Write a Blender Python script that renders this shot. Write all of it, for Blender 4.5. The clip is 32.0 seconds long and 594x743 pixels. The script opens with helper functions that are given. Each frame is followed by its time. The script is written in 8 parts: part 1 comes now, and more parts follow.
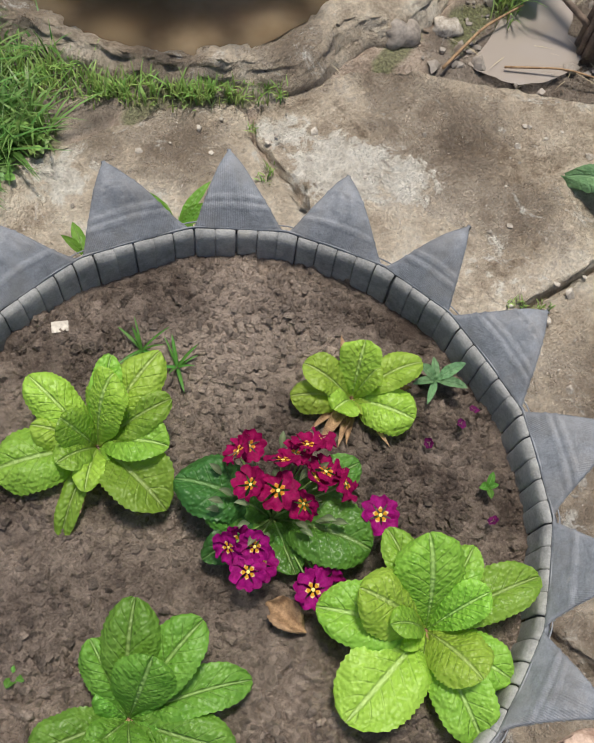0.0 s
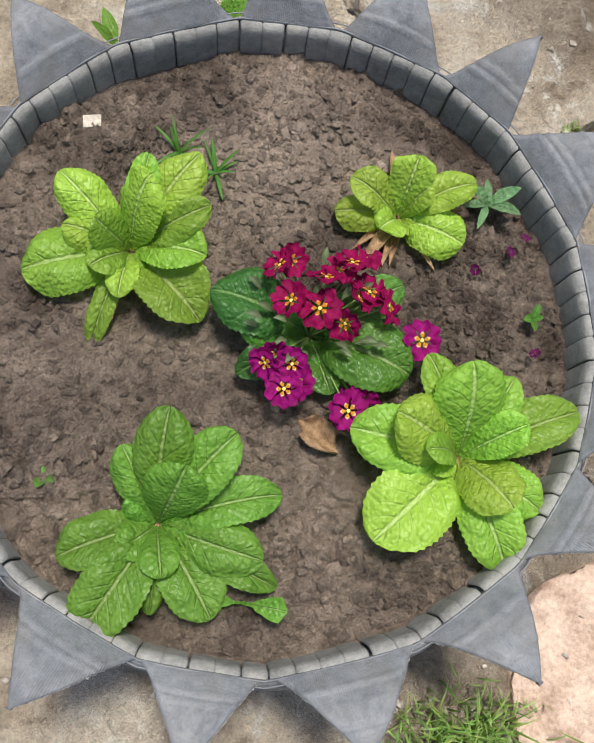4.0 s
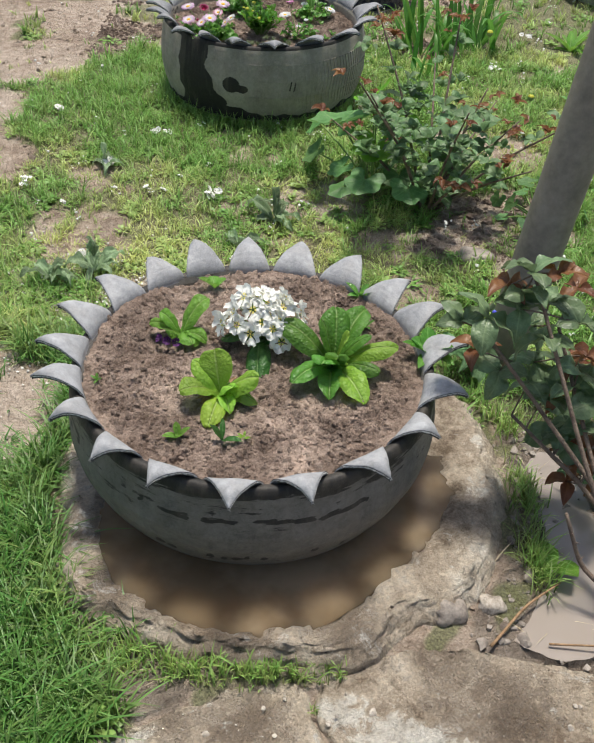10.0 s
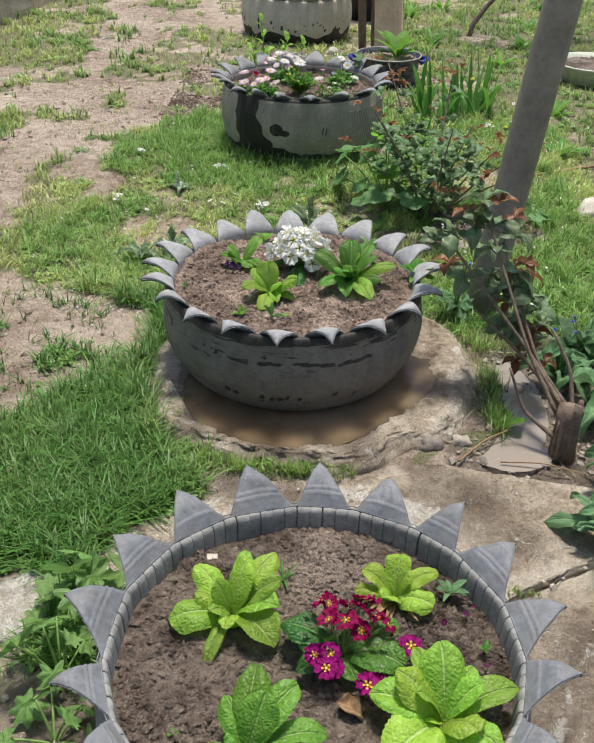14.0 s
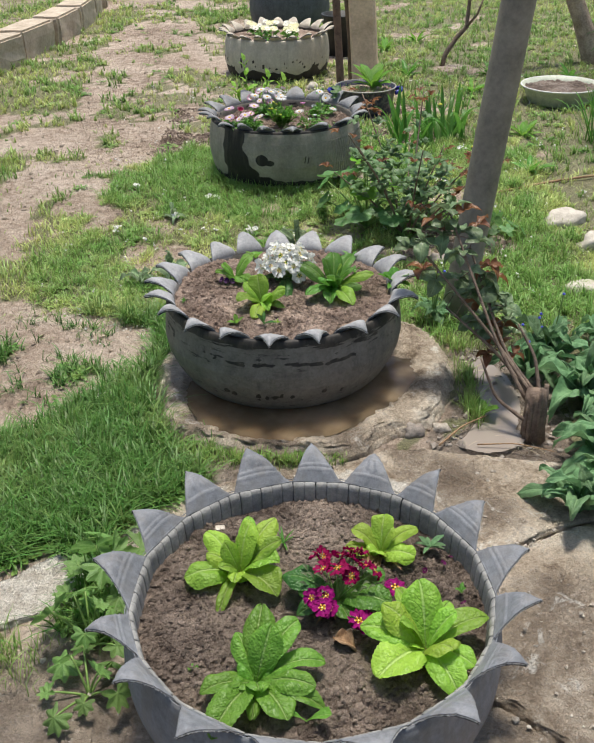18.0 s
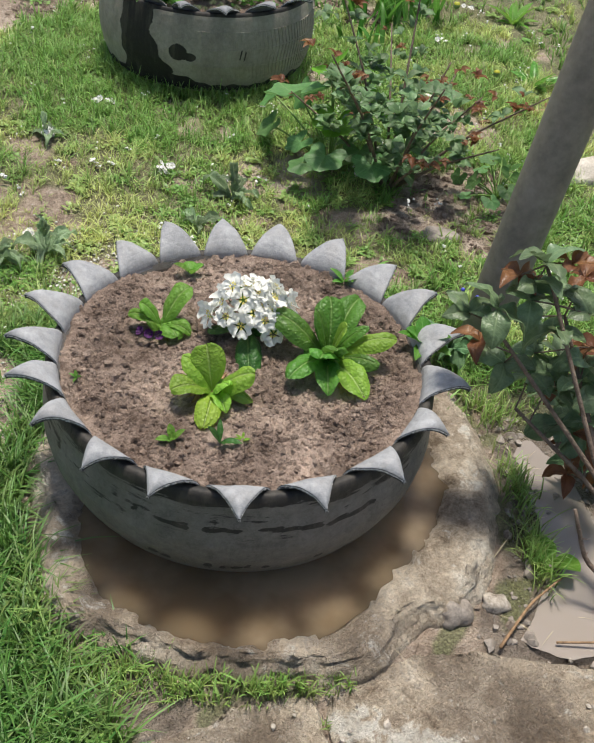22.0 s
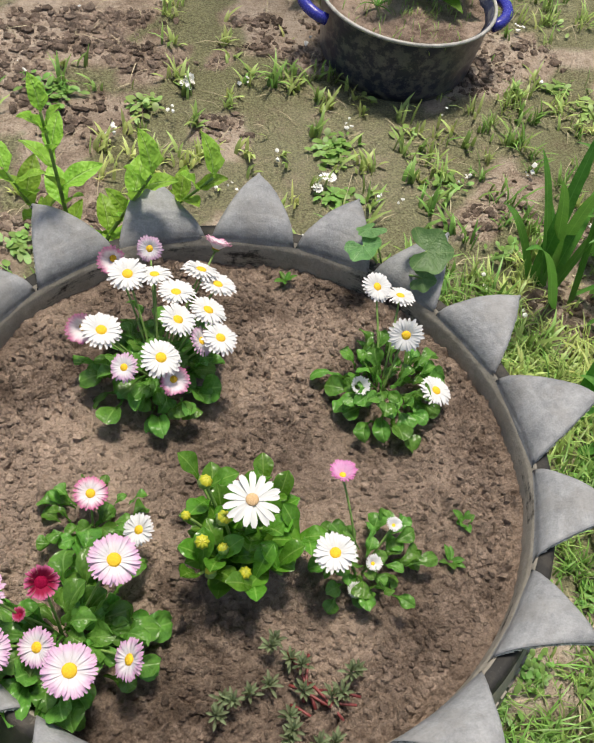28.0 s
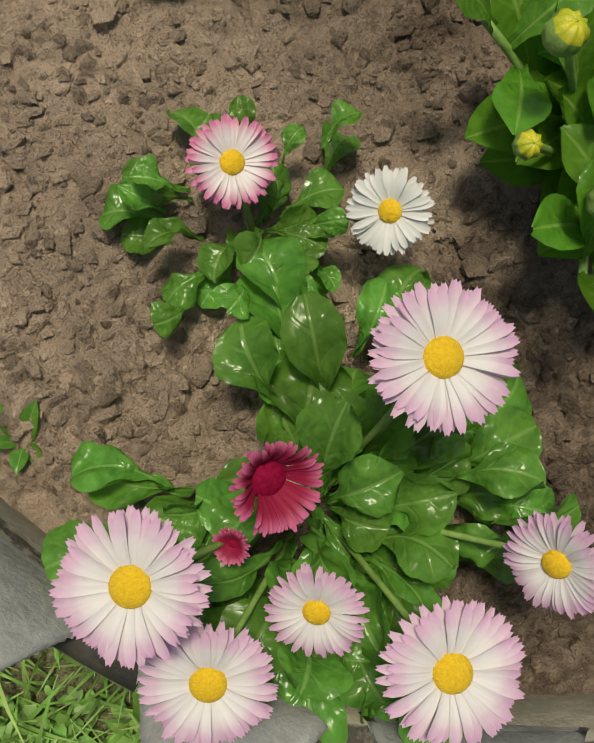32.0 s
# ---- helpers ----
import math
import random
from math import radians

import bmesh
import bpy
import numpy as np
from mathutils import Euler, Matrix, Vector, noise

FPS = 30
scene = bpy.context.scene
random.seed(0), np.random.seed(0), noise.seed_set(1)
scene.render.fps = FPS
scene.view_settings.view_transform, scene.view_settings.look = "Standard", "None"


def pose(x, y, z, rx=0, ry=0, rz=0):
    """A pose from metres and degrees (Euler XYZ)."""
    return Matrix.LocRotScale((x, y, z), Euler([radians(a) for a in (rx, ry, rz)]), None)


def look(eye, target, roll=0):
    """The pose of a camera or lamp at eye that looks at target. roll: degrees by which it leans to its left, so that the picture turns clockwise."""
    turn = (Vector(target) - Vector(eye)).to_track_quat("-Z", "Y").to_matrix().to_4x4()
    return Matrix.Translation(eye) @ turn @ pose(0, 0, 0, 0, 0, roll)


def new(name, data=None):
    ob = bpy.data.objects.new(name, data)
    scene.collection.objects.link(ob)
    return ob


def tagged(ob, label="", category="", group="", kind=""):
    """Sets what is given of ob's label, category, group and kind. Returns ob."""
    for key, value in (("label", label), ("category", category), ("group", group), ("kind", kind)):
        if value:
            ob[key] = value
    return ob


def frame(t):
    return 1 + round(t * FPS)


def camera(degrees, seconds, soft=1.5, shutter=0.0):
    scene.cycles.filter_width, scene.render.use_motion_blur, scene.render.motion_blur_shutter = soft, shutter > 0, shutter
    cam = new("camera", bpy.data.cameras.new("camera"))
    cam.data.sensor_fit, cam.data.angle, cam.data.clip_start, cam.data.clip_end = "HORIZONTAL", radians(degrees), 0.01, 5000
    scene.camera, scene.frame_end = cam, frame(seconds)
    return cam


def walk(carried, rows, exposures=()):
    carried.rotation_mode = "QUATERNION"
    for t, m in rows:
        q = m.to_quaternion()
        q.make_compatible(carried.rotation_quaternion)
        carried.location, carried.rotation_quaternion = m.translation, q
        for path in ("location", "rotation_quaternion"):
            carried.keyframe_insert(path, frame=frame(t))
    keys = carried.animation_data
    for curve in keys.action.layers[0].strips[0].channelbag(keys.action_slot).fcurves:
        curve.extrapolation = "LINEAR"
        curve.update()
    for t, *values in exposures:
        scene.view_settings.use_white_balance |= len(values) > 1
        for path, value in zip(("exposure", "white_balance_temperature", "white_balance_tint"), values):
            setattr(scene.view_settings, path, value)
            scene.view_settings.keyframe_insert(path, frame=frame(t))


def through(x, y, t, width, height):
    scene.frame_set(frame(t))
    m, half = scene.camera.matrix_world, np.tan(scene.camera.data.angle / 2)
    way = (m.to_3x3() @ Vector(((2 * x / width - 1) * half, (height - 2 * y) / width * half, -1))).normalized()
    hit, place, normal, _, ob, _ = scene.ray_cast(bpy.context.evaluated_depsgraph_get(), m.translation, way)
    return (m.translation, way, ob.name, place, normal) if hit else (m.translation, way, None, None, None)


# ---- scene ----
# The camera and its walk
cam = camera(35.9, 32.0, soft=1.6)
PATH = [
    (0, (-0.04, -0.252, 1.034), (0.124, 0.564, -0.784), 10.0),
    (0.5, (-0.047, -0.27, 0.991), (0.116, 0.434, -0.874), 12.2),
    (1, (-0.034, -0.265, 0.969), (0.12, 0.365, -0.923), 13.0),
    (1.5, (-0.035, -0.268, 0.978), (0.124, 0.371, -0.91), 13.3),
    (2, (-0.038, -0.269, 1.001), (0.117, 0.416, -0.871), 12.2),
    (2.5, (-0.045, -0.275, 1.002), (0.082, 0.41, -0.872), 10.8),
    (3, (-0.062, -0.27, 0.989), (0.085, 0.262, -0.933), 16.9),
    (3.5, (-0.074, -0.261, 0.994), (0.092, 0.202, -0.944), 21.6),
    (5.5, (-0.061, -0.21, 0.995), (0.092, 0.315, -0.928), 17.7),
    (6, (-0.059, -0.194, 1.027), (0.064, 0.514, -0.839), 12.0),
    (6.5, (-0.071, -0.176, 1.073), (0.014, 0.743, -0.702), 8.0),
    (7, (-0.083, -0.159, 1.113), (-0.015, 0.946, -0.552), 6.2),
    (7.5, (-0.085, -0.142, 1.163), (-0.031, 1.091, -0.41), 5.0),
    (8, (-0.087, -0.156, 1.174), (-0.047, 1.16, -0.332), 4.2),
    (8.5, (-0.08, -0.16, 1.199), (-0.037, 1.231, -0.238), 3.8),
    (9, (-0.078, -0.156, 1.212), (-0.026, 1.314, -0.143), 3.2),
    (9.5, (-0.079, -0.157, 1.225), (-0.019, 1.363, -0.073), 3.0),
    (10, (-0.074, -0.161, 1.232), (-0.013, 1.402, -0.014), 2.9),
    (10.5, (-0.071, -0.153, 1.231), (-0.012, 1.424, 0.003), 2.8),
    (11, (-0.078, -0.153, 1.231), (-0.016, 1.426, 0.005), 3.1),
    (11.5, (-0.084, -0.172, 1.239), (-0.015, 1.418, 0.028), 3.1),
    (12, (-0.108, -0.24, 1.22), (-0.024, 1.352, 0.013), 3.3),
    (12.5, (-0.082, -0.359, 1.217), (-0.018, 1.249, 0.03), 3.1),
    (13, (-0.012, -0.573, 1.217), (-0.012, 1.051, 0.05), 2.4),
    (13.5, (-0.007, -0.734, 1.239), (-0.046, 0.935, 0.137), 1.3),
    (14, (-0.058, -0.949, 1.244), (-0.081, 0.753, 0.194), 1.6),
    (14.5, (-0.063, -1.04, 1.262), (-0.08, 0.669, 0.222), 1.7),
    (16.5, (-0.092, -1.276, 1.307), (-0.072, 0.444, 0.288), 1.5),
    (17, (-0.093, -1.253, 1.303), (-0.071, 0.481, 0.307), 0.5),
    (17.5, (-0.06, -1.22, 1.298), (-0.082, 0.519, 0.31), -0.3),
    (18, (-0.038, -1.177, 1.287), (-0.059, 0.562, 0.3), -1.1),
    (18.5, (-0.088, -1.062, 1.277), (0.006, 0.666, 0.274), -0.5),
    (19, (-0.13, -0.997, 1.274), (0.022, 0.719, 0.258), 0.3),
    (19.5, (-0.138, -0.937, 1.257), (0.022, 0.767, 0.223), 1.0),
    (20, (-0.099, -0.797, 1.231), (0.004, 0.868, 0.129), 1.8),
    (20.5, (-0.063, -0.648, 1.226), (-0.016, 0.98, 0.065), 2.6),
    (21, (-0.068, -0.512, 1.203), (0.015, 1.066, -0.023), 4.4),
    (21.5, (-0.152, -0.24, 1.179), (0.057, 1.285, -0.098), 6.5),
    (22, (-0.213, -0.059, 1.2), (0.055, 1.449, -0.086), 7.2),
    (22.5, (-0.257, 0.177, 1.193), (0.03, 1.684, -0.091), 7.1),
    (23, (-0.277, 0.339, 1.196), (0.053, 1.845, -0.078), 8.3),
    (23.5, (-0.337, 0.496, 1.22), (0.013, 2.075, 0.044), 8.1),
    (24, (-0.383, 0.669, 1.23), (-0.09, 2.319, 0.138), 7.2),
    (24.5, (-0.399, 0.984, 1.223), (-0.167, 2.619, 0.095), 8.8),
    (25, (-0.398, 1.194, 1.204), (-0.095, 2.791, 0.039), 10.4),
    (25.5, (-0.434, 1.415, 1.199), (0.02, 2.965, 0.02), 11.9),
    (27.5, (-0.284, 2.182, 1.082), (0.202, 3.473, -0.367), 13.1),
    (28, (-0.229, 2.363, 1.055), (0.139, 3.541, -0.518), 12.2),
    (28.5, (-0.205, 2.487, 1.026), (0.048, 3.506, -0.675), 11.7),
    (29, (-0.234, 2.539, 0.959), (0.104, 3.344, -0.84), 19.0),
    (29.5, (-0.272, 2.625, 0.903), (0.103, 3.196, -0.976), 23.3),
    (30, (-0.307, 2.661, 0.793), (0.049, 3.136, -1.116), 18.6),
    (30.5, (-0.307, 2.684, 0.721), (-0.004, 3.027, -1.226), 17.4),
    (31, (-0.300, 2.679, 0.671), (-0.066, 2.925, -1.300), 17.5),
    (31.5, (-0.295, 2.684, 0.630), (-0.094, 2.886, -1.350), 18.9),
    (32, (-0.304, 2.689, 0.614), (-0.114, 2.858, -1.369), 22.2),
]
walk(cam, [(t, look(eye, target, roll)) for t, eye, target, roll in PATH], [(0.0, 0.12, 6600, 8), (6.0, 0.24, 6600, 8), (24.0, 0.20, 6650, 8), (26.0, 0.22, 6700, 7), (28.0, 0.24, 7000, 8), (29.2, 0.02, 7200, 6), (31.0, -0.20, 7700, 1), (32.0, -0.34, 7800, -2)])

# World, sun
SUN_EL, SUN_AZ = 79.0, -8.0      # degrees; azimuth from +y towards -x
world = bpy.data.worlds.new("sky")
scene.world = world
world.use_nodes = True
wn = world.node_tree
sky = wn.nodes.new("ShaderNodeTexSky")
sky.sky_type, sky.sun_disc = 'NISHITA', False
sky.sun_elevation, sky.sun_rotation = radians(SUN_EL), radians(-SUN_AZ)
sky.air_density, sky.dust_density, sky.ozone_density = 1.0, 2.5, 1.0
bg = wn.nodes["Background"]
bg.inputs["Strength"].default_value = 0.114
wn.links.new(sky.outputs["Color"], bg.inputs["Color"])
sun_data = bpy.data.lights.new("sun", 'SUN')
sun_data.energy, sun_data.angle, sun_data.color = 3.8, radians(10.0), (1.0, 0.95, 0.88)
sun = new("sun", sun_data)
_d = Vector((-math.sin(radians(SUN_AZ)) * math.cos(radians(SUN_EL)), math.cos(radians(SUN_AZ)) * math.cos(radians(SUN_EL)), math.sin(radians(SUN_EL))))
sun.matrix_world = look(tuple(_d * 30), (0, 0, 0))


# ---------- materials ----------
def nodes_of(name):
    m = bpy.data.materials.new(name)
    m.use_nodes = True
    nt = m.node_tree
    return m, nt, nt.nodes["Principled BSDF"]


def N(nt, kind, **vals):
    n = nt.nodes.new(kind)
    for k, v in vals.items():
        n.inputs[k.replace("_", " ")].default_value = v
    return n


def noise_node(nt, coord, scale, detail=6.0, rough=0.6, dist=0.0):
    n = N(nt, "ShaderNodeTexNoise", Scale=scale, Detail=detail, Roughness=rough, Distortion=dist)
    nt.links.new(coord, n.inputs["Vector"])
    return n.outputs["Fac"]


def ramp(nt, fac, stops):
    r = nt.nodes.new("ShaderNodeValToRGB")
    nt.links.new(fac, r.inputs["Fac"])
    e = r.color_ramp.elements
    while len(e) < len(stops):
        e.new(0.5)
    for el, (p, c) in zip(e, stops):
        el.position, el.color = p, (*c, 1.0) if len(c) == 3 else c
    return r.outputs["Color"]


def mix(nt, fac, a, b, mode='MIX'):
    m = nt.nodes.new("ShaderNodeMix")
    m.data_type, m.blend_type = 'RGBA', mode
    for sock, val in ((m.inputs[0], fac), (m.inputs[6], a), (m.inputs[7], b)):
        if isinstance(val, (int, float)):
            sock.default_value = val
        elif isinstance(val, tuple):
            sock.default_value = (*val, 1.0)
        else:
            nt.links.new(val, sock)
    return m.outputs[2]


def mathn(nt, op, a, b=0.0, clamp=False):
    m = nt.nodes.new("ShaderNodeMath")
    m.operation, m.use_clamp = op, clamp
    for sock, val in zip(m.inputs, (a, b)):
        if isinstance(val, (int, float)):
            sock.default_value = val
        else:
            nt.links.new(val, sock)
    return m.outputs[0]


def steps(nt, fac, lo, hi):
    m = nt.nodes.new("ShaderNodeMapRange")
    m.interpolation_type = 'SMOOTHSTEP'
    m.inputs[1].default_value, m.inputs[2].default_value = lo, hi
    nt.links.new(fac, m.inputs[0])
    return m.outputs[0]


def bump(nt, p, height, strength=0.4, dist=0.01, chain=None):
    b = N(nt, "ShaderNodeBump", Strength=strength, Distance=dist)
    nt.links.new(height, b.inputs["Height"])
    if chain is not None:
        nt.links.new(chain, b.inputs["Normal"])
    nt.links.new(b.outputs["Normal"], p.inputs["Normal"])
    return b.outputs["Normal"]


def obj_coord(nt):
    return nt.nodes.new("ShaderNodeTexCoord").outputs["Object"]


def geo_pos(nt):
    return nt.nodes.new("ShaderNodeNewGeometry").outputs["Position"]


def attr(nt, name):
    a = nt.nodes.new("ShaderNodeAttribute")
    a.attribute_name = name
    return a


def simple(name, dark, light, scale=20.0, rough=0.7, metal=0.0, bump_scale=120.0, bump_s=0.3, bump_d=0.003, spec=0.5):
    m, nt, p = nodes_of(name)
    c = geo_pos(nt)
    a = noise_node(nt, c, scale, 8, 0.65)
    b = noise_node(nt, c, scale * 7.3, 4, 0.6)
    f = mathn(nt, 'ADD', mathn(nt, 'MULTIPLY', a, 0.65), mathn(nt, 'MULTIPLY', b, 0.35))
    nt.links.new(ramp(nt, f, [(0.36, dark), (0.62, light)]), p.inputs["Base Color"])
    nt.links.new(mathn(nt, 'ADD', mathn(nt, 'MULTIPLY', b, 0.25), rough - 0.12), p.inputs["Roughness"])
    p.inputs["Metallic"].default_value = metal
    p.inputs["Specular IOR Level"].default_value = spec
    bump(nt, p, noise_node(nt, c, bump_scale, 6, 0.65), bump_s, bump_d)
    return m


def soil_material(name, dark, light, wet=0.5, crumbs=False):
    m, nt, p = nodes_of(name)
    c = geo_pos(nt)
    big = noise_node(nt, c, 9, 5, 0.6)
    mid = noise_node(nt, c, 60, 6, 0.7)
    fine = noise_node(nt, c, 420, 4, 0.7)
    f = mathn(nt, 'ADD', mathn(nt, 'MULTIPLY', big, 0.45), mathn(nt, 'ADD', mathn(nt, 'MULTIPLY', mid, 0.35), mathn(nt, 'MULTIPLY', fine, 0.2)))
    damp = ramp(nt, f, [(0.40, dark), (0.5, tuple((a + b) / 2 for a, b in zip(dark, light))), (0.60, light)])
    pale = ramp(nt, f, [(0.38, tuple(0.75 * a for a in light)), (0.60, tuple(min(0.8, 1.25 * a) for a in light))])
    dry = steps(nt, mathn(nt, 'ADD', attr(nt, "dry").outputs["Fac"], mathn(nt, 'MULTIPLY', mathn(nt, 'SUBTRACT', big, 0.5), 1.4)), 0.3, 0.8)
    col = mix(nt, dry, damp, pale)
    if crumbs:                                   # each crumb has a tone of its own
        hsv = N(nt, "ShaderNodeHueSaturation")
        nt.links.new(mathn(nt, 'ADD', 0.55, mathn(nt, 'MULTIPLY', nt.nodes.new("ShaderNodeNewGeometry").outputs["Random Per Island"], 0.65)), hsv.inputs["Value"])
        nt.links.new(col, hsv.inputs["Color"])
        col = hsv.outputs["Color"]
    nt.links.new(col, p.inputs["Base Color"])
    w = steps(nt, big, 0.42, 0.62)
    nt.links.new(mathn(nt, 'SUBTRACT', 0.85, mathn(nt, 'MULTIPLY', w, wet * 0.5)), p.inputs["Roughness"])
    p.inputs["Specular IOR Level"].default_value = 0.4
    n1 = bump(nt, p, mid, 0.9, 0.012)
    n2 = bump(nt, p, noise_node(nt, c, 170, 5, 0.7, 0.5), 1.0, 0.008, n1)
    n3 = bump(nt, p, fine, 0.9, 0.0035, n2)
    bump(nt, p, noise_node(nt, c, 1300, 4, 0.7), 0.35, 0.0008, n3)
    return m


def rubber_material(name, paint_dark, paint_light, bare_col=(0.012, 0.012, 0.013), rough=0.55, wear=0.0, streak=0.25, dirt=0.0, ribs=0.0):
    """Rubber with a coat of paint; the float attribute 'bare' says where the paint is gone."""
    m, nt, p = nodes_of(name)
    c = geo_pos(nt)
    a = noise_node(nt, c, 14, 8, 0.65)
    b = noise_node(nt, c, 90, 6, 0.7)
    d = noise_node(nt, c, 500, 3, 0.6)
    flat = N(nt, "ShaderNodeMapping")
    flat.inputs["Scale"].default_value = (1.0, 1.0, 9.0)
    nt.links.new(c, flat.inputs["Vector"])
    s = noise_node(nt, flat.outputs["Vector"], 10, 8, 0.72)
    down = N(nt, "ShaderNodeMapping")
    down.inputs["Scale"].default_value = (1.0, 1.0, 0.12)
    nt.links.new(c, down.inputs["Vector"])
    run = noise_node(nt, down.outputs["Vector"], 30, 5, 0.65)
    f = mathn(nt, 'ADD', mathn(nt, 'MULTIPLY', a, 0.35), mathn(nt, 'ADD', mathn(nt, 'MULTIPLY', b, 0.3), mathn(nt, 'ADD', mathn(nt, 'MULTIPLY', d, 0.15), mathn(nt, 'MULTIPLY', run, 0.2))))
    paint = ramp(nt, f, [(0.38, paint_dark), (0.58, paint_light)])
    bare = attr(nt, "bare").outputs["Fac"]
    edge = mathn(nt, 'ADD', bare, mathn(nt, 'ADD', mathn(nt, 'MULTIPLY', mathn(nt, 'SUBTRACT', b, 0.5), 0.4), mathn(nt, 'MULTIPLY', mathn(nt, 'SUBTRACT', s, 0.5), streak * 4)))
    k = steps(nt, edge, 0.44, 0.56)
    dust = steps(nt, noise_node(nt, c, 35, 8, 0.75), 0.62 - wear, 0.75 - wear)
    col = mix(nt, mathn(nt, 'MULTIPLY', dust, 0.45), mix(nt, k, paint, bare_col), (0.42, 0.39, 0.34))
    if dirt:
        col = mix(nt, mathn(nt, 'MULTIPLY', steps(nt, run, 0.44, 0.64), dirt), col, (0.13, 0.112, 0.09))
    nt.links.new(col, p.inputs["Base Color"])
    nt.links.new(mathn(nt, 'ADD', mathn(nt, 'MULTIPLY', b, 0.3), rough - 0.15), p.inputs["Roughness"])
    p.inputs["Specular IOR Level"].default_value = 0.38
    n1 = bump(nt, p, b, 0.45, 0.003)
    n2 = bump(nt, p, s, 0.25, 0.002, n1)
    n3 = bump(nt, p, d, 0.35, 0.001, n2)
    if ribs:                                     # fine moulded ribs that come and go over the side wall
        saw = mathn(nt, 'PINGPONG', mathn(nt, 'MULTIPLY', attr(nt, "grain").outputs["Fac"], 2.9), 0.5)
        where = steps(nt, noise_node(nt, c, 11, 2, 0.4), 0.50, 0.56)
        bump(nt, p, mathn(nt, 'MULTIPLY', saw, where), ribs, 0.0016, n3)
    return m


SOIL1, SOIL2, SOIL3 = ((0.080, 0.055, 0.042), (0.38, 0.300, 0.242)), ((0.165, 0.112, 0.084), (0.60, 0.455, 0.365)), ((0.112, 0.075, 0.054), (0.465, 0.348, 0.272))
M_SOIL1 = soil_material("bed_soil_grey", *SOIL1, 1.2)
M_SOIL2 = soil_material("bed_soil_pink", *SOIL2, 0.6)
M_SOIL3 = soil_material("bed_soil_brown", *SOIL3, 0.9)
M_CRUMB1 = soil_material("soil_crumbs_grey", *SOIL1, 0.6, True)
M_CRUMB2 = soil_material("soil_crumbs_pink", *SOIL2, 0.4, True)
M_CRUMB3 = soil_material("soil_crumbs_brown", *SOIL3, 0.6, True)
M_RUB1 = rubber_material("tyre_rubber_blue_grey", (0.095, 0.103, 0.116), (0.24, 0.255, 0.28), bare_col=(0.06, 0.066, 0.075), rough=0.6, streak=0.05, dirt=0.4)
M_TEETH1 = rubber_material("tyre_teeth_blue_grey", (0.105, 0.112, 0.125), (0.25, 0.262, 0.285), bare_col=(0.06, 0.066, 0.075), rough=0.55, streak=0.05, dirt=0.3, ribs=0.35)
M_RUB2 = rubber_material("tyre_paint_grey", (0.072, 0.067, 0.060), (0.22, 0.207, 0.187), bare_col=(0.026, 0.024, 0.022), rough=0.6, streak=0.5, dirt=0.3)
M_TEETH2 = rubber_material("tyre_teeth_pale", (0.20, 0.205, 0.215), (0.42, 0.425, 0.435), rough=0.6, streak=0.05, dirt=0.25)
M_RUB3 = rubber_material("tyre_paint_stone_grey", (0.20, 0.18, 0.15), (0.39, 0.355, 0.30), bare_col=(0.018, 0.017, 0.016), rough=0.7, streak=0.12, dirt=0.3)
M_TEETH3 = rubber_material("tyre_teeth_grey", (0.14, 0.145, 0.155), (0.32, 0.325, 0.335), rough=0.6, streak=0.1, dirt=0.3)
M_RUB4 = rubber_material("tyre_paint_cream", (0.44, 0.385, 0.30), (0.66, 0.60, 0.50), bare_col=(0.045, 0.036, 0.028), rough=0.7, streak=0.1, dirt=0.25)
M_RUB5 = rubber_material("tyre_rubber_dark", (0.05, 0.055, 0.06), (0.12, 0.13, 0.14), rough=0.6)
M_TREAD = rubber_material("tyre_tread_grey", (0.135, 0.135, 0.132), (0.36, 0.355, 0.342), rough=0.7, wear=0.08, streak=0.05)
M_THREAD = simple("frayed_thread", (0.06, 0.06, 0.058), (0.72, 0.71, 0.68), 260, 0.8)
M_CUT = simple("cut_rubber_edge", (0.015, 0.015, 0.016), (0.09, 0.09, 0.09), 150, 0.8, bump_scale=600)


# ---------- mesh helpers ----------
def mesh_from(name, verts, faces, smooth=True):
    me = bpy.data.meshes.new(name)
    me.from_pydata([tuple(v) for v in np.asarray(verts, float).tolist()], [], [tuple(f) for f in faces])
    if smooth:
        me.polygons.foreach_set("use_smooth", [True] * len(me.polygons))
    me.update()
    return me


def grid_faces(nu, nv, wrap=False, flip=False, base=0):
    """Faces of a grid of nu rows of nv points."""
    out = []
    for i in range(nu - 1):
        for j in range(nv if wrap else nv - 1):
            a, b = base + i * nv + j, base + i * nv + (j + 1) % nv
            c, d = b + nv, a + nv
            out.append((a, d, c, b) if flip else (a, b, c, d))
    return out


def thing(name, label, category, m=None, group="", kind=""):
    e = tagged(new(name), label, category, group, kind)
    if m is not None:
        e.matrix_basis = m
    return e


def part(name, data, material, parent, label="", m=None):
    """One mesh object under a thing or a part."""
    if isinstance(data, bmesh.types.BMesh):
        me = bpy.data.meshes.new(name)
        data.to_mesh(me)
        data.free()
        data = me
    if material is not None and not data.materials:
        data.materials.append(material)
    ob = new(name, data)
    ob.parent = parent
    if m is not None:
        ob.matrix_basis = m
    if label:
        ob["label"] = label
    return ob


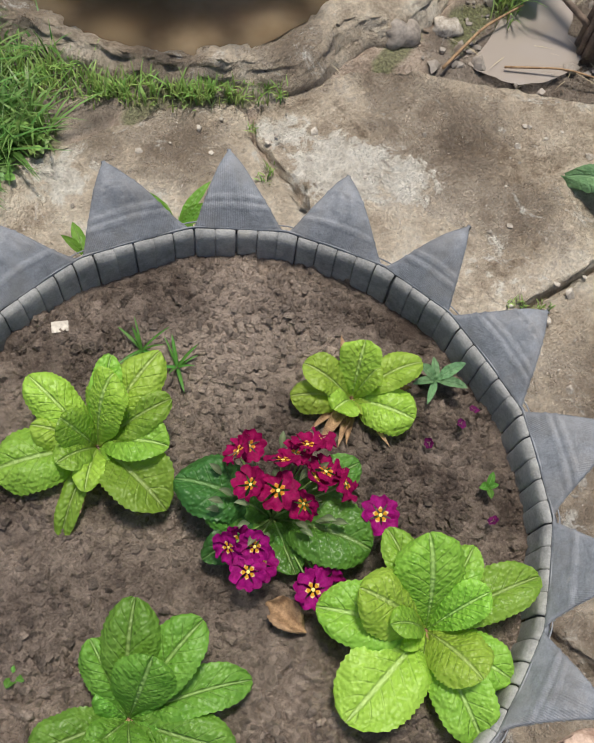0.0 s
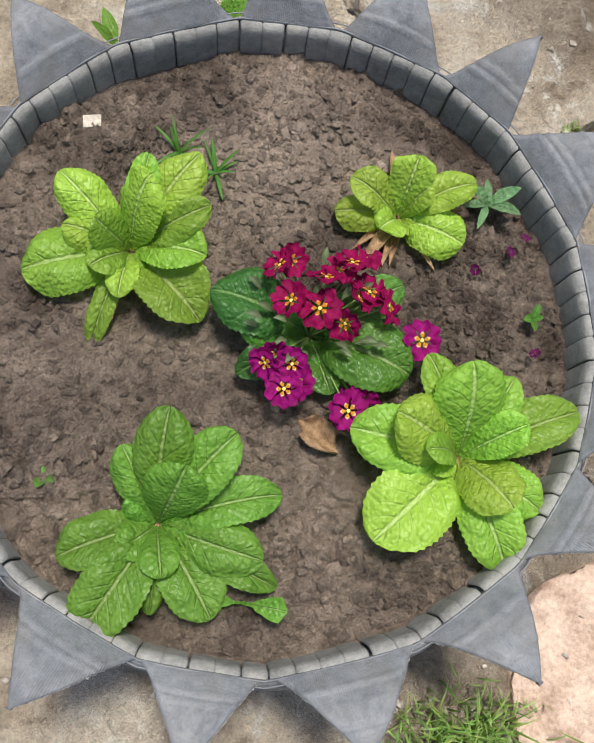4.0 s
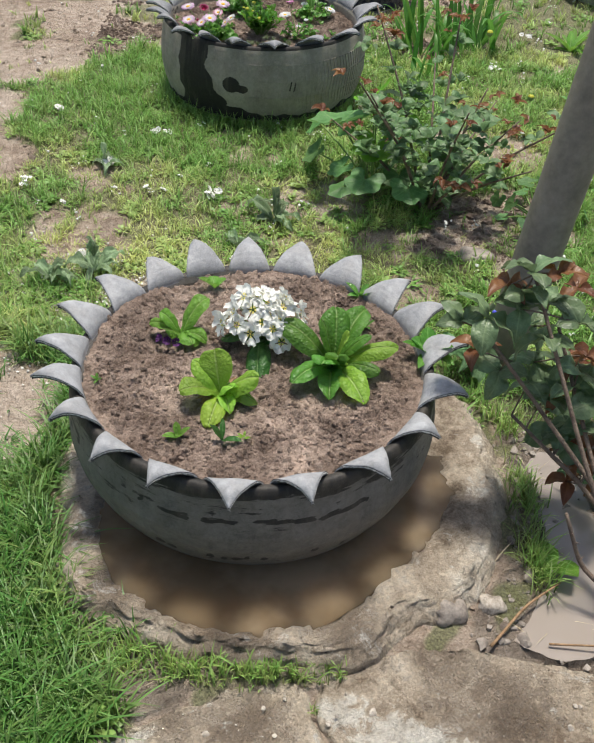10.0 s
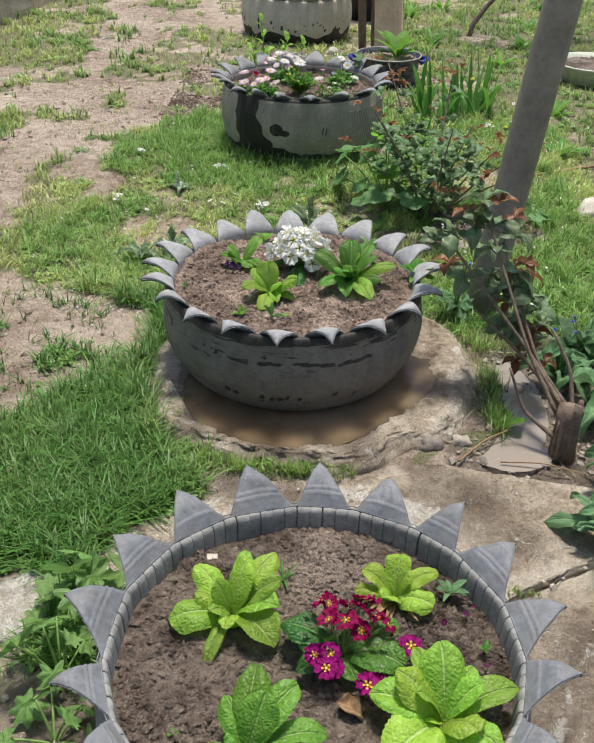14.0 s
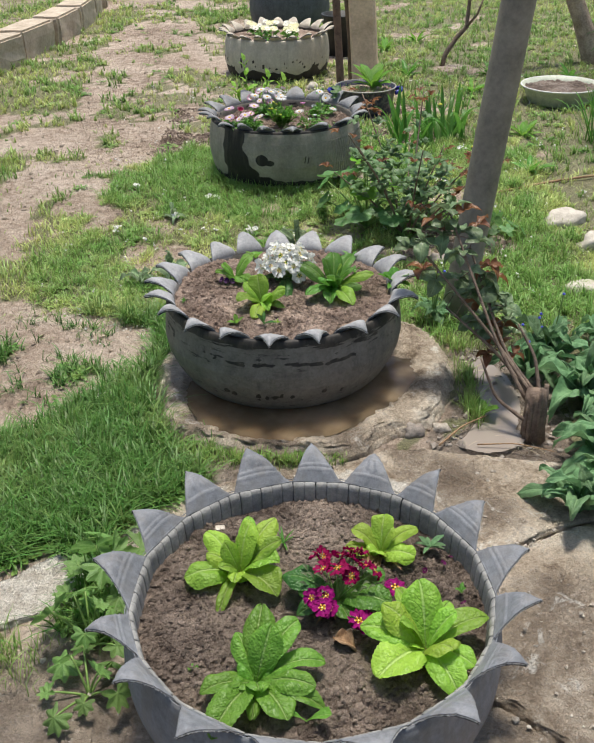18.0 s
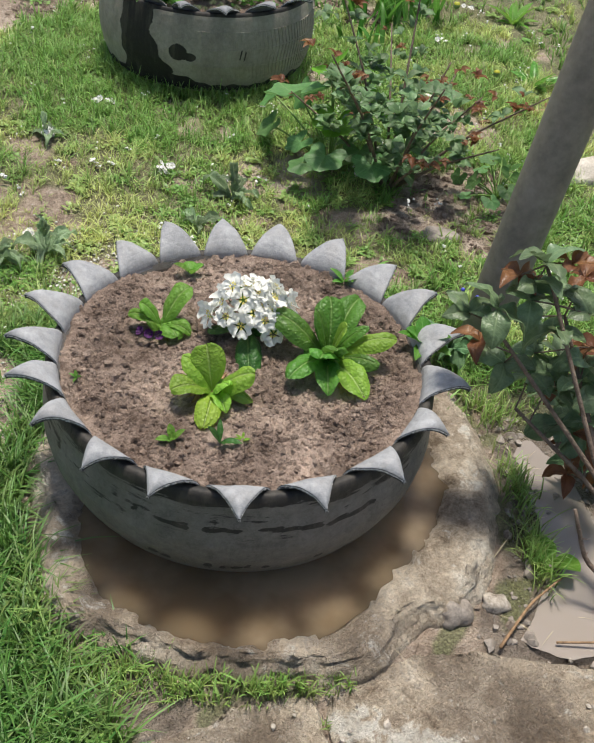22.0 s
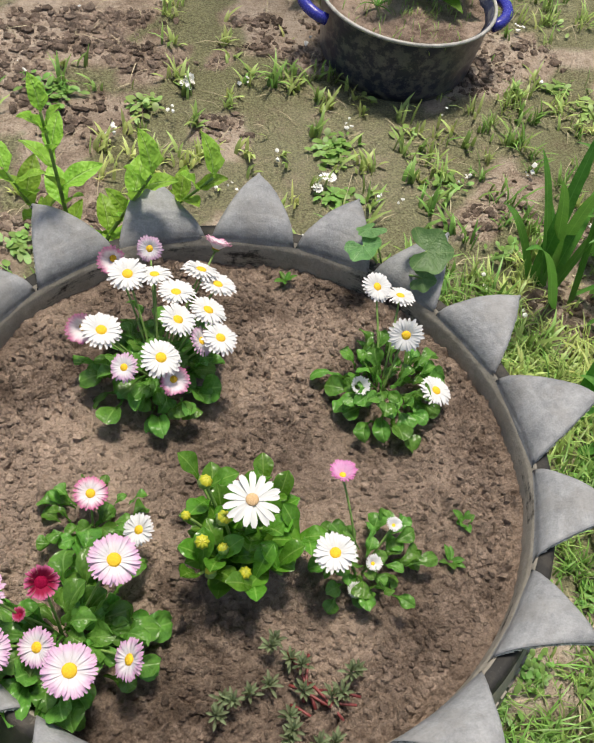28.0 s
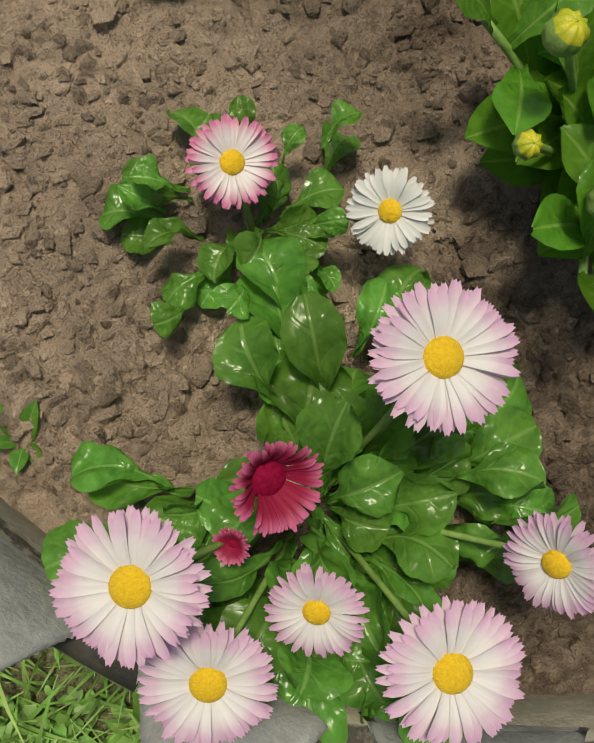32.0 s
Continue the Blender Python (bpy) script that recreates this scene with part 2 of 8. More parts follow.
def fbm(x, y, z, scale, octaves=4, rough=0.55):
    v, amp = 0.0, 1.0
    for _ in range(octaves):
        v += amp * noise.noise((x * scale, y * scale, z * scale))
        amp *= rough
        scale *= 2.03
    return v


def set_attr(me, name, values):
    a = me.attributes.new(name, 'FLOAT', 'POINT')
    a.data.foreach_set("value", np.asarray(values, np.float32))


def tube(points, radii, sides=8, cap=True):
    """A swept tube along points: vertices and faces."""
    pts = np.asarray(points, float)
    radii = np.broadcast_to(np.asarray(radii, float), (len(pts),))
    tang = np.gradient(pts, axis=0)
    tang /= np.linalg.norm(tang, axis=1, keepdims=True) + 1e-12
    up = np.array([0, 0, 1.0]) if abs(tang[0][2]) < 0.9 else np.array([1.0, 0, 0])
    vs = []
    for p, t, r in zip(pts, tang, radii):
        a = np.cross(up, t)
        a /= np.linalg.norm(a) + 1e-12
        b = np.cross(t, a)
        up = b if abs(t @ b) < 0.9 else up
        for k in range(sides):
            w = 2 * math.pi * k / sides
            vs.append(p + r * (math.cos(w) * a + math.sin(w) * b))
    fs = grid_faces(len(pts), sides, wrap=True)
    if cap:
        fs.append(tuple(range(sides))[::-1])
        fs.append(tuple(range((len(pts) - 1) * sides, len(pts) * sides)))
    return vs, fs


# ---------- the tyre planters ----------
def outer_blocks(h, wall_r):
    """Thin slanting tread bars on the outside of a tyre."""
    bm = bmesh.new()
    n = 150
    for k in range(n):
        if 60 < 360 * k / n < 262:
            continue
        for za, zb, skew in ((0.22, 0.40, 0.012), (0.42, 0.60, -0.012), (0.62, 0.80, 0.012)):
            a0 = 2 * math.pi * k / n
            q = []
            for r_ in (-0.004, 0.0024):
                for da, z_ in ((0.002, za), (0.030, za), (0.030, zb), (0.002, zb)):
                    rr = wall_r + r_ + float(np.interp(z_, (0.09, 0.25, 0.4, 0.55, 0.7, 0.82), (-0.022, -0.010, -0.002, 0.0, -0.002, -0.006)))
                    a_ = a0 + da + skew * (1 if z_ == za else -1)
                    q.append(bm.verts.new((rr * math.cos(a_), rr * math.sin(a_), z_ * h)))
            for f in ((4, 5, 6, 7), (0, 1, 5, 4), (1, 2, 6, 5), (2, 3, 7, 6), (3, 0, 4, 7)):
                bm.faces.new([q[i] for i in f])
    return bm


def tyre_planter(name, label, cx, cy, z0, h, soil_z, tips, mats, notch_r=0.31, tip_drop=0.0, tread=False, bare=None, soil_mat=None, tip_r=0.365, tip_up=0.035, segs=300, soil_n=330, bed=None, base_r=0.275, wall_r=0.322, sharp=0.95, outer_tread=False, notches=None, front=None, tuck=0.0):
    """tips: the angles in degrees of the teeth's points. Origin at the tyre's centre on its support."""
    body_m, teeth_m, tread_m = mats
    root = thing(name, label, "tyre planter", pose(cx, cy, z0), "row of cut tyre planters")
    ri = notch_r - (0.011 if tread else 0.02)
    tips = sorted(a % 360 for a in tips)
    m = len(tips)
    if notches:
        cuts = sorted(a % 360 for a in notches)
        spans = []
        for a in tips:
            lo = max((c - 360 if c > a else c) for c in cuts)
            hi = min((c + 360 if c < a else c) for c in cuts)
            spans.append((lo, hi))
    else:
        spans = [((tips[i - 1] - (360 if i == 0 else 0) + tips[i]) / 2, (tips[i] + tips[(i + 1) % m] + (360 if i == m - 1 else 0)) / 2) for i in range(m)]

    def fold(w):
        """The rim runs straight from notch to notch."""
        d = math.degrees(w) % 360
        for lo, hi in spans:
            for e in (d, d - 360):
                if lo <= e <= hi:
                    return 1.006 - (0.75 if tread else 0.3) * (1 - math.cos(radians((hi - lo) / 2)) / math.cos(radians(e - (lo + hi) / 2)))
        return 1.0

    prof = [(base_r - 0.03, 0.004), (base_r - 0.01, 0.0), (base_r + 0.012 - 0.4 * tuck, 0.004), (wall_r - 0.022 - tuck, 0.022), (wall_r - 0.01 - 0.55 * tuck, h * 0.25), (wall_r - 0.002 - 0.2 * tuck, h * 0.4), (wall_r, h * 0.55), (wall_r - 0.002, h * 0.7), (wall_r - 0.006, h * 0.82), (notch_r + 0.004, h * 0.93), (notch_r, h - 0.004), (notch_r - 0.004, h), (ri + 0.004, h - 0.004), (ri + 0.003, h - 0.011), (ri, h - 0.014), (ri - 0.002 + 0.001 * tread, h - 0.03), (ri - 0.003 + 0.001 * tread, h - 0.09)]
    # resample the profile finely
    pr = np.array(prof)
    d = np.r_[0, np.cumsum(np.linalg.norm(np.diff(pr, axis=0), axis=1))]
    s = np.linspace(0, d[-1], 84)
    pr = np.c_[np.interp(s, d, pr[:, 0]), np.interp(s, d, pr[:, 1])]
    vs, bv = [], []
    folds = [fold(2 * math.pi * k / segs) if tread else 1.0 for k in range(segs)]
    for r, z in pr:
        for k in range(segs):
            w = 2 * math.pi * k / segs
            e = 1 + 0.006 * noise.noise((math.cos(w) * 1.3 + cx, math.sin(w) * 1.3, 3.0)) + (folds[k] - 1) * min(1.0, max(0.0, (z / h - 0.7) / 0.25))
            vs.append((r * e * math.cos(w), r * e * math.sin(w), z))
            bv.append(bare(math.degrees(w) % 360, z / h, r > ri + 0.006) if bare else 0.0)
    me = mesh_from("tyre_body", vs, grid_faces(len(pr), segs, wrap=True, flip=True))
    set_attr(me, "bare", bv)
    part("tyre_body", me, body_m, root)
    # moulded ridge where the teeth bend away
    for rr, zz, thick in ((ri + 0.0060, h + 0.0020, 0.0011), (ri + 0.0110, h + 0.0036, 0.0008)) if tread else ():
        pts = [(rr * fold(a) * math.cos(a), rr * fold(a) * math.sin(a), zz + 0.001 * noise.noise((6 * math.cos(a), 6 * math.sin(a), 1.0))) for a in np.linspace(0, 2 * math.pi, 241)]
        v, f = tube(pts, thick, 6, False)
        part("ridge", mesh_from("ridge", v, f), teeth_m, root)
    # rounded shoulder blocks that turn over the rim on to the inner wall
    n = 86
    bm = bmesh.new()
    rows = [(ri + 0.0045, h + 0.0010), (ri + 0.0020, h + 0.0002), (ri - 0.0010, h - 0.0030), (ri - 0.0026, h - 0.0080), (ri - 0.0034, h - 0.016), (ri - 0.0056, h - 0.046), (ri - 0.0075, h - 0.075)]
    for k in range(n if tread else 0):
        j_ = 0.12 * noise.noise((k * 1.7, 2.0, 0.5))
        wide = 0.008 if k % 2 else 0.014
        proud = 0.0016 * noise.noise((k * 2.9, 7.0, 1.5))
        a0, a1 = 2 * math.pi * (k + wide + j_) / n, 2 * math.pi * (k + 1 - wide + j_) / n
        grid = []
        for i, (r_, z_) in enumerate(rows):
            line = []
            for t_, low in ((0.0, 0.0015), (0.03, 0.0006), (0.10, 0.0), (0.5, -0.0002), (0.90, 0.0), (0.97, 0.0006), (1.0, 0.0015)):
                a_ = a0 + (a1 - a0) * t_
                nr, nz = (0.0, 1.0) if i < 2 else (-0.6, 0.8) if i < 3 else (-0.85, 0.5) if i < 4 else (-1.0, 0.0)
                e_ = fold(a_)
                line.append(bm.verts.new(((r_ * e_ - nr * (low - proud)) * math.cos(a_), (r_ * e_ - nr * (low - proud)) * math.sin(a_), z_ - nz * low + 0.0006 * noise.noise((k * 3.3, i * 1.0, 4.0)))))
            grid.append(line)
        for i in range(len(rows) - 1):
            for q in range(6):
                bm.faces.new((grid[i][q], grid[i][q + 1], grid[i + 1][q + 1], grid[i + 1][q])).smooth = 0 < q < 5
    if tread:
        part("tread", bm, tread_m, root, "rounded moulded tread blocks along the inner shoulder")
    else:
        bm.free()
    if outer_tread:
        bars = part("tread", outer_blocks(h, wall_r), body_m, root, "worn herringbone tread on the outer wall")
        set_attr(bars.data, "bare", [bare(math.degrees(math.atan2(v.co.y, v.co.x)) % 360, v.co.z / h, True) for v in bars.data.vertices])
    # teeth
    rnd = random.Random(name + str(cy))
    for i, a in enumerate(tips):
        lo, hi = spans[i]
        ns, nw = 33, 17
        near = soft(-math.sin(radians(a)) - 0.15, 0.7)       # the front of a cut tyre sags further
        marks = rnd.random()
        R = tip_r + rnd.uniform(-0.008, 0.006)
        up = tip_up + rnd.uniform(-0.006, 0.006)
        droop = tip_drop + rnd.uniform(-0.004, 0.004)
        keen = sharp
        if front:
            keen, droop, R = sharp + (front[0] - sharp) * near, droop + front[1] * near, R - front[2] * near
        fat = rnd.uniform(0.85, 1.15)
        top, bot, grain = [], [], []
        for u in range(ns):
            s_ = u / (ns - 1)
            left = lo + (a - lo) * s_ ** (keen * fat)
            right = hi + (a - hi) * s_ ** (keen / fat)
            if s_ > 0.97:
                left, right = a - 0.35, a + 0.35
            for v in range(nw):
                q = v / (nw - 1)
                w = radians(left + (right - left) * q)
                if tread:
                    r0, dip_ = (ri + 0.0045) * fold(w), 0.0
                else:                                        # the wall bends smoothly out into the tooth
                    r0, dip_ = (ri + 0.0015) * fold(w), 0.013 * (1 - min(1.0, s_ / 0.16)) ** 2
                r = r0 + (R - r0) * (s_ if tread else max(0.0, s_ - 0.05 * (1 - s_)))
                curl = 0.008 * (1 - (2 * q - 1) ** 2) * (3.0 * s_ * (1 - s_) + 0.25 * s_ if not tread else 2.4 * s_ * (1 - s_))
                z = h + (0.0012 if tread else -0.001) - dip_ + up * math.sin(min(1.0, s_ * 1.15) * math.pi / 2) - droop * s_ ** 2.2 + curl + 0.0025 * noise.noise((w * 9, s_ * 3, cy))
                rib = 0.0022 * (1 if 0.19 < s_ < 0.24 or (marks < 0.6 and 0.30 < s_ < 0.34) or (marks > 0.4 and 0.60 < s_ < 0.64) else 0)
                if marks > 0.3 and 0.36 < s_ < 0.58:
                    rib += 0.0022 * (1 if (v + int(marks * 10)) % 4 < 2 and 2 < v < nw - 3 else 0)
                rib *= 1 if tread else 0.3
                grain.append(math.degrees(w))
                top.append((r * math.cos(w), r * math.sin(w), z + rib))
                bot.append(((r - 0.001) * math.cos(w), (r - 0.001) * math.sin(w), z - 0.0065))
        nn = ns * nw
        vs = top + bot
        fs = grid_faces(ns, nw, flip=True) + grid_faces(ns, nw, base=nn)
        loop = [j for j in range(nw)] + [k * nw + nw - 1 for k in range(1, ns)] + [(ns - 1) * nw + j for j in range(nw - 2, -1, -1)] + [k * nw for k in range(ns - 2, 0, -1)]
        me = mesh_from("tooth", vs, fs)
        set_attr(me, "grain", grain + grain)
        sides = [(p_, q_, q_ + nn, p_ + nn) for p_, q_ in zip(loop, loop[1:] + loop[:1])]
        cut = bmesh.new()
        cut.from_mesh(me)
        cut.verts.ensure_lookup_table()
        for sd in sides:
            f = cut.faces.new([cut.verts[k] for k in sd])
            f.material_index = 1
        bmesh.ops.recalc_face_normals(cut, faces=cut.faces)
        cut.to_mesh(me)
        cut.free()
        me.materials.append(teeth_m)
        me.materials.append(M_CUT)
        tooth = part("tooth", me, None, root)
        fr, last = bmesh.new(), None
        for k in loop[nw - 1:] + loop[:1]:
            for half in (0, 1):
                pnt = Vector(top[k]) - Vector((0, 0, 0.0022))
                out_ = Vector((pnt.x, pnt.y, 0)).normalized() * (rnd.uniform(0.0004, 0.0026) if half else 0.0004)
                pair = fr.verts.new(pnt + Vector((0, 0, 0.0012))), fr.verts.new(pnt + out_ - Vector((0, 0, rnd.uniform(0.0, 0.002))))
                if last:
                    fr.faces.new((last[0], pair[0], pair[1], last[1]))
                last = pair
        part("frayed_edge", fr, M_THREAD, tooth, "pale frayed cord edge")
    # the soil in it: a thing of its own that fills the tyre
    soil = soil_bed(cx, cy, z0 + soil_z, ri + (0.003 if tread else 0.007), soil_mat, soil_n, bed)
    return root, soil


def soil_height(x, y, cx, cy, R, amp=1.0):
    r = math.hypot(x - cx, y - cy) / R
    patch = noise.noise((x * 8, y * 8, cx + 3)) + 0.5 * noise.noise((x * 21, y * 21, cx))
    rough_ = min(1.3, max(0.40 if cy > 2 else 0.22, 0.5 + 1.2 * patch + 0.5 * max(0.0, r - 0.5)))
    q = Vector((x * 62 + 0.8 * noise.noise((x * 50, y * 50, 1)), y * 62 + 0.8 * noise.noise((x * 50, y * 50, 7)), cx))
    f1, pt = noise.voronoi(q)[0][0], noise.voronoi(q)[1][0]
    g1 = noise.voronoi(q * 2.6)[0][0]
    lump = max(0.0, 1 - 1.25 * f1) ** 0.6 * (0.2 + 1.5 * abs(noise.noise(pt * 5.3)))
    crumb = max(0.0, 1 - 1.3 * g1) ** 0.7
    v = 0.010 * fbm(x, y, cx, 7, 2) + amp * rough_ * ((0.0145 if cy > 2 else 0.0115) * lump + 0.0058 * crumb + 0.005 * fbm(x, y, 1.7, 42, 2) - 0.006) + 0.0020 * fbm(x, y, 3.1, 150, 2)
    edge = -0.013 if cy < 0.5 else -0.002
    return v + edge * min(1.0, max(0.0, r - 0.76) / 0.2)


# dried patches of soil: (x, y, radius, strength)
DRY_SOIL = [(-0.37, 2.80, 0.19, 1.1), (-0.24, 2.86, 0.08, 0.7), (-0.08, 2.98, 0.09, 0.8), (-0.02, 2.80, 0.06, 0.4), (-0.03, 0.15, 0.12, 0.8), (-0.08, -0.2, 0.09, 0.4), (-0.20, 1.0, 0.12, 0.6), (0.0, 0.93, 0.12, 0.6), (-0.25, 1.15, 0.08, 0.6), (0.05, 1.25, 0.1, 0.5)]


def dry_at(x, y):
    return max(s_ * math.exp(-((x - a) ** 2 + (y - b) ** 2) / (2 * (r_ * 0.75) ** 2)) for a, b, r_, s_ in DRY_SOIL)


def soil_bed(cx, cy, z, R, material, n, bed):
    vs, fs, idx = [], [], {}
    xs = np.linspace(-R, R, n)
    for i, x in enumerate(xs):
        for j, y in enumerate(xs):
            rr = math.hypot(x, y)
            if rr > R + 3.2 * R / n:
                continue
            if rr > R:
                x_, y_ = x * R / rr, y * R / rr
            else:
                x_, y_ = x, y
            idx[i, j] = len(vs)
            vs.append((x_, y_, soil_height(cx + x_, cy + y_, cx, cy, R)))
    for (i, j), a in idx.items():
        if (i + 1, j) in idx and (i + 1, j + 1) in idx and (i, j + 1) in idx:
            fs.append((a, idx[i + 1, j], idx[i + 1, j + 1], idx[i, j + 1]))
    me = mesh_from("bed_soil", vs, fs)
    set_attr(me, "dry", [dry_at(cx + v[0], cy + v[1]) for v in vs])
    me.materials.append(material)
    ob = tagged(new("bed_soil", me), bed or "damp brown clay soil filling the tyre planter", "soil", kind="stuff")
    ob.location = (cx, cy, z)
    return ob


TIPS1 = [89.5, 69.6, 48.3, 29.8, 9, -12, -32, -53, -76, -98.5, -120, -142, -162, 175, 152.5, 130.5, 109.6]
NOTCH1 = [96.6, 78.1, 57.5, 41.4, 17.8, -3.4, -23, -42.5, -64, -88.4, -108.3, -131, -152, -171, 163, 139.7, 119.3]
TIPS2 = [-94, -75, -54.5, -34, -15, 5.5, 22, 39, 57, 76.5, 93.5, 110.5, 126.5, 144.5, 162, 178.5, -166.5, -149, -131, -114]
TIPS3 = [81.6, 62.5, 45, 27.5, 4.5, -17, -38, -61, -84, -104, -121, -137, -153, -165, 179, 162, 142, 123, 102]


def bare1(a, z, outer):
    return 0.12 + 0.2 * noise.noise((a / 9, z * 4, 3.0)) if (not outer) else 0.3 * noise.noise((a / 14, z * 3, 1.0)) + (0.35 if z < 0.1 else 0.12)


def soft(d, width):
    """1 well inside a shape, 0 well outside, by the distance to its border."""
    return min(1.0, max(0.0, 0.5 + d / width))


def bare2(a, z, outer):
    if not outer:
        return 0.3
    w = radians(a)
    v = 0.10 + 0.22 * noise.noise((2.5 * math.cos(w), 2.5 * math.sin(w), z * 4)) + 0.20 * noise.noise((9 * math.cos(w), 9 * math.sin(w), z * 9))
    v += 0.34 * soft(z - 0.76, 0.30) + 0.6 * soft(z - 0.93, 0.06)
    if 0.70 < z < 0.80:                      # worn mould lettering under the rim
        v += 0.55 * max(0, noise.noise((22 * math.cos(w), 22 * math.sin(w), z * 6)))
    if 0.20 < z < 0.32:
        v += 0.9 * max(0, noise.noise((26 * math.cos(w), 26 * math.sin(w), z * 8)))
    v = min(v, 0.55 + 0.4 * soft(z - 0.93, 0.06))
    for ca, cz, ra in ((243, 0.30, 1.6), (247, 0.27, 1.2), (259, 0.28, 1.3), (263, 0.26, 1.0), (266.5, 0.27, 1.4), (270, 0.30, 1.0), (275, 0.28, 1.1), (290, 0.33, 1.2)):
        v = max(v, 1.1 * soft(1 - math.hypot((a - ca) / ra, (z - cz) / 0.035), 0.9))
    if 238 < a < 305:
        v = max(v, 0.95 * soft(1 - abs(z - 0.715 - 0.03 * noise.noise((a / 4, 1.0, 2.0)) - 0.02 * math.sin(a / 6)) / 0.020, 1.2) * (0.5 + 0.5 * (noise.noise((a / 7, 3.0, 2.0)) > -0.2)))
    return v


def bare3(a, z, outer):
    w = radians(a)
    if not outer:
        return 0.40 + 0.2 * noise.noise((4 * math.cos(w), 4 * math.sin(w), z * 6))
    if z > 0.95:
        return 0.75
    v = 0.10 + 0.12 * noise.noise((5 * math.cos(w), 5 * math.sin(w), z * 5))
    wob = 5 * noise.noise((z * 5, 1.0, 7.0))
    v = max(v, soft(min(a - 220 - wob, 240 + 2 * wob + 16 * max(0.0, 0.75 - z) - a), 5.0))
    v = max(v, soft(0.15 + 0.08 * noise.noise((8 * math.cos(w), 8 * math.sin(w), 9.0)) + 0.10 * soft(8 - abs(a - 254), 6) - z, 0.07))
    for ca, cz, ra, rz in ((254.0, 0.53, 4.6, 0.10), (260.0, 0.49, 3.2, 0.05), (286.6, 0.53, 2.3, 0.07)):
        v = max(v, soft(1 - math.hypot((a - ca) / ra, (z - cz) / rz), 0.7))
    return v


def bare4(a, z, outer):
    if not outer:
        return 0.9
    w = radians(a)
    v = max(0.1, soft(0.26 + 0.16 * noise.noise((5 * math.cos(w), 5 * math.sin(w), 5.0)) - z, 0.08))
    if 0.25 < z < 0.6:
        v = max(v, soft(noise.noise((19 * math.cos(w), 19 * math.sin(w), z * 7)) - 0.42, 0.25))
    return v


tyre_planter("tyre_planter", "blue-grey car tyre cut into a jagged crown, planted with primroses", -0.034, -0.017, 0.0, 0.205, 0.176, TIPS1, (M_RUB1, M_TEETH1, M_TREAD), tread=True, sharp=0.80, notches=NOTCH1, tip_r=0.374, tip_up=0.041, front=(0.72, 0.010, 0.0), bare=bare1, soil_mat=M_SOIL1, bed="damp grey-brown crumbly soil in the tyre with primroses")
tyre_planter("tyre_planter", "grey-painted car tyre with curled teeth standing on a round concrete slab", -0.10, 1.087, 0.04, 0.222, 0.212, TIPS2, (M_RUB2, M_TEETH2, M_TREAD), tip_drop=0.012, front=(0.74, 0.010, 0.014), tip_r=0.374, tuck=0.016, bare=bare2, soil_mat=M_SOIL2, bed="pinkish brown soil in the tyre with white primroses", base_r=0.262)
tyre_planter("tyre_planter", "stone-grey painted tyre with peeling dark patches, full of daisies", -0.12, 2.835, 0.055, 0.245, 0.207, TIPS3, (M_RUB3, M_TEETH3, M_TREAD), tip_drop=0.004, front=(0.72, 0.004, 0.012), tip_up=0.032, bare=bare3, soil_mat=M_SOIL3, outer_tread=True, tip_r=0.377, notch_r=0.315, wall_r=0.33, bed="brown clay soil in the tyre with daisies", soil_n=500)


# ---------- ground ----------
def inside(x, y, poly):
    c, j = False, len(poly) - 1
    for i in range(len(poly)):
        (xi, yi), (xj, yj) = poly[i], poly[j]
        if (yi > y) != (yj > y) and x < (xj - xi) * (y - yi) / (yj - yi) + xi:
            c = not c
        j = i
    return c


BARE_NEAR = [(-1.7, 1.66), (-1.02, 1.58), (-0.80, 1.52), (-0.62, 1.42), (-0.50, 1.36), (-0.48, 1.20), (-0.55, 1.04), (-0.66, 0.92), (-0.74, 0.80), (-0.84, 0.68), (-1.0, 0.60), (-1.7, 0.52)]
PATHWAY = [(-1.9, 1.75), (-1.0, 1.95), (-0.8, 2.195), (-0.86, 2.726), (-0.56, 3.25), (-0.70, 3.5), (-0.66, 4.3), (-0.72, 5.473), (-0.917, 6.849), (-1.1, 9.5), (-1.75, 9.5), (-1.5, 7.3), (-1.50, 6.1), (-1.32, 3.985), (-1.35, 2.468), (-1.9, 2.2)]
POT_YARD = [(-0.55, 3.2), (-0.1, 3.24), (0.25, 3.35), (0.62, 3.5), (0.75, 3.9), (0.3, 4.1), (-0.3, 4.1), (-0.6, 3.7)]
PAVED = [(-0.46, 0.36), (-0.40, 0.45), (-0.362, 0.482), (-0.305, 0.541), (-0.239, 0.557), (-0.194, 0.581), (-0.114, 0.62), (0.0, 0.64), (0.27, 0.70), (0.62, 0.62), (1.1, 0.45), (1.3, -0.4), (1.3, -1.4), (-0.3, -1.4), (-0.42, -0.2), (-0.42, 0.1)]
CHUNK = [(-0.78, 0.07), (-0.78, 0.22), (-0.58, 0.34), (-0.48, 0.28), (-0.50, 0.16), (-0.64, 0.06)]
EARTH = [(-0.36, 0.63), (-0.26, 0.60), (-0.17, 0.625), (-0.22, 0.66), (-0.31, 0.685)]
STRIP = [(-0.40, 0.50), (-0.30, 0.55), (-0.11, 0.62), (0.0, 0.64), (0.06, 0.66), (-0.1, 0.68), (-0.25, 0.72), (-0.36, 0.76), (-0.42, 0.66)]
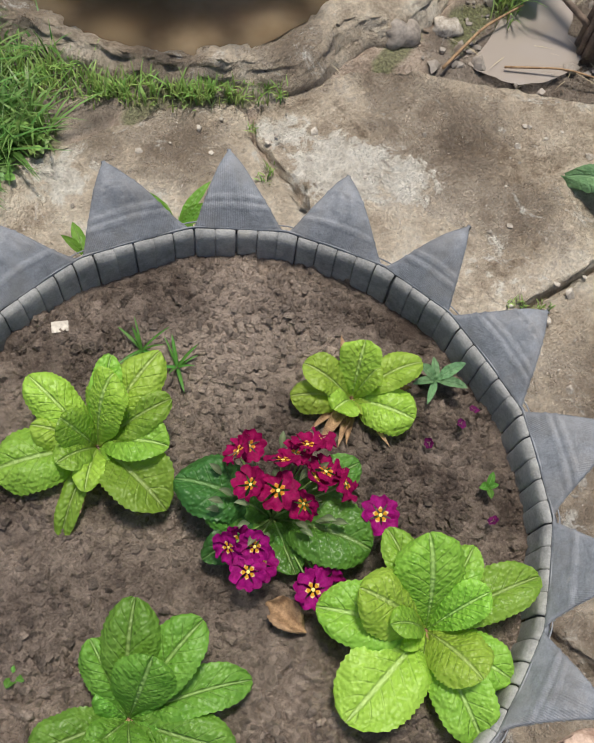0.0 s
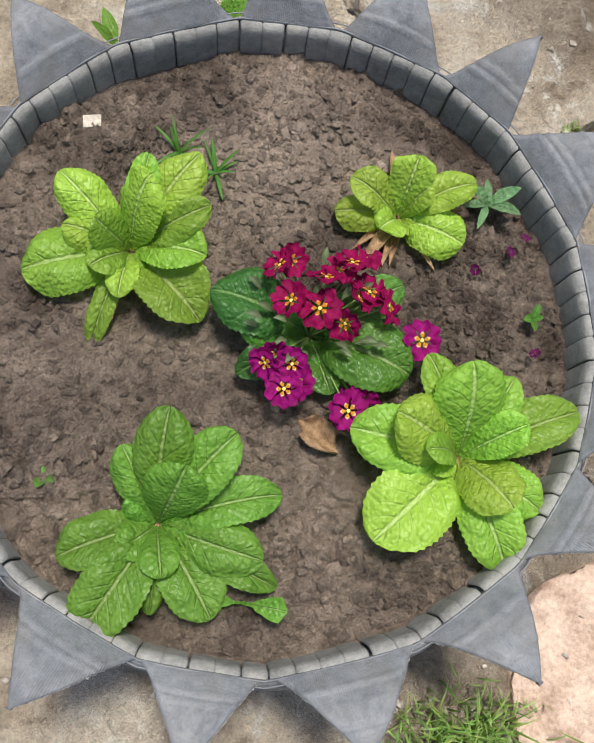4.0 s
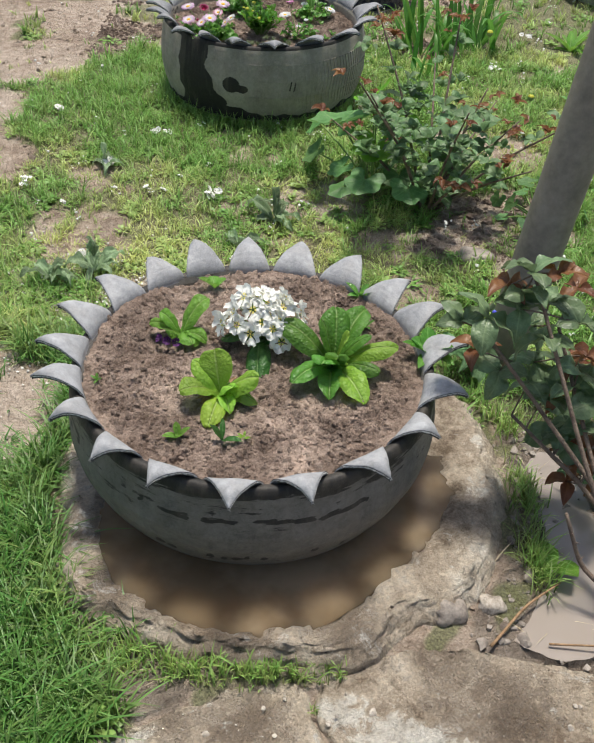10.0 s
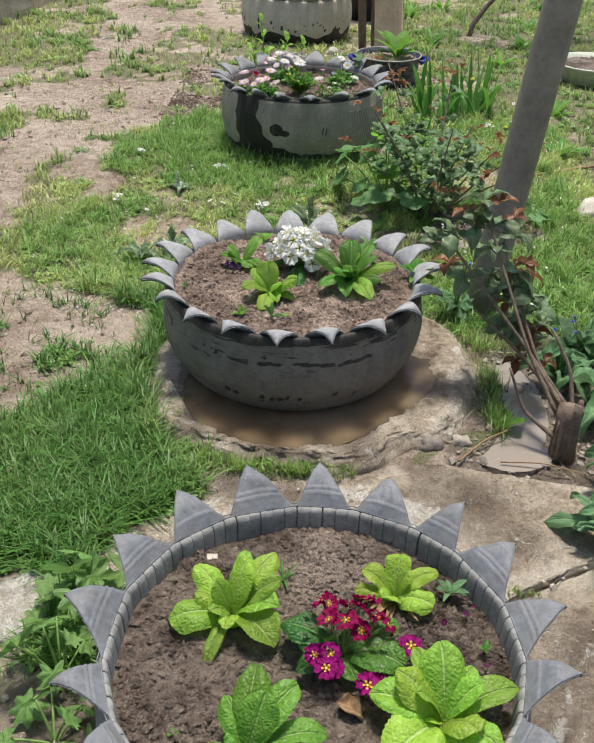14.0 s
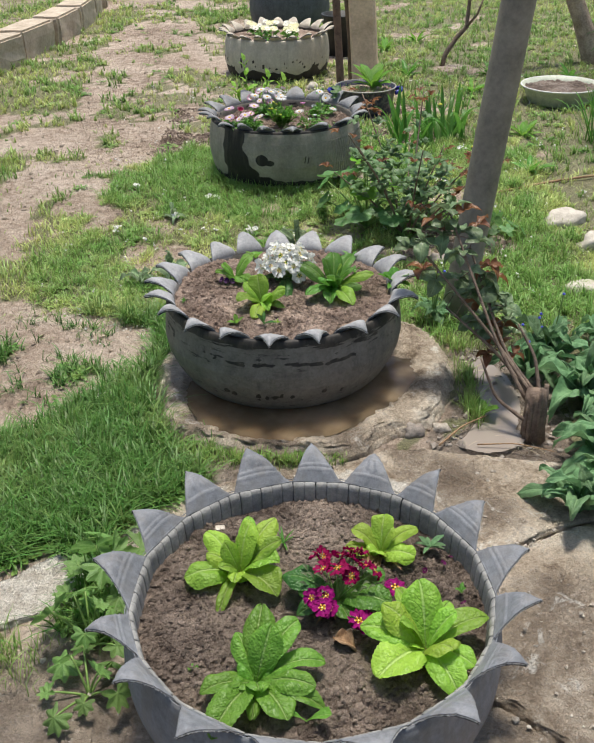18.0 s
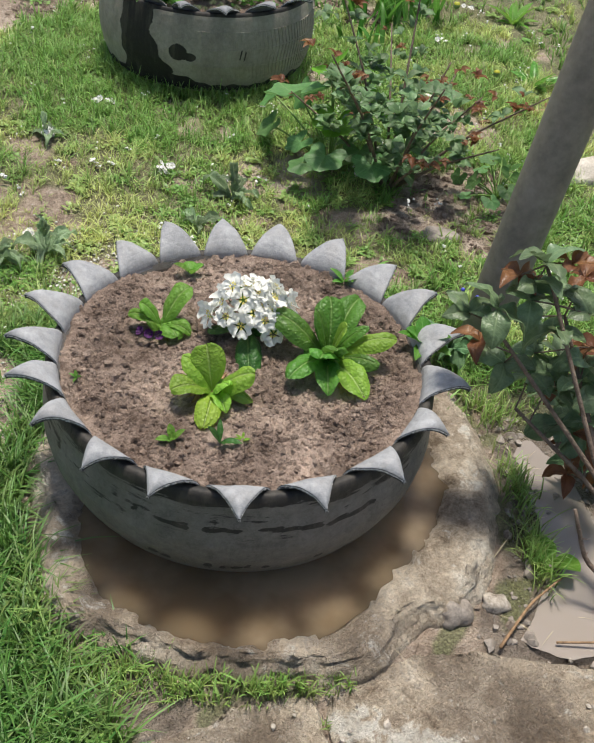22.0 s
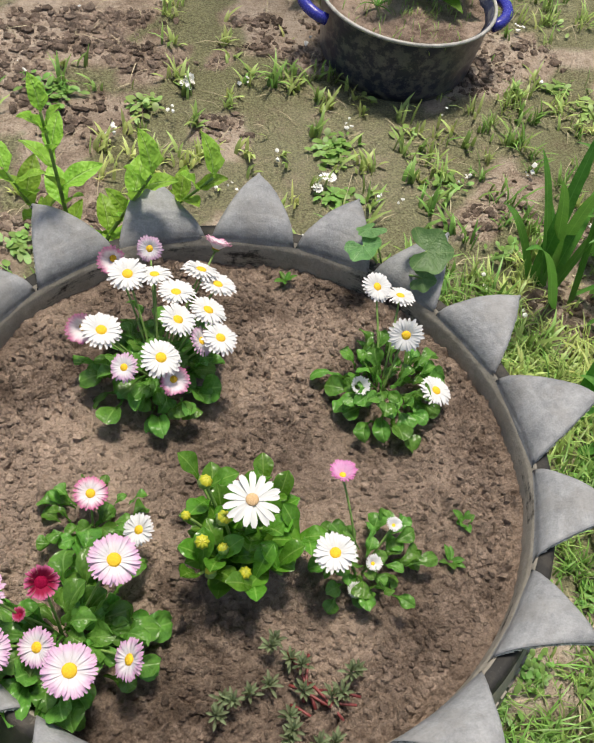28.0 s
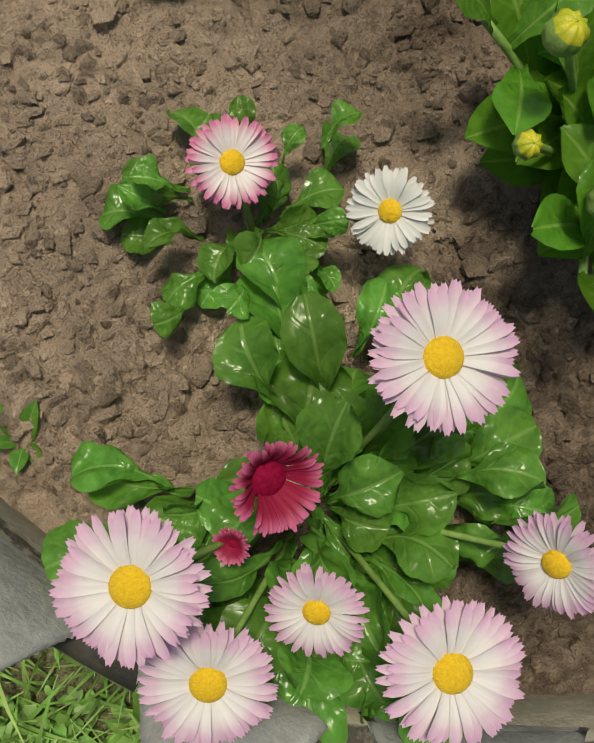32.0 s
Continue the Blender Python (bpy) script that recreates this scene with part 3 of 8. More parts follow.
MUD_RIGHT = [(0.22, 0.66), (0.62, 0.6), (0.66, 0.9), (0.52, 1.2), (0.36, 1.25), (0.38, 1.0), (0.34, 0.84)]
MUD_LEFT = [(-1.2, -0.12), (-0.72, 0.0), (-0.52, 0.08), (-0.42, 0.1), (-0.3, -0.2), (-0.3, -1.4), (-1.6, -1.4)]
ROSE_BED = [(0.28, 1.86), (0.55, 1.80), (0.72, 1.95), (0.65, 2.2), (0.35, 2.15)]
GREEN = [(-0.58, 3.6, 0.15), (-0.80, 4.24, 0.17), (-0.50, 4.1, 0.14), (-0.92, 4.54, 0.12), (-0.80, 4.93, 0.15), (-1.04, 3.42, 0.08), (-0.42, 4.55, 0.25), (-0.27, 3.76, 0.07), (-0.1, 3.5, 0.12), (0.12, 3.6, 0.13), (0.3, 3.55, 0.15)]
SLAB_C = (-0.06, 1.03)
TYRES = [(-0.034, -0.017), (-0.10, 1.087), (-0.12, 2.835), (-0.20, 4.94), (-0.14, 6.95)]


def lushness(x, y):
    """How thickly the grass stands at a place, 0 to 1."""
    for cx, cy in TYRES:
        if math.hypot(x - cx, y - cy) < 0.272:
            return 0.0
    hx, hy = x, y
    x, y = x + 0.07 * noise.noise((hx * 5, hy * 5, 1.0)) + 0.03 * noise.noise((hx * 17, hy * 17, 2.0)), y + 0.07 * noise.noise((hx * 5, hy * 5, 4.0)) + 0.03 * noise.noise((hx * 17, hy * 17, 6.0))
    n1 = fbm(x, y, 0.3, 2.1, 3)
    n2 = fbm(x, y, 5.3, 7.0, 2)
    if inside(hx, hy, CHUNK):
        return 0.0
    if inside(hx, hy, EARTH):
        return 0.15 if n2 > 0.2 else 0.0
    if inside(hx, hy, STRIP):
        return 0.9 if n2 + 0.4 * n1 > -0.05 else 0.1
    if inside(hx, hy, PAVED) or math.hypot(hx - SLAB_C[0], hy - SLAB_C[1]) < 0.40:
        return 0.0
    if inside(x, y, MUD_RIGHT):
        return 0.8 if (0.33 < x < 0.43 and 0.74 < y < 1.2 and n2 > -0.1) else 0.0
    if inside(x, y, MUD_LEFT):
        return 0.0
    if inside(x, y, ROSE_BED):
        return 0.25 if n2 > 0.1 else 0.03
    if inside(x, y, BARE_NEAR):
        return 0.45 if n2 > 0.45 else 0.03
    for sx, sy, sr in GREEN:
        if math.hypot(x - sx, y - sy) < sr:
            return 0.6
    if inside(x, y, PATHWAY):
        return 0.75 if n1 + 0.6 * n2 > (0.46 if y < 3 else 0.20) else 0.03
    if inside(x, y, POT_YARD):
        return 0.65 if n1 + 0.6 * n2 > 0.22 else 0.05
    if x < -1.3 and y > 3.5:
        return 0.9 if n1 > -0.2 else 0.25
    if y > 3.1 and x < -0.4:
        return 0.9 if n1 + 0.4 * n2 > 0.0 else 0.05
    if y > 3.1:
        return 0.8 if n1 + 0.5 * n2 > (-0.55 if x > 0.5 else -0.25) else 0.15
    if x < -0.3 and y < 1.3:
        return 1.0
    gap = 0.42 + 0.20 * (1 if x > 0.55 else 0)
    for sx, sy, sr in ((0.10, 2.10, 0.08), (-0.19, 2.35, 0.05), (-0.10, 2.31, 0.04), (-0.52, 1.97, 0.07), (-0.55, 1.85, 0.10), (0.25, 1.72, 0.09), (-0.30, 1.58, 0.15), (-0.17, 1.53, 0.07), (0.62, 2.45, 0.12)):
        if math.hypot(x - sx, y - sy) < sr:
            return 0.2
    v = n1 * 0.7 + n2 * 0.8
    if v < -gap:
        return 0.25
    return 0.95 if math.hypot(x + 0.12, y - 2.835) < 0.62 or v > 0.1 else 0.7


def ground_z(x, y):
    far = min(1.0, max(0.0, (y - 1.6) / 1.0))
    z = 0.045 * far + 0.010 * fbm(x, y, 2.2, 2.5, 2) + 0.006 * fbm(x, y, 7.7, 14, 2)
    if inside(x, y, PAVED):
        z -= 0.018
    elif inside(x, y, MUD_LEFT) or inside(x, y, MUD_RIGHT):
        z -= 0.006
    if math.hypot(x - SLAB_C[0], y - SLAB_C[1]) < 0.36 or math.hypot(x + 0.034, y + 0.017) < 0.36:
        z = min(z, 0.0)
    d = math.hypot(x - SLAB_C[0], y - SLAB_C[1])
    if 0.37 < d < 0.52 and y < 1.2 and not inside(x, y, PAVED):
        z = max(z, 0.009 * soft(0.47 - d, 0.09) + 0.003 * noise.noise((x * 20, y * 20, 1.0)))
    return z


def build_ground():
    near_x, near_y = np.arange(-2.4, 2.41, 0.04), np.arange(-1.4, 11.01, 0.05)
    far = np.array([0.5, 1.2, 2.5, 5, 10, 25, 60, 150, 400])
    xs = np.r_[near_x[0] - far[::-1], near_x, near_x[-1] + far]
    ys = np.r_[near_y[0] - far[::-1], near_y, near_y[-1] + far]
    vs, green, wet = [], [], []
    for x in xs:
        for y in ys:
            core = -2.5 < x < 2.5 and -1.5 < y < 11.1
            vs.append((x, y, ground_z(x, y) if core else 0.045 * min(1.0, max(0.0, (y - 1.6) / 1.0))))
            green.append(lushness(x, y) if core else 0.5)
            w = 0.9 if inside(x, y, MUD_RIGHT) else 0.8 if inside(x, y, MUD_LEFT) else 0.5 if inside(x, y, ROSE_BED) else 0.95 if inside(x, y, STRIP) else 0.15
            wet.append(w if core else 0.2)
    me = mesh_from("ground", vs, grid_faces(len(xs), len(ys), flip=True))
    set_attr(me, "green", green)
    set_attr(me, "wet", wet)
    m, nt, p = nodes_of("ground_clay")
    c = geo_pos(nt)
    big, mid, fine = noise_node(nt, c, 2.2, 6, 0.6), noise_node(nt, c, 22, 8, 0.7), noise_node(nt, c, 260, 4, 0.65)
    f = mathn(nt, 'ADD', mathn(nt, 'MULTIPLY', big, 0.4), mathn(nt, 'ADD', mathn(nt, 'MULTIPLY', mid, 0.4), mathn(nt, 'MULTIPLY', fine, 0.2)))
    clay = ramp(nt, f, [(0.38, (0.19, 0.132, 0.092)), (0.48, (0.46, 0.355, 0.272)), (0.60, (0.72, 0.605, 0.50))])
    mulch = ramp(nt, fine, [(0.38, (0.09, 0.10, 0.04)), (0.62, (0.28, 0.30, 0.13))])
    mud = ramp(nt, f, [(0.38, (0.13, 0.096, 0.070)), (0.60, (0.47, 0.39, 0.315))])
    g = mathn(nt, 'MULTIPLY', steps(nt, mathn(nt, 'ADD', attr(nt, "green").outputs["Fac"], mathn(nt, 'MULTIPLY', mathn(nt, 'SUBTRACT', mid, 0.5), 0.9)), 0.3, 0.65), 0.8)
    w = steps(nt, mathn(nt, 'ADD', attr(nt, "wet").outputs["Fac"], mathn(nt, 'MULTIPLY', mathn(nt, 'SUBTRACT', big, 0.5), 0.8)), 0.4, 0.75)
    nt.links.new(mix(nt, g, mix(nt, w, clay, mud), mulch), p.inputs["Base Color"])
    sheen = mathn(nt, 'MULTIPLY', w, steps(nt, mid, 0.40, 0.55))
    nt.links.new(mathn(nt, 'SUBTRACT', 0.88, mathn(nt, 'MULTIPLY', sheen, 0.70)), p.inputs["Roughness"])
    # dried-mud cracks
    vor = N(nt, "ShaderNodeTexVoronoi", Scale=17.0)
    vor.feature = 'DISTANCE_TO_EDGE'
    warp = nt.nodes.new("ShaderNodeVectorMath")
    warp.operation = 'ADD'
    nz = N(nt, "ShaderNodeTexNoise", Scale=9.0, Detail=5.0)
    nt.links.new(c, nz.inputs["Vector"])
    sc = nt.nodes.new("ShaderNodeVectorMath")
    sc.operation = 'SCALE'
    sc.inputs["Scale"].default_value = 0.12
    nt.links.new(nz.outputs["Color"], sc.inputs[0])
    nt.links.new(c, warp.inputs[0])
    nt.links.new(sc.outputs[0], warp.inputs[1])
    nt.links.new(warp.outputs[0], vor.inputs["Vector"])
    cr = steps(nt, vor.outputs["Distance"], 0.0, 0.05)
    n0 = bump(nt, p, cr, 0.45, 0.008)
    n1 = bump(nt, p, mid, 1.0, 0.045, n0)
    n2 = bump(nt, p, noise_node(nt, c, 90, 5, 0.7, 0.6), 0.9, 0.012, n1)
    bump(nt, p, fine, 0.7, 0.004, n2)
    me.materials.append(m)
    tagged(new("ground", me), "pale clay ground with trodden bare path and patchy grass", "ground", kind="structure")


build_ground()


# ---------- concrete ----------
def concrete_material():
    m, nt, p = nodes_of("old_concrete")
    c = geo_pos(nt)
    big, mid, fine = noise_node(nt, c, 6.5, 7, 0.7, 0.6), noise_node(nt, c, 34, 9, 0.75, 0.3), noise_node(nt, c, 330, 4, 0.7)
    f = mathn(nt, 'ADD', mathn(nt, 'MULTIPLY', big, 0.55), mathn(nt, 'ADD', mathn(nt, 'MULTIPLY', mid, 0.33), mathn(nt, 'MULTIPLY', fine, 0.12)))
    dry = ramp(nt, f, [(0.39, (0.21, 0.155, 0.105)), (0.45, (0.46, 0.37, 0.275)), (0.52, (0.67, 0.57, 0.445)), (0.60, (0.86, 0.79, 0.675))])
    damp = ramp(nt, f, [(0.40, (0.125, 0.090, 0.062)), (0.50, (0.31, 0.245, 0.182)), (0.60, (0.55, 0.465, 0.37))])
    lime = ramp(nt, mid, [(0.38, (0.52, 0.46, 0.375)), (0.58, (0.84, 0.79, 0.70))])
    jig = mathn(nt, 'MULTIPLY', mathn(nt, 'SUBTRACT', mathn(nt, 'ADD', mathn(nt, 'MULTIPLY', mid, 0.6), mathn(nt, 'MULTIPLY', big, 0.4)), 0.5), 2.8)
    w = steps(nt, mathn(nt, 'ADD', attr(nt, "wet").outputs["Fac"], jig), 0.40, 0.66)
    l = steps(nt, mathn(nt, 'ADD', attr(nt, "pale").outputs["Fac"], jig), 0.46, 0.62)
    flake = mathn(nt, 'MULTIPLY', steps(nt, noise_node(nt, c, 15, 10, 0.8, 0.8), 0.57, 0.64), 0.75)
    dirt = mathn(nt, 'MULTIPLY', steps(nt, noise_node(nt, c, 21, 10, 0.78, 1.2), 0.56, 0.65), 0.5)
    grain = N(nt, "ShaderNodeTexVoronoi", Scale=170.0)
    nt.links.new(c, grain.inputs["Vector"])
    sand = mathn(nt, 'ADD', 0.82, mathn(nt, 'MULTIPLY', mathn(nt, 'MULTIPLY', grain.outputs["Distance"], 1.0), 0.35))
    col = mix(nt, dirt, mix(nt, flake, mix(nt, l, mix(nt, w, dry, damp), lime), (0.76, 0.73, 0.67)), (0.15, 0.115, 0.085))
    hsv = N(nt, "ShaderNodeHueSaturation")
    nt.links.new(col, hsv.inputs["Color"])
    nt.links.new(sand, hsv.inputs["Value"])
    nt.links.new(hsv.outputs["Color"], p.inputs["Base Color"])
    nt.links.new(mathn(nt, 'SUBTRACT', 0.9, mathn(nt, 'MULTIPLY', mathn(nt, 'MULTIPLY', w, steps(nt, mid, 0.40, 0.58)), 0.66)), p.inputs["Roughness"])
    n1 = bump(nt, p, mid, 1.0, 0.026)
    pit = steps(nt, noise_node(nt, c, 75, 6, 0.7, 0.5), 0.36, 0.46)
    n2 = bump(nt, p, pit, 0.7, 0.004, n1)
    n3 = bump(nt, p, noise_node(nt, c, 130, 5, 0.7, 0.4), 0.9, 0.008, n2)
    bump(nt, p, fine, 0.8, 0.003, n3)
    return m


M_CONC = concrete_material()
# stains: (x, y, radius, strength)
PALE = [(0.12, 0.52, 0.075, 1.0), (0.05, 0.58, 0.05, 0.7), (-0.42, 0.42, 0.06, 0.9), (-0.12, 0.47, 0.05, 0.35), (0.33, 0.36, 0.08, 0.5), (0.45, 0.47, 0.06, 0.4), (-0.62, 0.2, 0.25, 1.2), (0.31, 1.12, 0.07, 0.5), (0.33, 0.93, 0.05, 0.4), (0.22, 0.50, 0.05, 0.8), (-0.25, 0.50, 0.05, 0.7), (0.55, 0.52, 0.05, 0.6), (0.30, 1.0, 0.05, 0.5), (-0.38, 0.9, 0.05, 0.5)]
WETS = [(0.27, 0.57, 0.15, 0.85), (0.36, 0.45, 0.10, 0.8), (-0.1, 0.56, 0.10, 0.8), (-0.2, 0.55, 0.06, 0.7), (0.45, 0.18, 0.12, 0.8), (0.42, 0.02, 0.1, 0.7), (0.55, -0.08, 0.35, 1.1), (0.38, -0.42, 0.3, 1.0), (0.65, 0.1, 0.15, 0.7), (-0.1, 0.80, 0.16, 0.5), (-0.25, 0.85, 0.12, 0.5), (0.1, 0.88, 0.12, 0.5), (0.2, 0.98, 0.08, 0.4), (0.2, 0.68, 0.06, 0.9), (-0.4, 0.3, 0.07, 0.5), (-0.32, 0.77, 0.10, 0.7), (-0.12, 0.68, 0.10, 0.75), (0.06, 0.70, 0.09, 0.75), (-0.39, 0.92, 0.09, 0.6)]


def stain(x, y, spots):
    return max(s * math.exp(-((x - a) ** 2 + (y - b) ** 2) / (2 * (r * 0.75) ** 2)) for a, b, r, s in spots)


def plate(name, outline, top, thick, centre, rings=52, step=0.009, rough=0.005, dip=None, parent=None, tilt=(0.0, 0.0)):
    """A broken concrete plate with a ragged, worn edge."""
    pts = np.array(outline)
    seg = np.linalg.norm(np.roll(pts, -1, 0) - pts, axis=1)
    ring = []
    for a, b, L in zip(pts, np.roll(pts, -1, 0), seg):
        for k in range(max(1, int(L / step))):
            ring.append(a + (b - a) * k / max(1, int(L / step)))
    ring = np.array(ring)
    ring = (np.roll(ring, 1, 0) + ring + np.roll(ring, -1, 0)) / 3
    n, c = len(ring), np.array(centre)
    vs, wet, pale = [], [], []
    sides = [(1.035, -thick), (1.028, -thick * 0.75), (1.016, -thick * 0.62), (1.008, -thick * 0.48), (0.994, -thick * 0.38), (0.982, -thick * 0.28), (0.964, -thick * 0.18), (0.958, -thick * 0.07), (0.945, -0.002), (0.935, 0.0)] if thick > 0.04 else [(1.035, -thick), (1.03, -thick * 0.78), (1.018, -thick * 0.6), (1.014, -thick * 0.4), (1.004, -thick * 0.2), (0.994, -0.002), (0.982, 0.0)]
    ns_ = len(sides)
    scales = [s for s, _ in sides] + list(np.linspace(sides[-1][0] - 0.012, 0.0, rings))
    for k, s in enumerate(scales):
        for q in ring:
            j = 0.009 * fbm(q[0], q[1], 0.25 * k if k < ns_ else 0.25 * ns_, 26, 4)
            d = (q - c)
            x, y = c + d * (s + (j / (np.linalg.norm(d) + 0.05) if k < ns_ + 2 else 0))
            z = top + (sides[k][1] if k < len(sides) else 0) + rough * fbm(x, y, 0.9, 9, 3) + 0.0045 * abs(noise.noise((x * 26, y * 26, 2.2))) + 0.003 * noise.noise((x * 55, y * 55, 1.2)) + 0.0022 * fbm(x, y, 3.3, 70, 2) + tilt[0] * (x - c[0]) + tilt[1] * (y - c[1])
            if k < ns_ and thick > 0.04:
                z += 0.006 * noise.noise((x * 42, y * 42, 0.3 * k)) + 0.004 * noise.noise((x * 95, y * 95, 1.0))
            if dip is not None and k >= len(sides):
                z -= dip(x, y)
            vs.append((x, y, z))
            wet.append(stain(x, y, WETS))
            pale.append(max(stain(x, y, PALE), 0.2 if k < ns_ else 0.0))
    me = mesh_from(name, vs, grid_faces(len(scales), n, wrap=True))
    set_attr(me, "wet", wet)
    set_attr(me, "pale", pale)
    me.materials.append(M_CONC)
    ob = new(name, me)
    ob.parent = parent
    return ob


pavement = tagged(new("pavement"), "cracked stained concrete paving round the tyre planters", "pavement", kind="structure")
plate("paving_slab", [(-0.58, 0.30), (-0.45, 0.42), (-0.401, 0.446), (-0.362, 0.482), (-0.305, 0.541), (-0.239, 0.557), (-0.194, 0.581), (-0.114, 0.62), (-0.044, 0.629), (-0.003, 0.625), (0.001, 0.57), (0.021, 0.53), (0.055, 0.486), (0.067, 0.46), (0.092, 0.42), (0.112, 0.39), (0.12, 0.2), (0.0, 0.0), (-0.3, 0.0), (-0.43, 0.12), (-0.50, 0.2)], 0.0, 0.03, (-0.15, 0.3), parent=pavement)
plate("paving_slab", [(0.014, 0.625), (0.05, 0.655), (0.15, 0.69), (0.27, 0.69), (0.45, 0.65), (0.62, 0.62), (0.80, 0.5), (0.62, 0.425), (0.552, 0.416), (0.465, 0.373), (0.393, 0.332), (0.30, 0.27), (0.15, 0.2), (0.127, 0.39), (0.107, 0.42), (0.082, 0.46), (0.070, 0.486), (0.036, 0.53), (0.016, 0.57)], 0.001, 0.03, (0.3, 0.47), parent=pavement)
plate("paving_slab", [(0.395, 0.316), (0.467, 0.357), (0.554, 0.40), (0.62, 0.408), (0.9, 0.42), (1.1, 0.0), (1.0, -0.36), (0.45, -0.222), (0.35, -0.127), (0.305, -0.072), (0.2, -0.04), (0.2, 0.2), (0.3, 0.258)], -0.002, 0.03, (0.55, 0.1), parent=pavement)
plate("paving_slab", [(0.295, -0.084), (0.343, -0.14), (0.437, -0.234), (0.98, -0.38), (1.0, -1.3), (-0.3, -1.3), (-0.36, -0.7), (-0.33, -0.35), (-0.1, -0.12)], -0.004, 0.03, (0.25, -0.6), parent=pavement)
plate("paving_slab", [(-0.76, 0.10), (-0.74, 0.17), (-0.66, 0.22), (-0.60, 0.28), (-0.56, 0.31), (-0.52, 0.27), (-0.50, 0.2), (-0.54, 0.15), (-0.62, 0.11), (-0.68, 0.08)], 0.012, 0.03, (-0.62, 0.19), step=0.008, parent=pavement)

M_PINKC = simple("pink_stained_concrete", (0.34, 0.22, 0.16), (0.78, 0.60, 0.48), 26, 0.85, bump_scale=120, bump_s=0.8, bump_d=0.006)
_pink = plate("paving_slab", [(0.262, -0.262), (0.30, -0.232), (0.345, -0.212), (0.42, -0.245), (0.46, -0.34), (0.42, -0.46), (0.32, -0.48), (0.255, -0.42), (0.245, -0.34)], 0.005, 0.02, (0.34, -0.34), rings=30, step=0.012, parent=pavement)
_pink.data.materials[0] = M_PINKC
_pink["label"] = "brick-pink stained concrete piece"


SHORE = [(-0.372, 0.96), (-0.355, 0.87), (-0.318, 0.785), (-0.262, 0.728), (-0.173, 0.699), (-0.09, 0.680), (-0.015, 0.690), (0.046, 0.716), (0.130, 0.792), (0.18, 0.85), (0.235, 0.91), (0.275, 1.0), (0.26, 1.10), (0.12, 1.16), (-0.15, 1.18), (-0.32, 1.10)]


def shore_depth(x, y):
    """Metres inside the puddle's shore; negative outside."""
    d, j = 9.0, len(SHORE) - 1
    for i, (bx, by) in enumerate(SHORE):
        ax, ay = SHORE[j]
        t = max(0.0, min(1.0, ((x - ax) * (bx - ax) + (y - ay) * (by - ay)) / ((bx - ax) ** 2 + (by - ay) ** 2)))
        d = min(d, math.hypot(x - ax - t * (bx - ax), y - ay - t * (by - ay)))
        j = i
    return d if inside(x, y, SHORE) else -d


def dished(x, y):
    d = shore_depth(x, y) + 0.016 * noise.noise((x * 14, y * 14, 4.0)) + 0.006 * noise.noise((x * 45, y * 45, 2.0))
    return 0.020 * min(1.0, max(0.0, (d + 0.012) / 0.045))


SLAB = [(-0.405, 0.765), (-0.375, 0.735), (-0.328, 0.723), (-0.25, 0.686), (-0.183, 0.664), (-0.097, 0.652), (-0.011, 0.646), (0.06, 0.651), (0.105, 0.673), (0.14, 0.715), (0.17, 0.734), (0.231, 0.742), (0.276, 0.78), (0.314, 0.843), (0.331, 0.906), (0.364, 1.01), (0.364, 1.136), (0.335, 1.26), (0.25, 1.36), (0.1, 1.44), (-0.1, 1.46), (-0.3, 1.40), (-0.43, 1.24), (-0.46, 1.08), (-0.425, 0.951), (-0.425, 0.85)]
tagged(plate("round_slab", SLAB, 0.042, 0.058, (-0.06, 1.04), rings=90, step=0.008, rough=0.003, dip=dished), "rough round concrete slab holding a shallow puddle under the tyre", "slab", kind="structure")

# the water on the slab
M_WATER, nt, p = nodes_of("muddy_water")
p.inputs["Base Color"].default_value = (0.19, 0.125, 0.075, 1)
p.inputs["Roughness"].default_value = 0.04
p.inputs["IOR"].default_value = 1.33
p.inputs["Alpha"].default_value = 0.94
p.subsurface_method = 'BURLEY'                # turbid water spreads the light
p.inputs["Subsurface Weight"].default_value = 1.0
p.inputs["Subsurface Radius"].default_value = (0.07, 0.055, 0.04)
p.inputs["Subsurface Scale"].default_value = 1.0
_c = geo_pos(nt)
nt.links.new(ramp(nt, noise_node(nt, _c, 6, 4), [(0.38, (0.185, 0.125, 0.070)), (0.62, (0.31, 0.22, 0.135))]), p.inputs["Base Color"])
bump(nt, p, noise_node(nt, _c, 25, 2, 0.4), 0.05, 0.002)
M_FILM, nt, p = nodes_of("thin_clear_water")
p.inputs["Base Color"].default_value = (0.40, 0.345, 0.30, 1)
p.inputs["Roughness"].default_value = 0.03
p.inputs["IOR"].default_value = 1.5
p.inputs["Alpha"].default_value = 0.75
bump(nt, p, noise_node(nt, geo_pos(nt), 30, 2, 0.4), 0.06, 0.002)


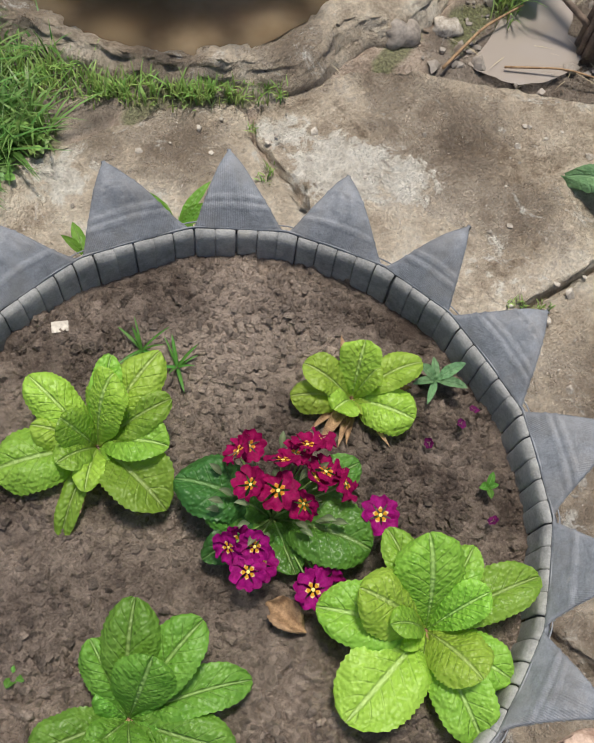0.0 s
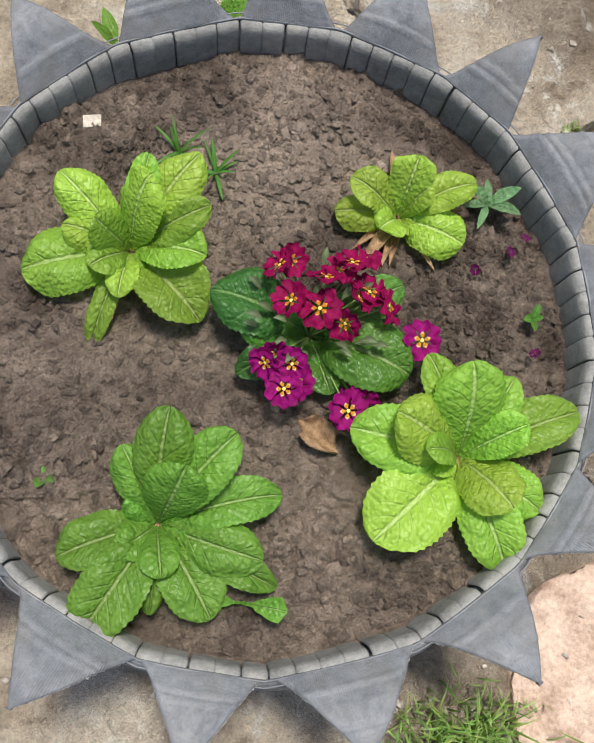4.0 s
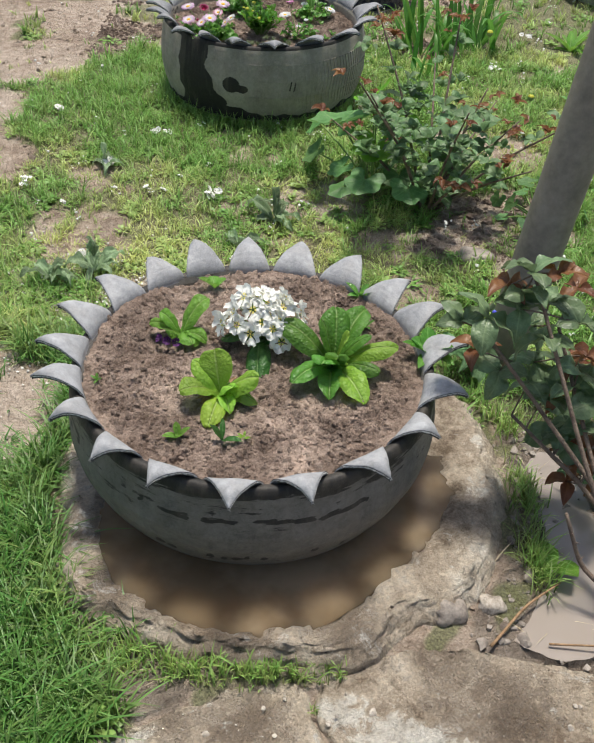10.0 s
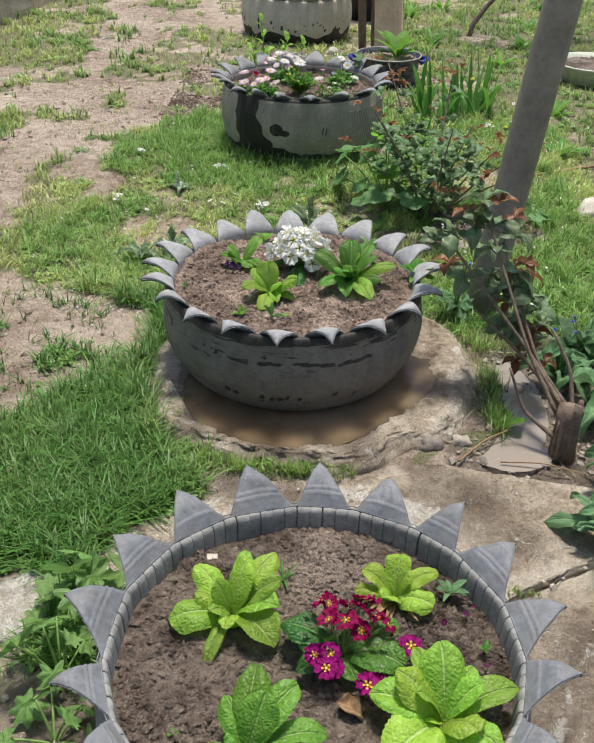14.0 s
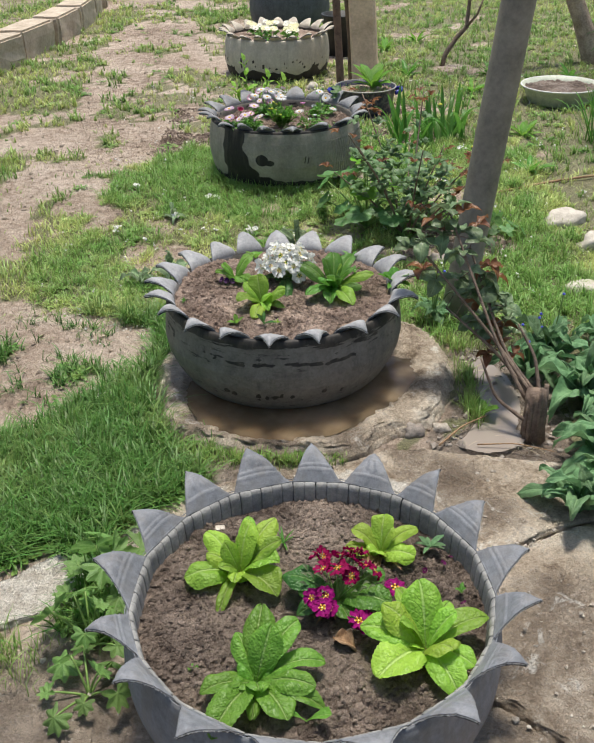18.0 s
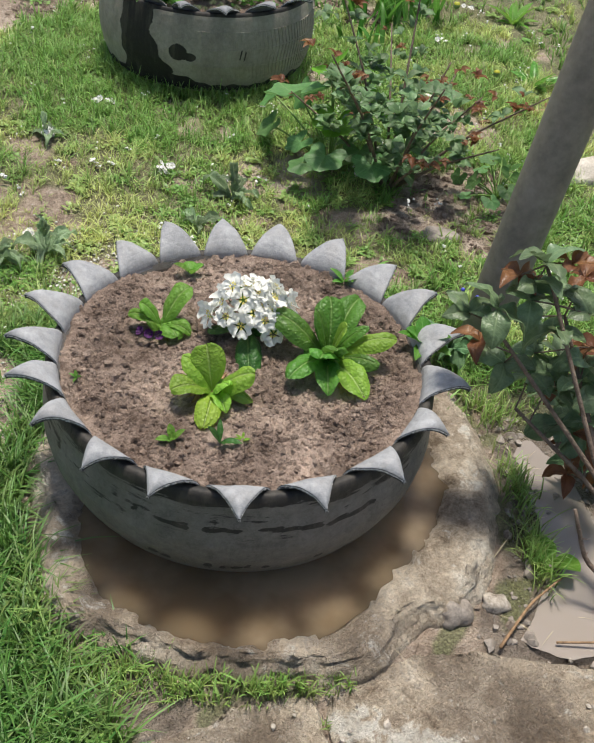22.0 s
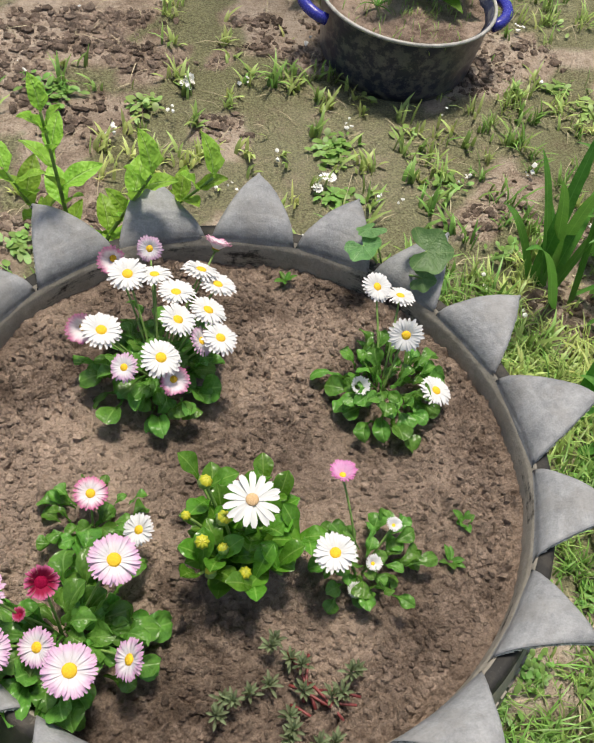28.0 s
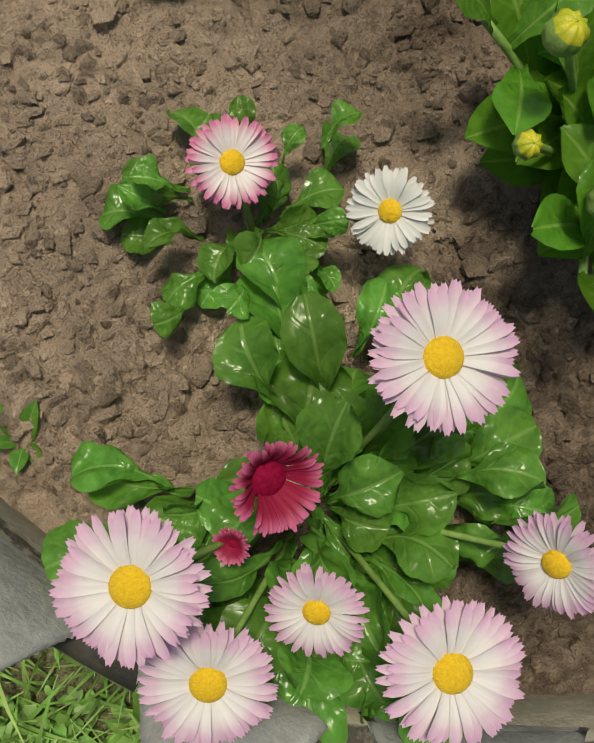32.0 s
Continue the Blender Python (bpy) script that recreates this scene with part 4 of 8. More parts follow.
def pool(name, label, cx, cy, z, rx, ry, seed):
    """A level sheet of water; the hollow under it gives the shore."""
    n, vs = 72, [(cx, cy, z)]
    for k in range(n):
        a = 2 * math.pi * k / n
        e = 1 + 0.16 * noise.noise((math.cos(a) * 1.6 + seed, math.sin(a) * 1.6, seed)) + 0.06 * noise.noise((math.cos(a) * 6, math.sin(a) * 6, seed))
        vs.append((cx + rx * e * math.cos(a), cy + ry * e * math.sin(a), z))
    me = mesh_from(name, vs, [(0, 1 + k, 1 + (k + 1) % n) for k in range(n)])
    me.materials.append(M_FILM)
    return tagged(new(name, me), label, "puddle", kind="structure")


_v = [(-0.055, 0.94, 0.0345)]
for k in range(96):
    t = k / 96 * len(SHORE)
    (ax, ay), (bx, by) = SHORE[int(t)], SHORE[(int(t) + 1) % len(SHORE)]
    px, py = ax + (bx - ax) * (t - int(t)), ay + (by - ay) * (t - int(t))
    _v.append((px + 0.010 * noise.noise((px * 12, py * 12, 1.0)), py + 0.006 * noise.noise((px * 12, py * 12, 5.0)), 0.0345))
me = mesh_from("water", _v, [(0, 1 + k, 1 + (k + 1) % 96) for k in range(96)])
me.materials.append(M_WATER)
tagged(new("water", me), "shallow brown puddle lying on the round slab", "puddle", kind="structure")
pool("water", "small muddy puddle in wet gravel beside the slab", 0.41, 0.74, 0.001, 0.10, 0.06, 5.0)
pool("water", "small muddy puddle among pebbles and roots", 0.455, 0.95, 0.002, 0.075, 0.19, 7.0)


# ---------- stones ----------
def stone_mesh(name, seed, sx, sy, sz, sub=3, jag=0.28):
    bm = bmesh.new()
    bmesh.ops.create_icosphere(bm, subdivisions=sub, radius=1.0)
    for v in bm.verts:
        d = v.co.normalized()
        e = 1 + jag * fbm(d.x + seed, d.y, d.z, 1.3, 3) + 0.08 * fbm(d.x, d.y + seed, d.z, 5, 2)
        v.co = Vector((d.x * e * sx, d.y * e * sy, max(-0.35, d.z) * e * sz))
    for f in bm.faces:
        f.smooth = True
    return bm


M_STONE = simple("pale_limestone", (0.34, 0.30, 0.24), (0.66, 0.61, 0.53), 24, 0.85, bump_scale=90, bump_d=0.006)
M_GRIT = simple("concrete_grit", (0.16, 0.13, 0.10), (0.62, 0.56, 0.48), 35, 0.85, bump_scale=160)
M_DSTONE = simple("wet_grey_stone", (0.14, 0.115, 0.095), (0.40, 0.35, 0.30), 30, 0.6, bump_scale=160, bump_d=0.004)


def stone(x, y, z, sx, sy, sz, label, material, seed, turn=0.0):
    bm = stone_mesh("stone", seed, sx, sy, sz)
    me = bpy.data.meshes.new("stone")
    bm.to_mesh(me)
    bm.free()
    me.materials.append(material)
    ob = tagged(new("stone", me), label, "stone")
    ob.matrix_basis = pose(x, y, ground_z(x, y) + 0.3 * sz, 0, 0, turn)


stone(0.224, 0.752, -0.002, 0.032, 0.024, 0.022, "knobbly brown stone against the slab's broken edge", M_DSTONE, 1.0)
stone(0.300, 0.772, -0.002, 0.024, 0.018, 0.014, "small pale stone in wet gravel", M_GRIT, 2.0)
stone(0.965, 2.185, 0.02, 0.09, 0.06, 0.040, "pale flat limestone lying in the grass", M_STONE, 3.0, 20)
stone(1.07, 1.92, 0.02, 0.12, 0.07, 0.050, "long pale limestone lying in the grass", M_STONE, 4.0, -15)
stone(0.905, 1.615, 0.0, 0.085, 0.045, 0.026, "low white stone half sunk in the grass", M_STONE, 5.0, 10)
stone(0.02, 4.42, 0.03, 0.035, 0.03, 0.03, "rounded pale pebble near the wooden post", M_STONE, 6.0)
stone(0.445, 1.86, 0.01, 0.05, 0.035, 0.015, "flat brown stone in the bare rose bed", M_DSTONE, 7.0)
stone(-0.30, 1.66, 0.005, 0.022, 0.018, 0.016, "small tan stone in the grass", M_STONE, 8.0)
stone(0.085, 0.43, 0.0, 0.022, 0.017, 0.010, "flat brown chip beside the paving crack", M_DSTONE, 9.0)


def scatter_lumps(name, label, material, places, sizes, category="gravel"):
    """Many small lumps joined in one mesh."""
    bm = bmesh.new()
    bmesh.ops.create_icosphere(bm, subdivisions=1, radius=1.0)
    base = np.array([v.co[:] for v in bm.verts])
    tri = np.array([[v.index for v in f.verts] for f in bm.faces])
    bm.free()
    n = len(places)
    r = np.random.default_rng(len(name) + n)
    e = 1 + 0.5 * r.uniform(-1, 1, (n, len(base), 1))
    v = base[None] * e * np.asarray(sizes)[:, None, None] * r.uniform(0.6, 1.25, (n, 1, 3)) * np.array([1, 1, 0.75]) + np.asarray(places)[:, None, :]
    f = (tri[None] + (np.arange(n) * len(base))[:, None, None]).reshape(-1, 3)
    me = fast_mesh(name, v.reshape(-1, 3), f, False)
    me.materials.append(material)
    return tagged(new(name, me), label, category, kind="stuff")


def fast_mesh(name, verts, faces, smooth=True):
    """A mesh from arrays; all faces with the same number of corners."""
    me = bpy.data.meshes.new(name)
    verts, faces = np.asarray(verts, np.float32), np.asarray(faces, np.int32)
    k = faces.shape[1]
    me.vertices.add(len(verts))
    me.vertices.foreach_set("co", verts.ravel())
    me.loops.add(faces.size)
    me.loops.foreach_set("vertex_index", faces.ravel())
    me.polygons.add(len(faces))
    me.polygons.foreach_set("loop_start", np.arange(0, faces.size, k, dtype=np.int32))
    me.polygons.foreach_set("use_smooth", np.full(len(faces), smooth))
    me.update(calc_edges=True)
    return me


def clods_in(cx, cy, z, R, n, material, label, small=0.0016, large=0.007):
    r = np.random.default_rng(int(100 * (cy + 5)))
    pl, sz = [], []
    while len(pl) < n:
        x, y = r.uniform(-R, R, 2)
        rr = math.hypot(x, y)
        if rr > R - 0.01 or fbm(cx + x, cy + y, 1.0, 9, 2) + 0.55 * rr / R < r.uniform(-0.7, 0.9):
            continue
        s = small + (large - small) * r.uniform() ** 2.6
        pl.append((cx + x, cy + y, z + soil_height(cx + x, cy + y, cx, cy, R) + s * 0.12))
        sz.append(s)
    ob = scatter_lumps("soil_clods", label, material, pl, sz, "soil")
    set_attr(ob.data, "dry", np.repeat([dry_at(q[0], q[1]) for q in pl], len(ob.data.vertices) // len(pl)))
    return ob


clods_in(-0.034, -0.017, 0.176, 0.298, 11000, M_CRUMB1, "crumbs and clods of damp grey-brown soil", 0.0009, 0.0062)
clods_in(-0.10, 1.087, 0.252, 0.287, 7000, M_CRUMB2, "crumbs and clods of pinkish brown soil", 0.0014, 0.006)
clods_in(-0.12, 2.835, 0.262, 0.292, 15000, M_CRUMB3, "crumbs and clods of brown clay soil", 0.0007, 0.0048)

_r = np.random.default_rng(3)
_pl, _sz = [], []
while len(_pl) < 700:
    x, y = _r.uniform(0.25, 0.75), _r.uniform(1.78, 2.25)
    if inside(x, y, ROSE_BED):
        s = 0.002 + 0.012 * _r.uniform() ** 3
        _pl.append((x, y, ground_z(x, y) + 0.2 * s)), _sz.append(s)
scatter_lumps("soil_lumps", "lumps of brown earth in the bare rose bed", M_SOIL3, _pl, _sz, "soil")
_pl, _sz = [], []
while len(_pl) < 420:
    x, y = _r.uniform(0.2, 0.66), _r.uniform(0.6, 1.25)
    if inside(x, y, MUD_RIGHT):
        s = 0.002 + 0.010 * _r.uniform() ** 3
        _pl.append((x, y, ground_z(x, y) + 0.3 * s)), _sz.append(s)
scatter_lumps("gravel", "wet gravel and pebbles in the mud beside the slab", M_DSTONE, _pl, _sz)
_pl, _sz = [], []
while len(_pl) < 1500:
    x, y = _r.uniform(-0.9, 1.0), _r.uniform(-0.9, 0.7)
    if (inside(x, y, PAVED) or inside(x, y, MUD_LEFT)) and math.hypot(x + 0.034, y + 0.017) > 0.3:
        s = 0.001 + 0.005 * _r.uniform() ** 4
        _pl.append((x, y, (0.002 if inside(x, y, PAVED) else ground_z(x, y)) + 0.2 * s)), _sz.append(s)
scatter_lumps("grit", "loose grit and chips on the old concrete", M_GRIT, _pl, _sz)
_pl, _sz = [], []
while len(_pl) < 1800:
    x, y = _r.uniform(-1.8, 0.8), _r.uniform(0.6, 5.0)
    if lushness(x, y) < 0.12 and not inside(x, y, PAVED) and math.hypot(x + 0.06, y - 1.03) > 0.42:
        s = 0.0015 + 0.010 * _r.uniform() ** 4
        _pl.append((x, y, ground_z(x, y) + 0.2 * s)), _sz.append(s)
_near = np.random.default_rng(31)
_pl2, _sz2 = [], []
while len(_pl2) < 6500:
    x, y = _near.uniform(-0.75, 0.65), _near.uniform(3.08, 4.0)
    if lushness(x, y) < 0.3 and fbm(x, y, 2.0, 6, 2) > _near.uniform(-0.5, 0.5):
        k = 0.0016 + 0.009 * _near.uniform() ** 2.8
        _pl2.append((x, y, ground_z(x, y) + 0.15 * k)), _sz2.append(k)
scatter_lumps("clay_clods", "damp clods of brown clay behind the daisy tyre", M_CRUMB3, _pl2, _sz2, "soil")
scatter_lumps("clay_crumbs", "dry clay crumbs on the trodden path", bpy.data.materials["ground_clay"], _pl, _sz, "soil")


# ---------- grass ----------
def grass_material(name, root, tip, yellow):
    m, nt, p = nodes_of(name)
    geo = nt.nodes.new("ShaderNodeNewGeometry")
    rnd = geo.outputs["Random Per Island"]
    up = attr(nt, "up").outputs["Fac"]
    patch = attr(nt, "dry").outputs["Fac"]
    # dark root colour paints in the shade low among the blades
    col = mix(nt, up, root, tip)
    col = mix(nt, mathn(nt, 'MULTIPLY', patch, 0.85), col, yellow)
    hsv = N(nt, "ShaderNodeHueSaturation")
    nt.links.new(mathn(nt, 'ADD', 0.485, mathn(nt, 'MULTIPLY', rnd, 0.03)), hsv.inputs["Hue"])
    nt.links.new(mathn(nt, 'ADD', 0.72, mathn(nt, 'MULTIPLY', rnd, 0.56)), hsv.inputs["Value"])
    nt.links.new(col, hsv.inputs["Color"])
    nt.links.new(hsv.outputs["Color"], p.inputs["Base Color"])
    p.inputs["Roughness"].default_value = 0.45
    tr = N(nt, "ShaderNodeBsdfTranslucent")
    nt.links.new(hsv.outputs["Color"], tr.inputs["Color"])
    ms = N(nt, "ShaderNodeMixShader", Fac=0.38)
    nt.links.new(p.outputs[0], ms.inputs[1])
    nt.links.new(tr.outputs[0], ms.inputs[2])
    nt.links.new(ms.outputs[0], nt.nodes["Material Output"].inputs["Surface"])
    return m


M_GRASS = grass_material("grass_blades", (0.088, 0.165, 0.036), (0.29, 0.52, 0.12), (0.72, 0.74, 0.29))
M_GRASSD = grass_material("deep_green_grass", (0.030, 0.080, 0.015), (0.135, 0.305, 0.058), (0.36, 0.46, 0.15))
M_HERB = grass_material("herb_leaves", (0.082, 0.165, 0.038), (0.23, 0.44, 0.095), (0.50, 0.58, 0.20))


def dryness(x, y):
    v = 0.40 + 0.8 * fbm(x, y, 8.8, 3.1, 2) + 0.7 * noise.noise((x * 11, y * 11, 3.3))
    v -= 0.6 * soft(-0.28 - x, 0.3) * soft(1.45 + 0.25 * noise.noise((x * 4, y * 4, 2.0)) - y, 0.5)
    if math.hypot(x + 0.12, y - 2.835) < 0.62:
        v -= 0.55
    if 1.4 < y < 2.3 and x < 0.1:
        v += 0.25
    elif y < 2.4 and 0.1 < x < 0.9:
        v -= 0.40
    return min(1.0, max(0.0, v))


def place_points(n, x0, x1, y0, y1, seed, power=1.0, clump=0):
    r = np.random.default_rng(seed)
    out = []
    cache = {}
    while len(out) < n:
        x, y = r.uniform(x0, x1), r.uniform(y0, y1)
        k = (round(x * 40), round(y * 40))
        if k not in cache:
            cache[k] = (lushness(k[0] / 40, k[1] / 40), ground_z(k[0] / 40, k[1] / 40), dryness(k[0] / 40, k[1] / 40))
        g, z, d = cache[k]
        if r.uniform() < g ** power and not inside(x, y, PAVED) and math.hypot(x - SLAB_C[0], y - SLAB_C[1]) > 0.385:
            tone, tall = min(1.0, max(0.0, d + r.normal(0, 0.18))), g * r.uniform(0.55, 1.3)
            out.append((x, y, z, tone, tall))
            for _ in range(clump and int(r.integers(0, 2 * clump))):
                out.append((x + r.normal(0, 0.007), y + r.normal(0, 0.007), z, tone, tall * r.uniform(0.7, 1.15)))
    return np.array(out[:n])


def grass_blades(name, label, pts, length, width, seed, material=None, lean=0.7):
    r = np.random.default_rng(seed)
    n = len(pts)
    az, L = r.uniform(0, 2 * math.pi, n), length * r.uniform(0.45, 1.35, n) * (0.55 + 0.55 * pts[:, 4]) * (1.15 - 0.35 * pts[:, 3])
    W, ln = width * r.uniform(0.6, 1.4, n), lean * r.uniform(0.15, 1.35, n)
    side = np.c_[-np.sin(az), np.cos(az), np.zeros(n)]
    out = np.c_[np.cos(az), np.sin(az), np.zeros(n)]
    rows, ups = [], []
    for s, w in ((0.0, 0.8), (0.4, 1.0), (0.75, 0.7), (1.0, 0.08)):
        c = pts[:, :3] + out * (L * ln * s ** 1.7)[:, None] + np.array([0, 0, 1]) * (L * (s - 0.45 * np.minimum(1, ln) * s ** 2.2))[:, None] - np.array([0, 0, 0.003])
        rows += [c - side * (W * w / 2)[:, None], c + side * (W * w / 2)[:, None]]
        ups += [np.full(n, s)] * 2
    v = np.stack(rows, 1).reshape(-1, 3)
    q = np.array([[0, 1, 3, 2], [2, 3, 5, 4], [4, 5, 7, 6]])
    f = (q[None] + (np.arange(n) * 8)[:, None, None]).reshape(-1, 4)
    me = fast_mesh(name, v, f)
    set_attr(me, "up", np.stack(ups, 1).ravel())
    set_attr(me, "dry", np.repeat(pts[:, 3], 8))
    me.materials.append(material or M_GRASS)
    return tagged(new(name, me), label, "grass", kind="stuff")


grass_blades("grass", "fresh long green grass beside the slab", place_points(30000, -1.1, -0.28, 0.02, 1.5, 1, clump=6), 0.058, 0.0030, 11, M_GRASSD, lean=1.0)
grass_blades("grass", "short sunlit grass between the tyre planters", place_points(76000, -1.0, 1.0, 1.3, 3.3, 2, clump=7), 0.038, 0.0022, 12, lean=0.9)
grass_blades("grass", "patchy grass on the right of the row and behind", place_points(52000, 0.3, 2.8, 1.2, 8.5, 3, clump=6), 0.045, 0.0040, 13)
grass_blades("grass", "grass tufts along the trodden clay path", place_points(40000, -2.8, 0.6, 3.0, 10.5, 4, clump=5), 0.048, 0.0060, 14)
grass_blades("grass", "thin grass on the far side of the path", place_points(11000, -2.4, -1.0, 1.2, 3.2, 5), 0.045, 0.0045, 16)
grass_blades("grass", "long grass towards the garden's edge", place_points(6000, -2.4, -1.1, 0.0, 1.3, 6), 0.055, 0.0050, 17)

_w = np.random.default_rng(77)
_far = [(x, y, 0.045 * min(1.0, max(0.0, (y - 1.6))), 0.5, 0.8) for x, y in zip(_w.uniform(-6, 6, 26000), _w.uniform(-2.5, 14, 26000)) if (abs(x) > 2.3 or y > 9.5) and fbm(x, y, 0.3, 1.1, 2) > -0.3]
grass_blades("grass", "rough grass of the surrounding garden", np.array(_far), 0.07, 0.010, 15)


def herb_mat(name, label, pts, size, seed, per=6):
    """Low broad-leaved weeds: rosettes of small oval leaves, joined."""
    r = np.random.default_rng(seed)
    n = len(pts) * per
    base = np.repeat(pts, per, 0)
    az, L = r.uniform(0, 2 * math.pi, n), size * r.uniform(0.5, 1.4, n)
    up = r.uniform(0.1, 0.9, n)
    out = np.c_[np.cos(az) * np.sqrt(1 - up ** 2 * 0.8), np.sin(az) * np.sqrt(1 - up ** 2 * 0.8), up * 0.8]
    side = np.c_[-np.sin(az), np.cos(az), r.uniform(-0.3, 0.3, n)]
    off = r.normal(0, size * 0.6, (n, 3)) * np.array([1, 1, 0.15])
    rows, ups = [], []
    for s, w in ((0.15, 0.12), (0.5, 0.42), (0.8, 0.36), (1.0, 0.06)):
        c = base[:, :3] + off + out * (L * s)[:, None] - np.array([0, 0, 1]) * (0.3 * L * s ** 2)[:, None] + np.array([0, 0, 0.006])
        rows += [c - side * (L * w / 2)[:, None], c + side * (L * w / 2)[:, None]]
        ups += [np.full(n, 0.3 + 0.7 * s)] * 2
    v = np.stack(rows, 1).reshape(-1, 3)
    q = np.array([[0, 1, 3, 2], [2, 3, 5, 4], [4, 5, 7, 6]])
    f = (q[None] + (np.arange(n) * 8)[:, None, None]).reshape(-1, 4)
    me = fast_mesh(name, v, f)
    # leaf bases take the darker root colour: shade inside the rosette, painted
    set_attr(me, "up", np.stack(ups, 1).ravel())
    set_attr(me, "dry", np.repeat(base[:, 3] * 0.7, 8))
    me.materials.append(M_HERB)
    return tagged(new(name, me), label, "weeds", kind="stuff")


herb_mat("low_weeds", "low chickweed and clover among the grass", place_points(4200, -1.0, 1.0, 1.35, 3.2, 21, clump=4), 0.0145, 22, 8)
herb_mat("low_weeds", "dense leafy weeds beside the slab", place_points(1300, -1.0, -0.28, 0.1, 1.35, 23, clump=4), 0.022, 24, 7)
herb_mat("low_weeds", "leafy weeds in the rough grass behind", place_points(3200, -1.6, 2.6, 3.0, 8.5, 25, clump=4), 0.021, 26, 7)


# ---------- leaves ----------
def leaf_material(name, deep, bright, vein, gloss=0.42, through=0.42, bumpy=0.55, nveins=9.0):
    m, nt, p = nodes_of(name)
    u, v = attr(nt, "lu").outputs["Fac"], attr(nt, "lv").outputs["Fac"]
    av = mathn(nt, 'ABSOLUTE', v)
    c = obj_coord(nt)
    n1, n2 = noise_node(nt, c, 55, 5, 0.6), noise_node(nt, c, 260, 4, 0.65)
    rnd = nt.nodes.new("ShaderNodeObjectInfo").outputs["Random"]
    f = mathn(nt, 'ADD', mathn(nt, 'MULTIPLY', n1, 0.6), mathn(nt, 'MULTIPLY', n2, 0.4))
    col = ramp(nt, f, [(0.30, deep), (0.70, bright)])
    mid = mathn(nt, 'SUBTRACT', 1.0, steps(nt, av, 0.03, 0.11))
    w = mathn(nt, 'SUBTRACT', u, mathn(nt, 'MULTIPLY', av, 0.22))
    saw = mathn(nt, 'PINGPONG', mathn(nt, 'MULTIPLY', w, nveins), 0.5)
    side = mathn(nt, 'MULTIPLY', mathn(nt, 'SUBTRACT', 1.0, steps(nt, saw, 0.03, 0.12)), mathn(nt, 'SUBTRACT', 1.0, av))
    vv = mathn(nt, 'MAXIMUM', mid, mathn(nt, 'MULTIPLY', side, 0.55))
    col = mix(nt, mathn(nt, 'MAXIMUM', mathn(nt, 'MULTIPLY', mid, 0.62), mathn(nt, 'MULTIPLY', side, 0.20)), col, vein)
    hsv = N(nt, "ShaderNodeHueSaturation")
    nt.links.new(mathn(nt, 'ADD', 0.488, mathn(nt, 'MULTIPLY', rnd, 0.024)), hsv.inputs["Hue"])
    nt.links.new(mathn(nt, 'ADD', 0.70, mathn(nt, 'MULTIPLY', rnd, 0.56)), hsv.inputs["Value"])
    nt.links.new(col, hsv.inputs["Color"])
    nt.links.new(hsv.outputs["Color"], p.inputs["Base Color"])
    nt.links.new(mathn(nt, 'ADD', gloss - 0.1, mathn(nt, 'MULTIPLY', n1, 0.25)), p.inputs["Roughness"])
    cell = N(nt, "ShaderNodeTexVoronoi", Scale=250.0)
    cell.feature = 'SMOOTH_F1'
    nt.links.new(c, cell.inputs["Vector"])
    h = mathn(nt, 'SUBTRACT', mathn(nt, 'MULTIPLY', mathn(nt, 'SUBTRACT', 1.0, cell.outputs["Distance"]), 0.55), mathn(nt, 'MULTIPLY', vv, 0.42))
    bump(nt, p, h, min(1.0, bumpy * 1.3), 0.0042)
    tr = N(nt, "ShaderNodeBsdfTranslucent")
    nt.links.new(mix(nt, 0.5, hsv.outputs["Color"], bright), tr.inputs["Color"])
    ms = N(nt, "ShaderNodeMixShader", Fac=through)
    nt.links.new(p.outputs[0], ms.inputs[1])
    nt.links.new(tr.outputs[0], ms.inputs[2])
    nt.links.new(ms.outputs[0], nt.nodes["Material Output"].inputs["Surface"])
    return m


M_PRIM = leaf_material("primrose_leaf_lime", (0.20, 0.41, 0.040), (0.37, 0.61, 0.085), (0.52, 0.70, 0.24), bumpy=0.75)
M_PRIMY = leaf_material("primrose_leaf_yellow", (0.30, 0.48, 0.045), (0.46, 0.66, 0.10), (0.58, 0.72, 0.26), bumpy=0.75)
M_PRIM2 = leaf_material("primrose_leaf_green", (0.115, 0.29, 0.032), (0.25, 0.49, 0.072), (0.42, 0.60, 0.20), bumpy=0.75)
M_PRIMG = leaf_material("primrose_leaf_deep", (0.065, 0.20, 0.028), (0.17, 0.39, 0.060), (0.36, 0.54, 0.18), gloss=0.36, bumpy=0.75)
M_PRIMD = leaf_material("primrose_leaf_dark", (0.030, 0.105, 0.022), (0.080, 0.22, 0.042), (0.22, 0.38, 0.12), gloss=0.42, bumpy=0.7)
M_BELL = leaf_material("daisy_leaf", (0.055, 0.165, 0.026), (0.185, 0.42, 0.068), (0.27, 0.48, 0.13), gloss=0.25, bumpy=0.28, nveins=4.0)
M_OST = leaf_material("glossy_daisy_leaf", (0.055, 0.165, 0.016), (0.155, 0.38, 0.040), (0.30, 0.50, 0.11), gloss=0.26, bumpy=0.2, nveins=3.0)
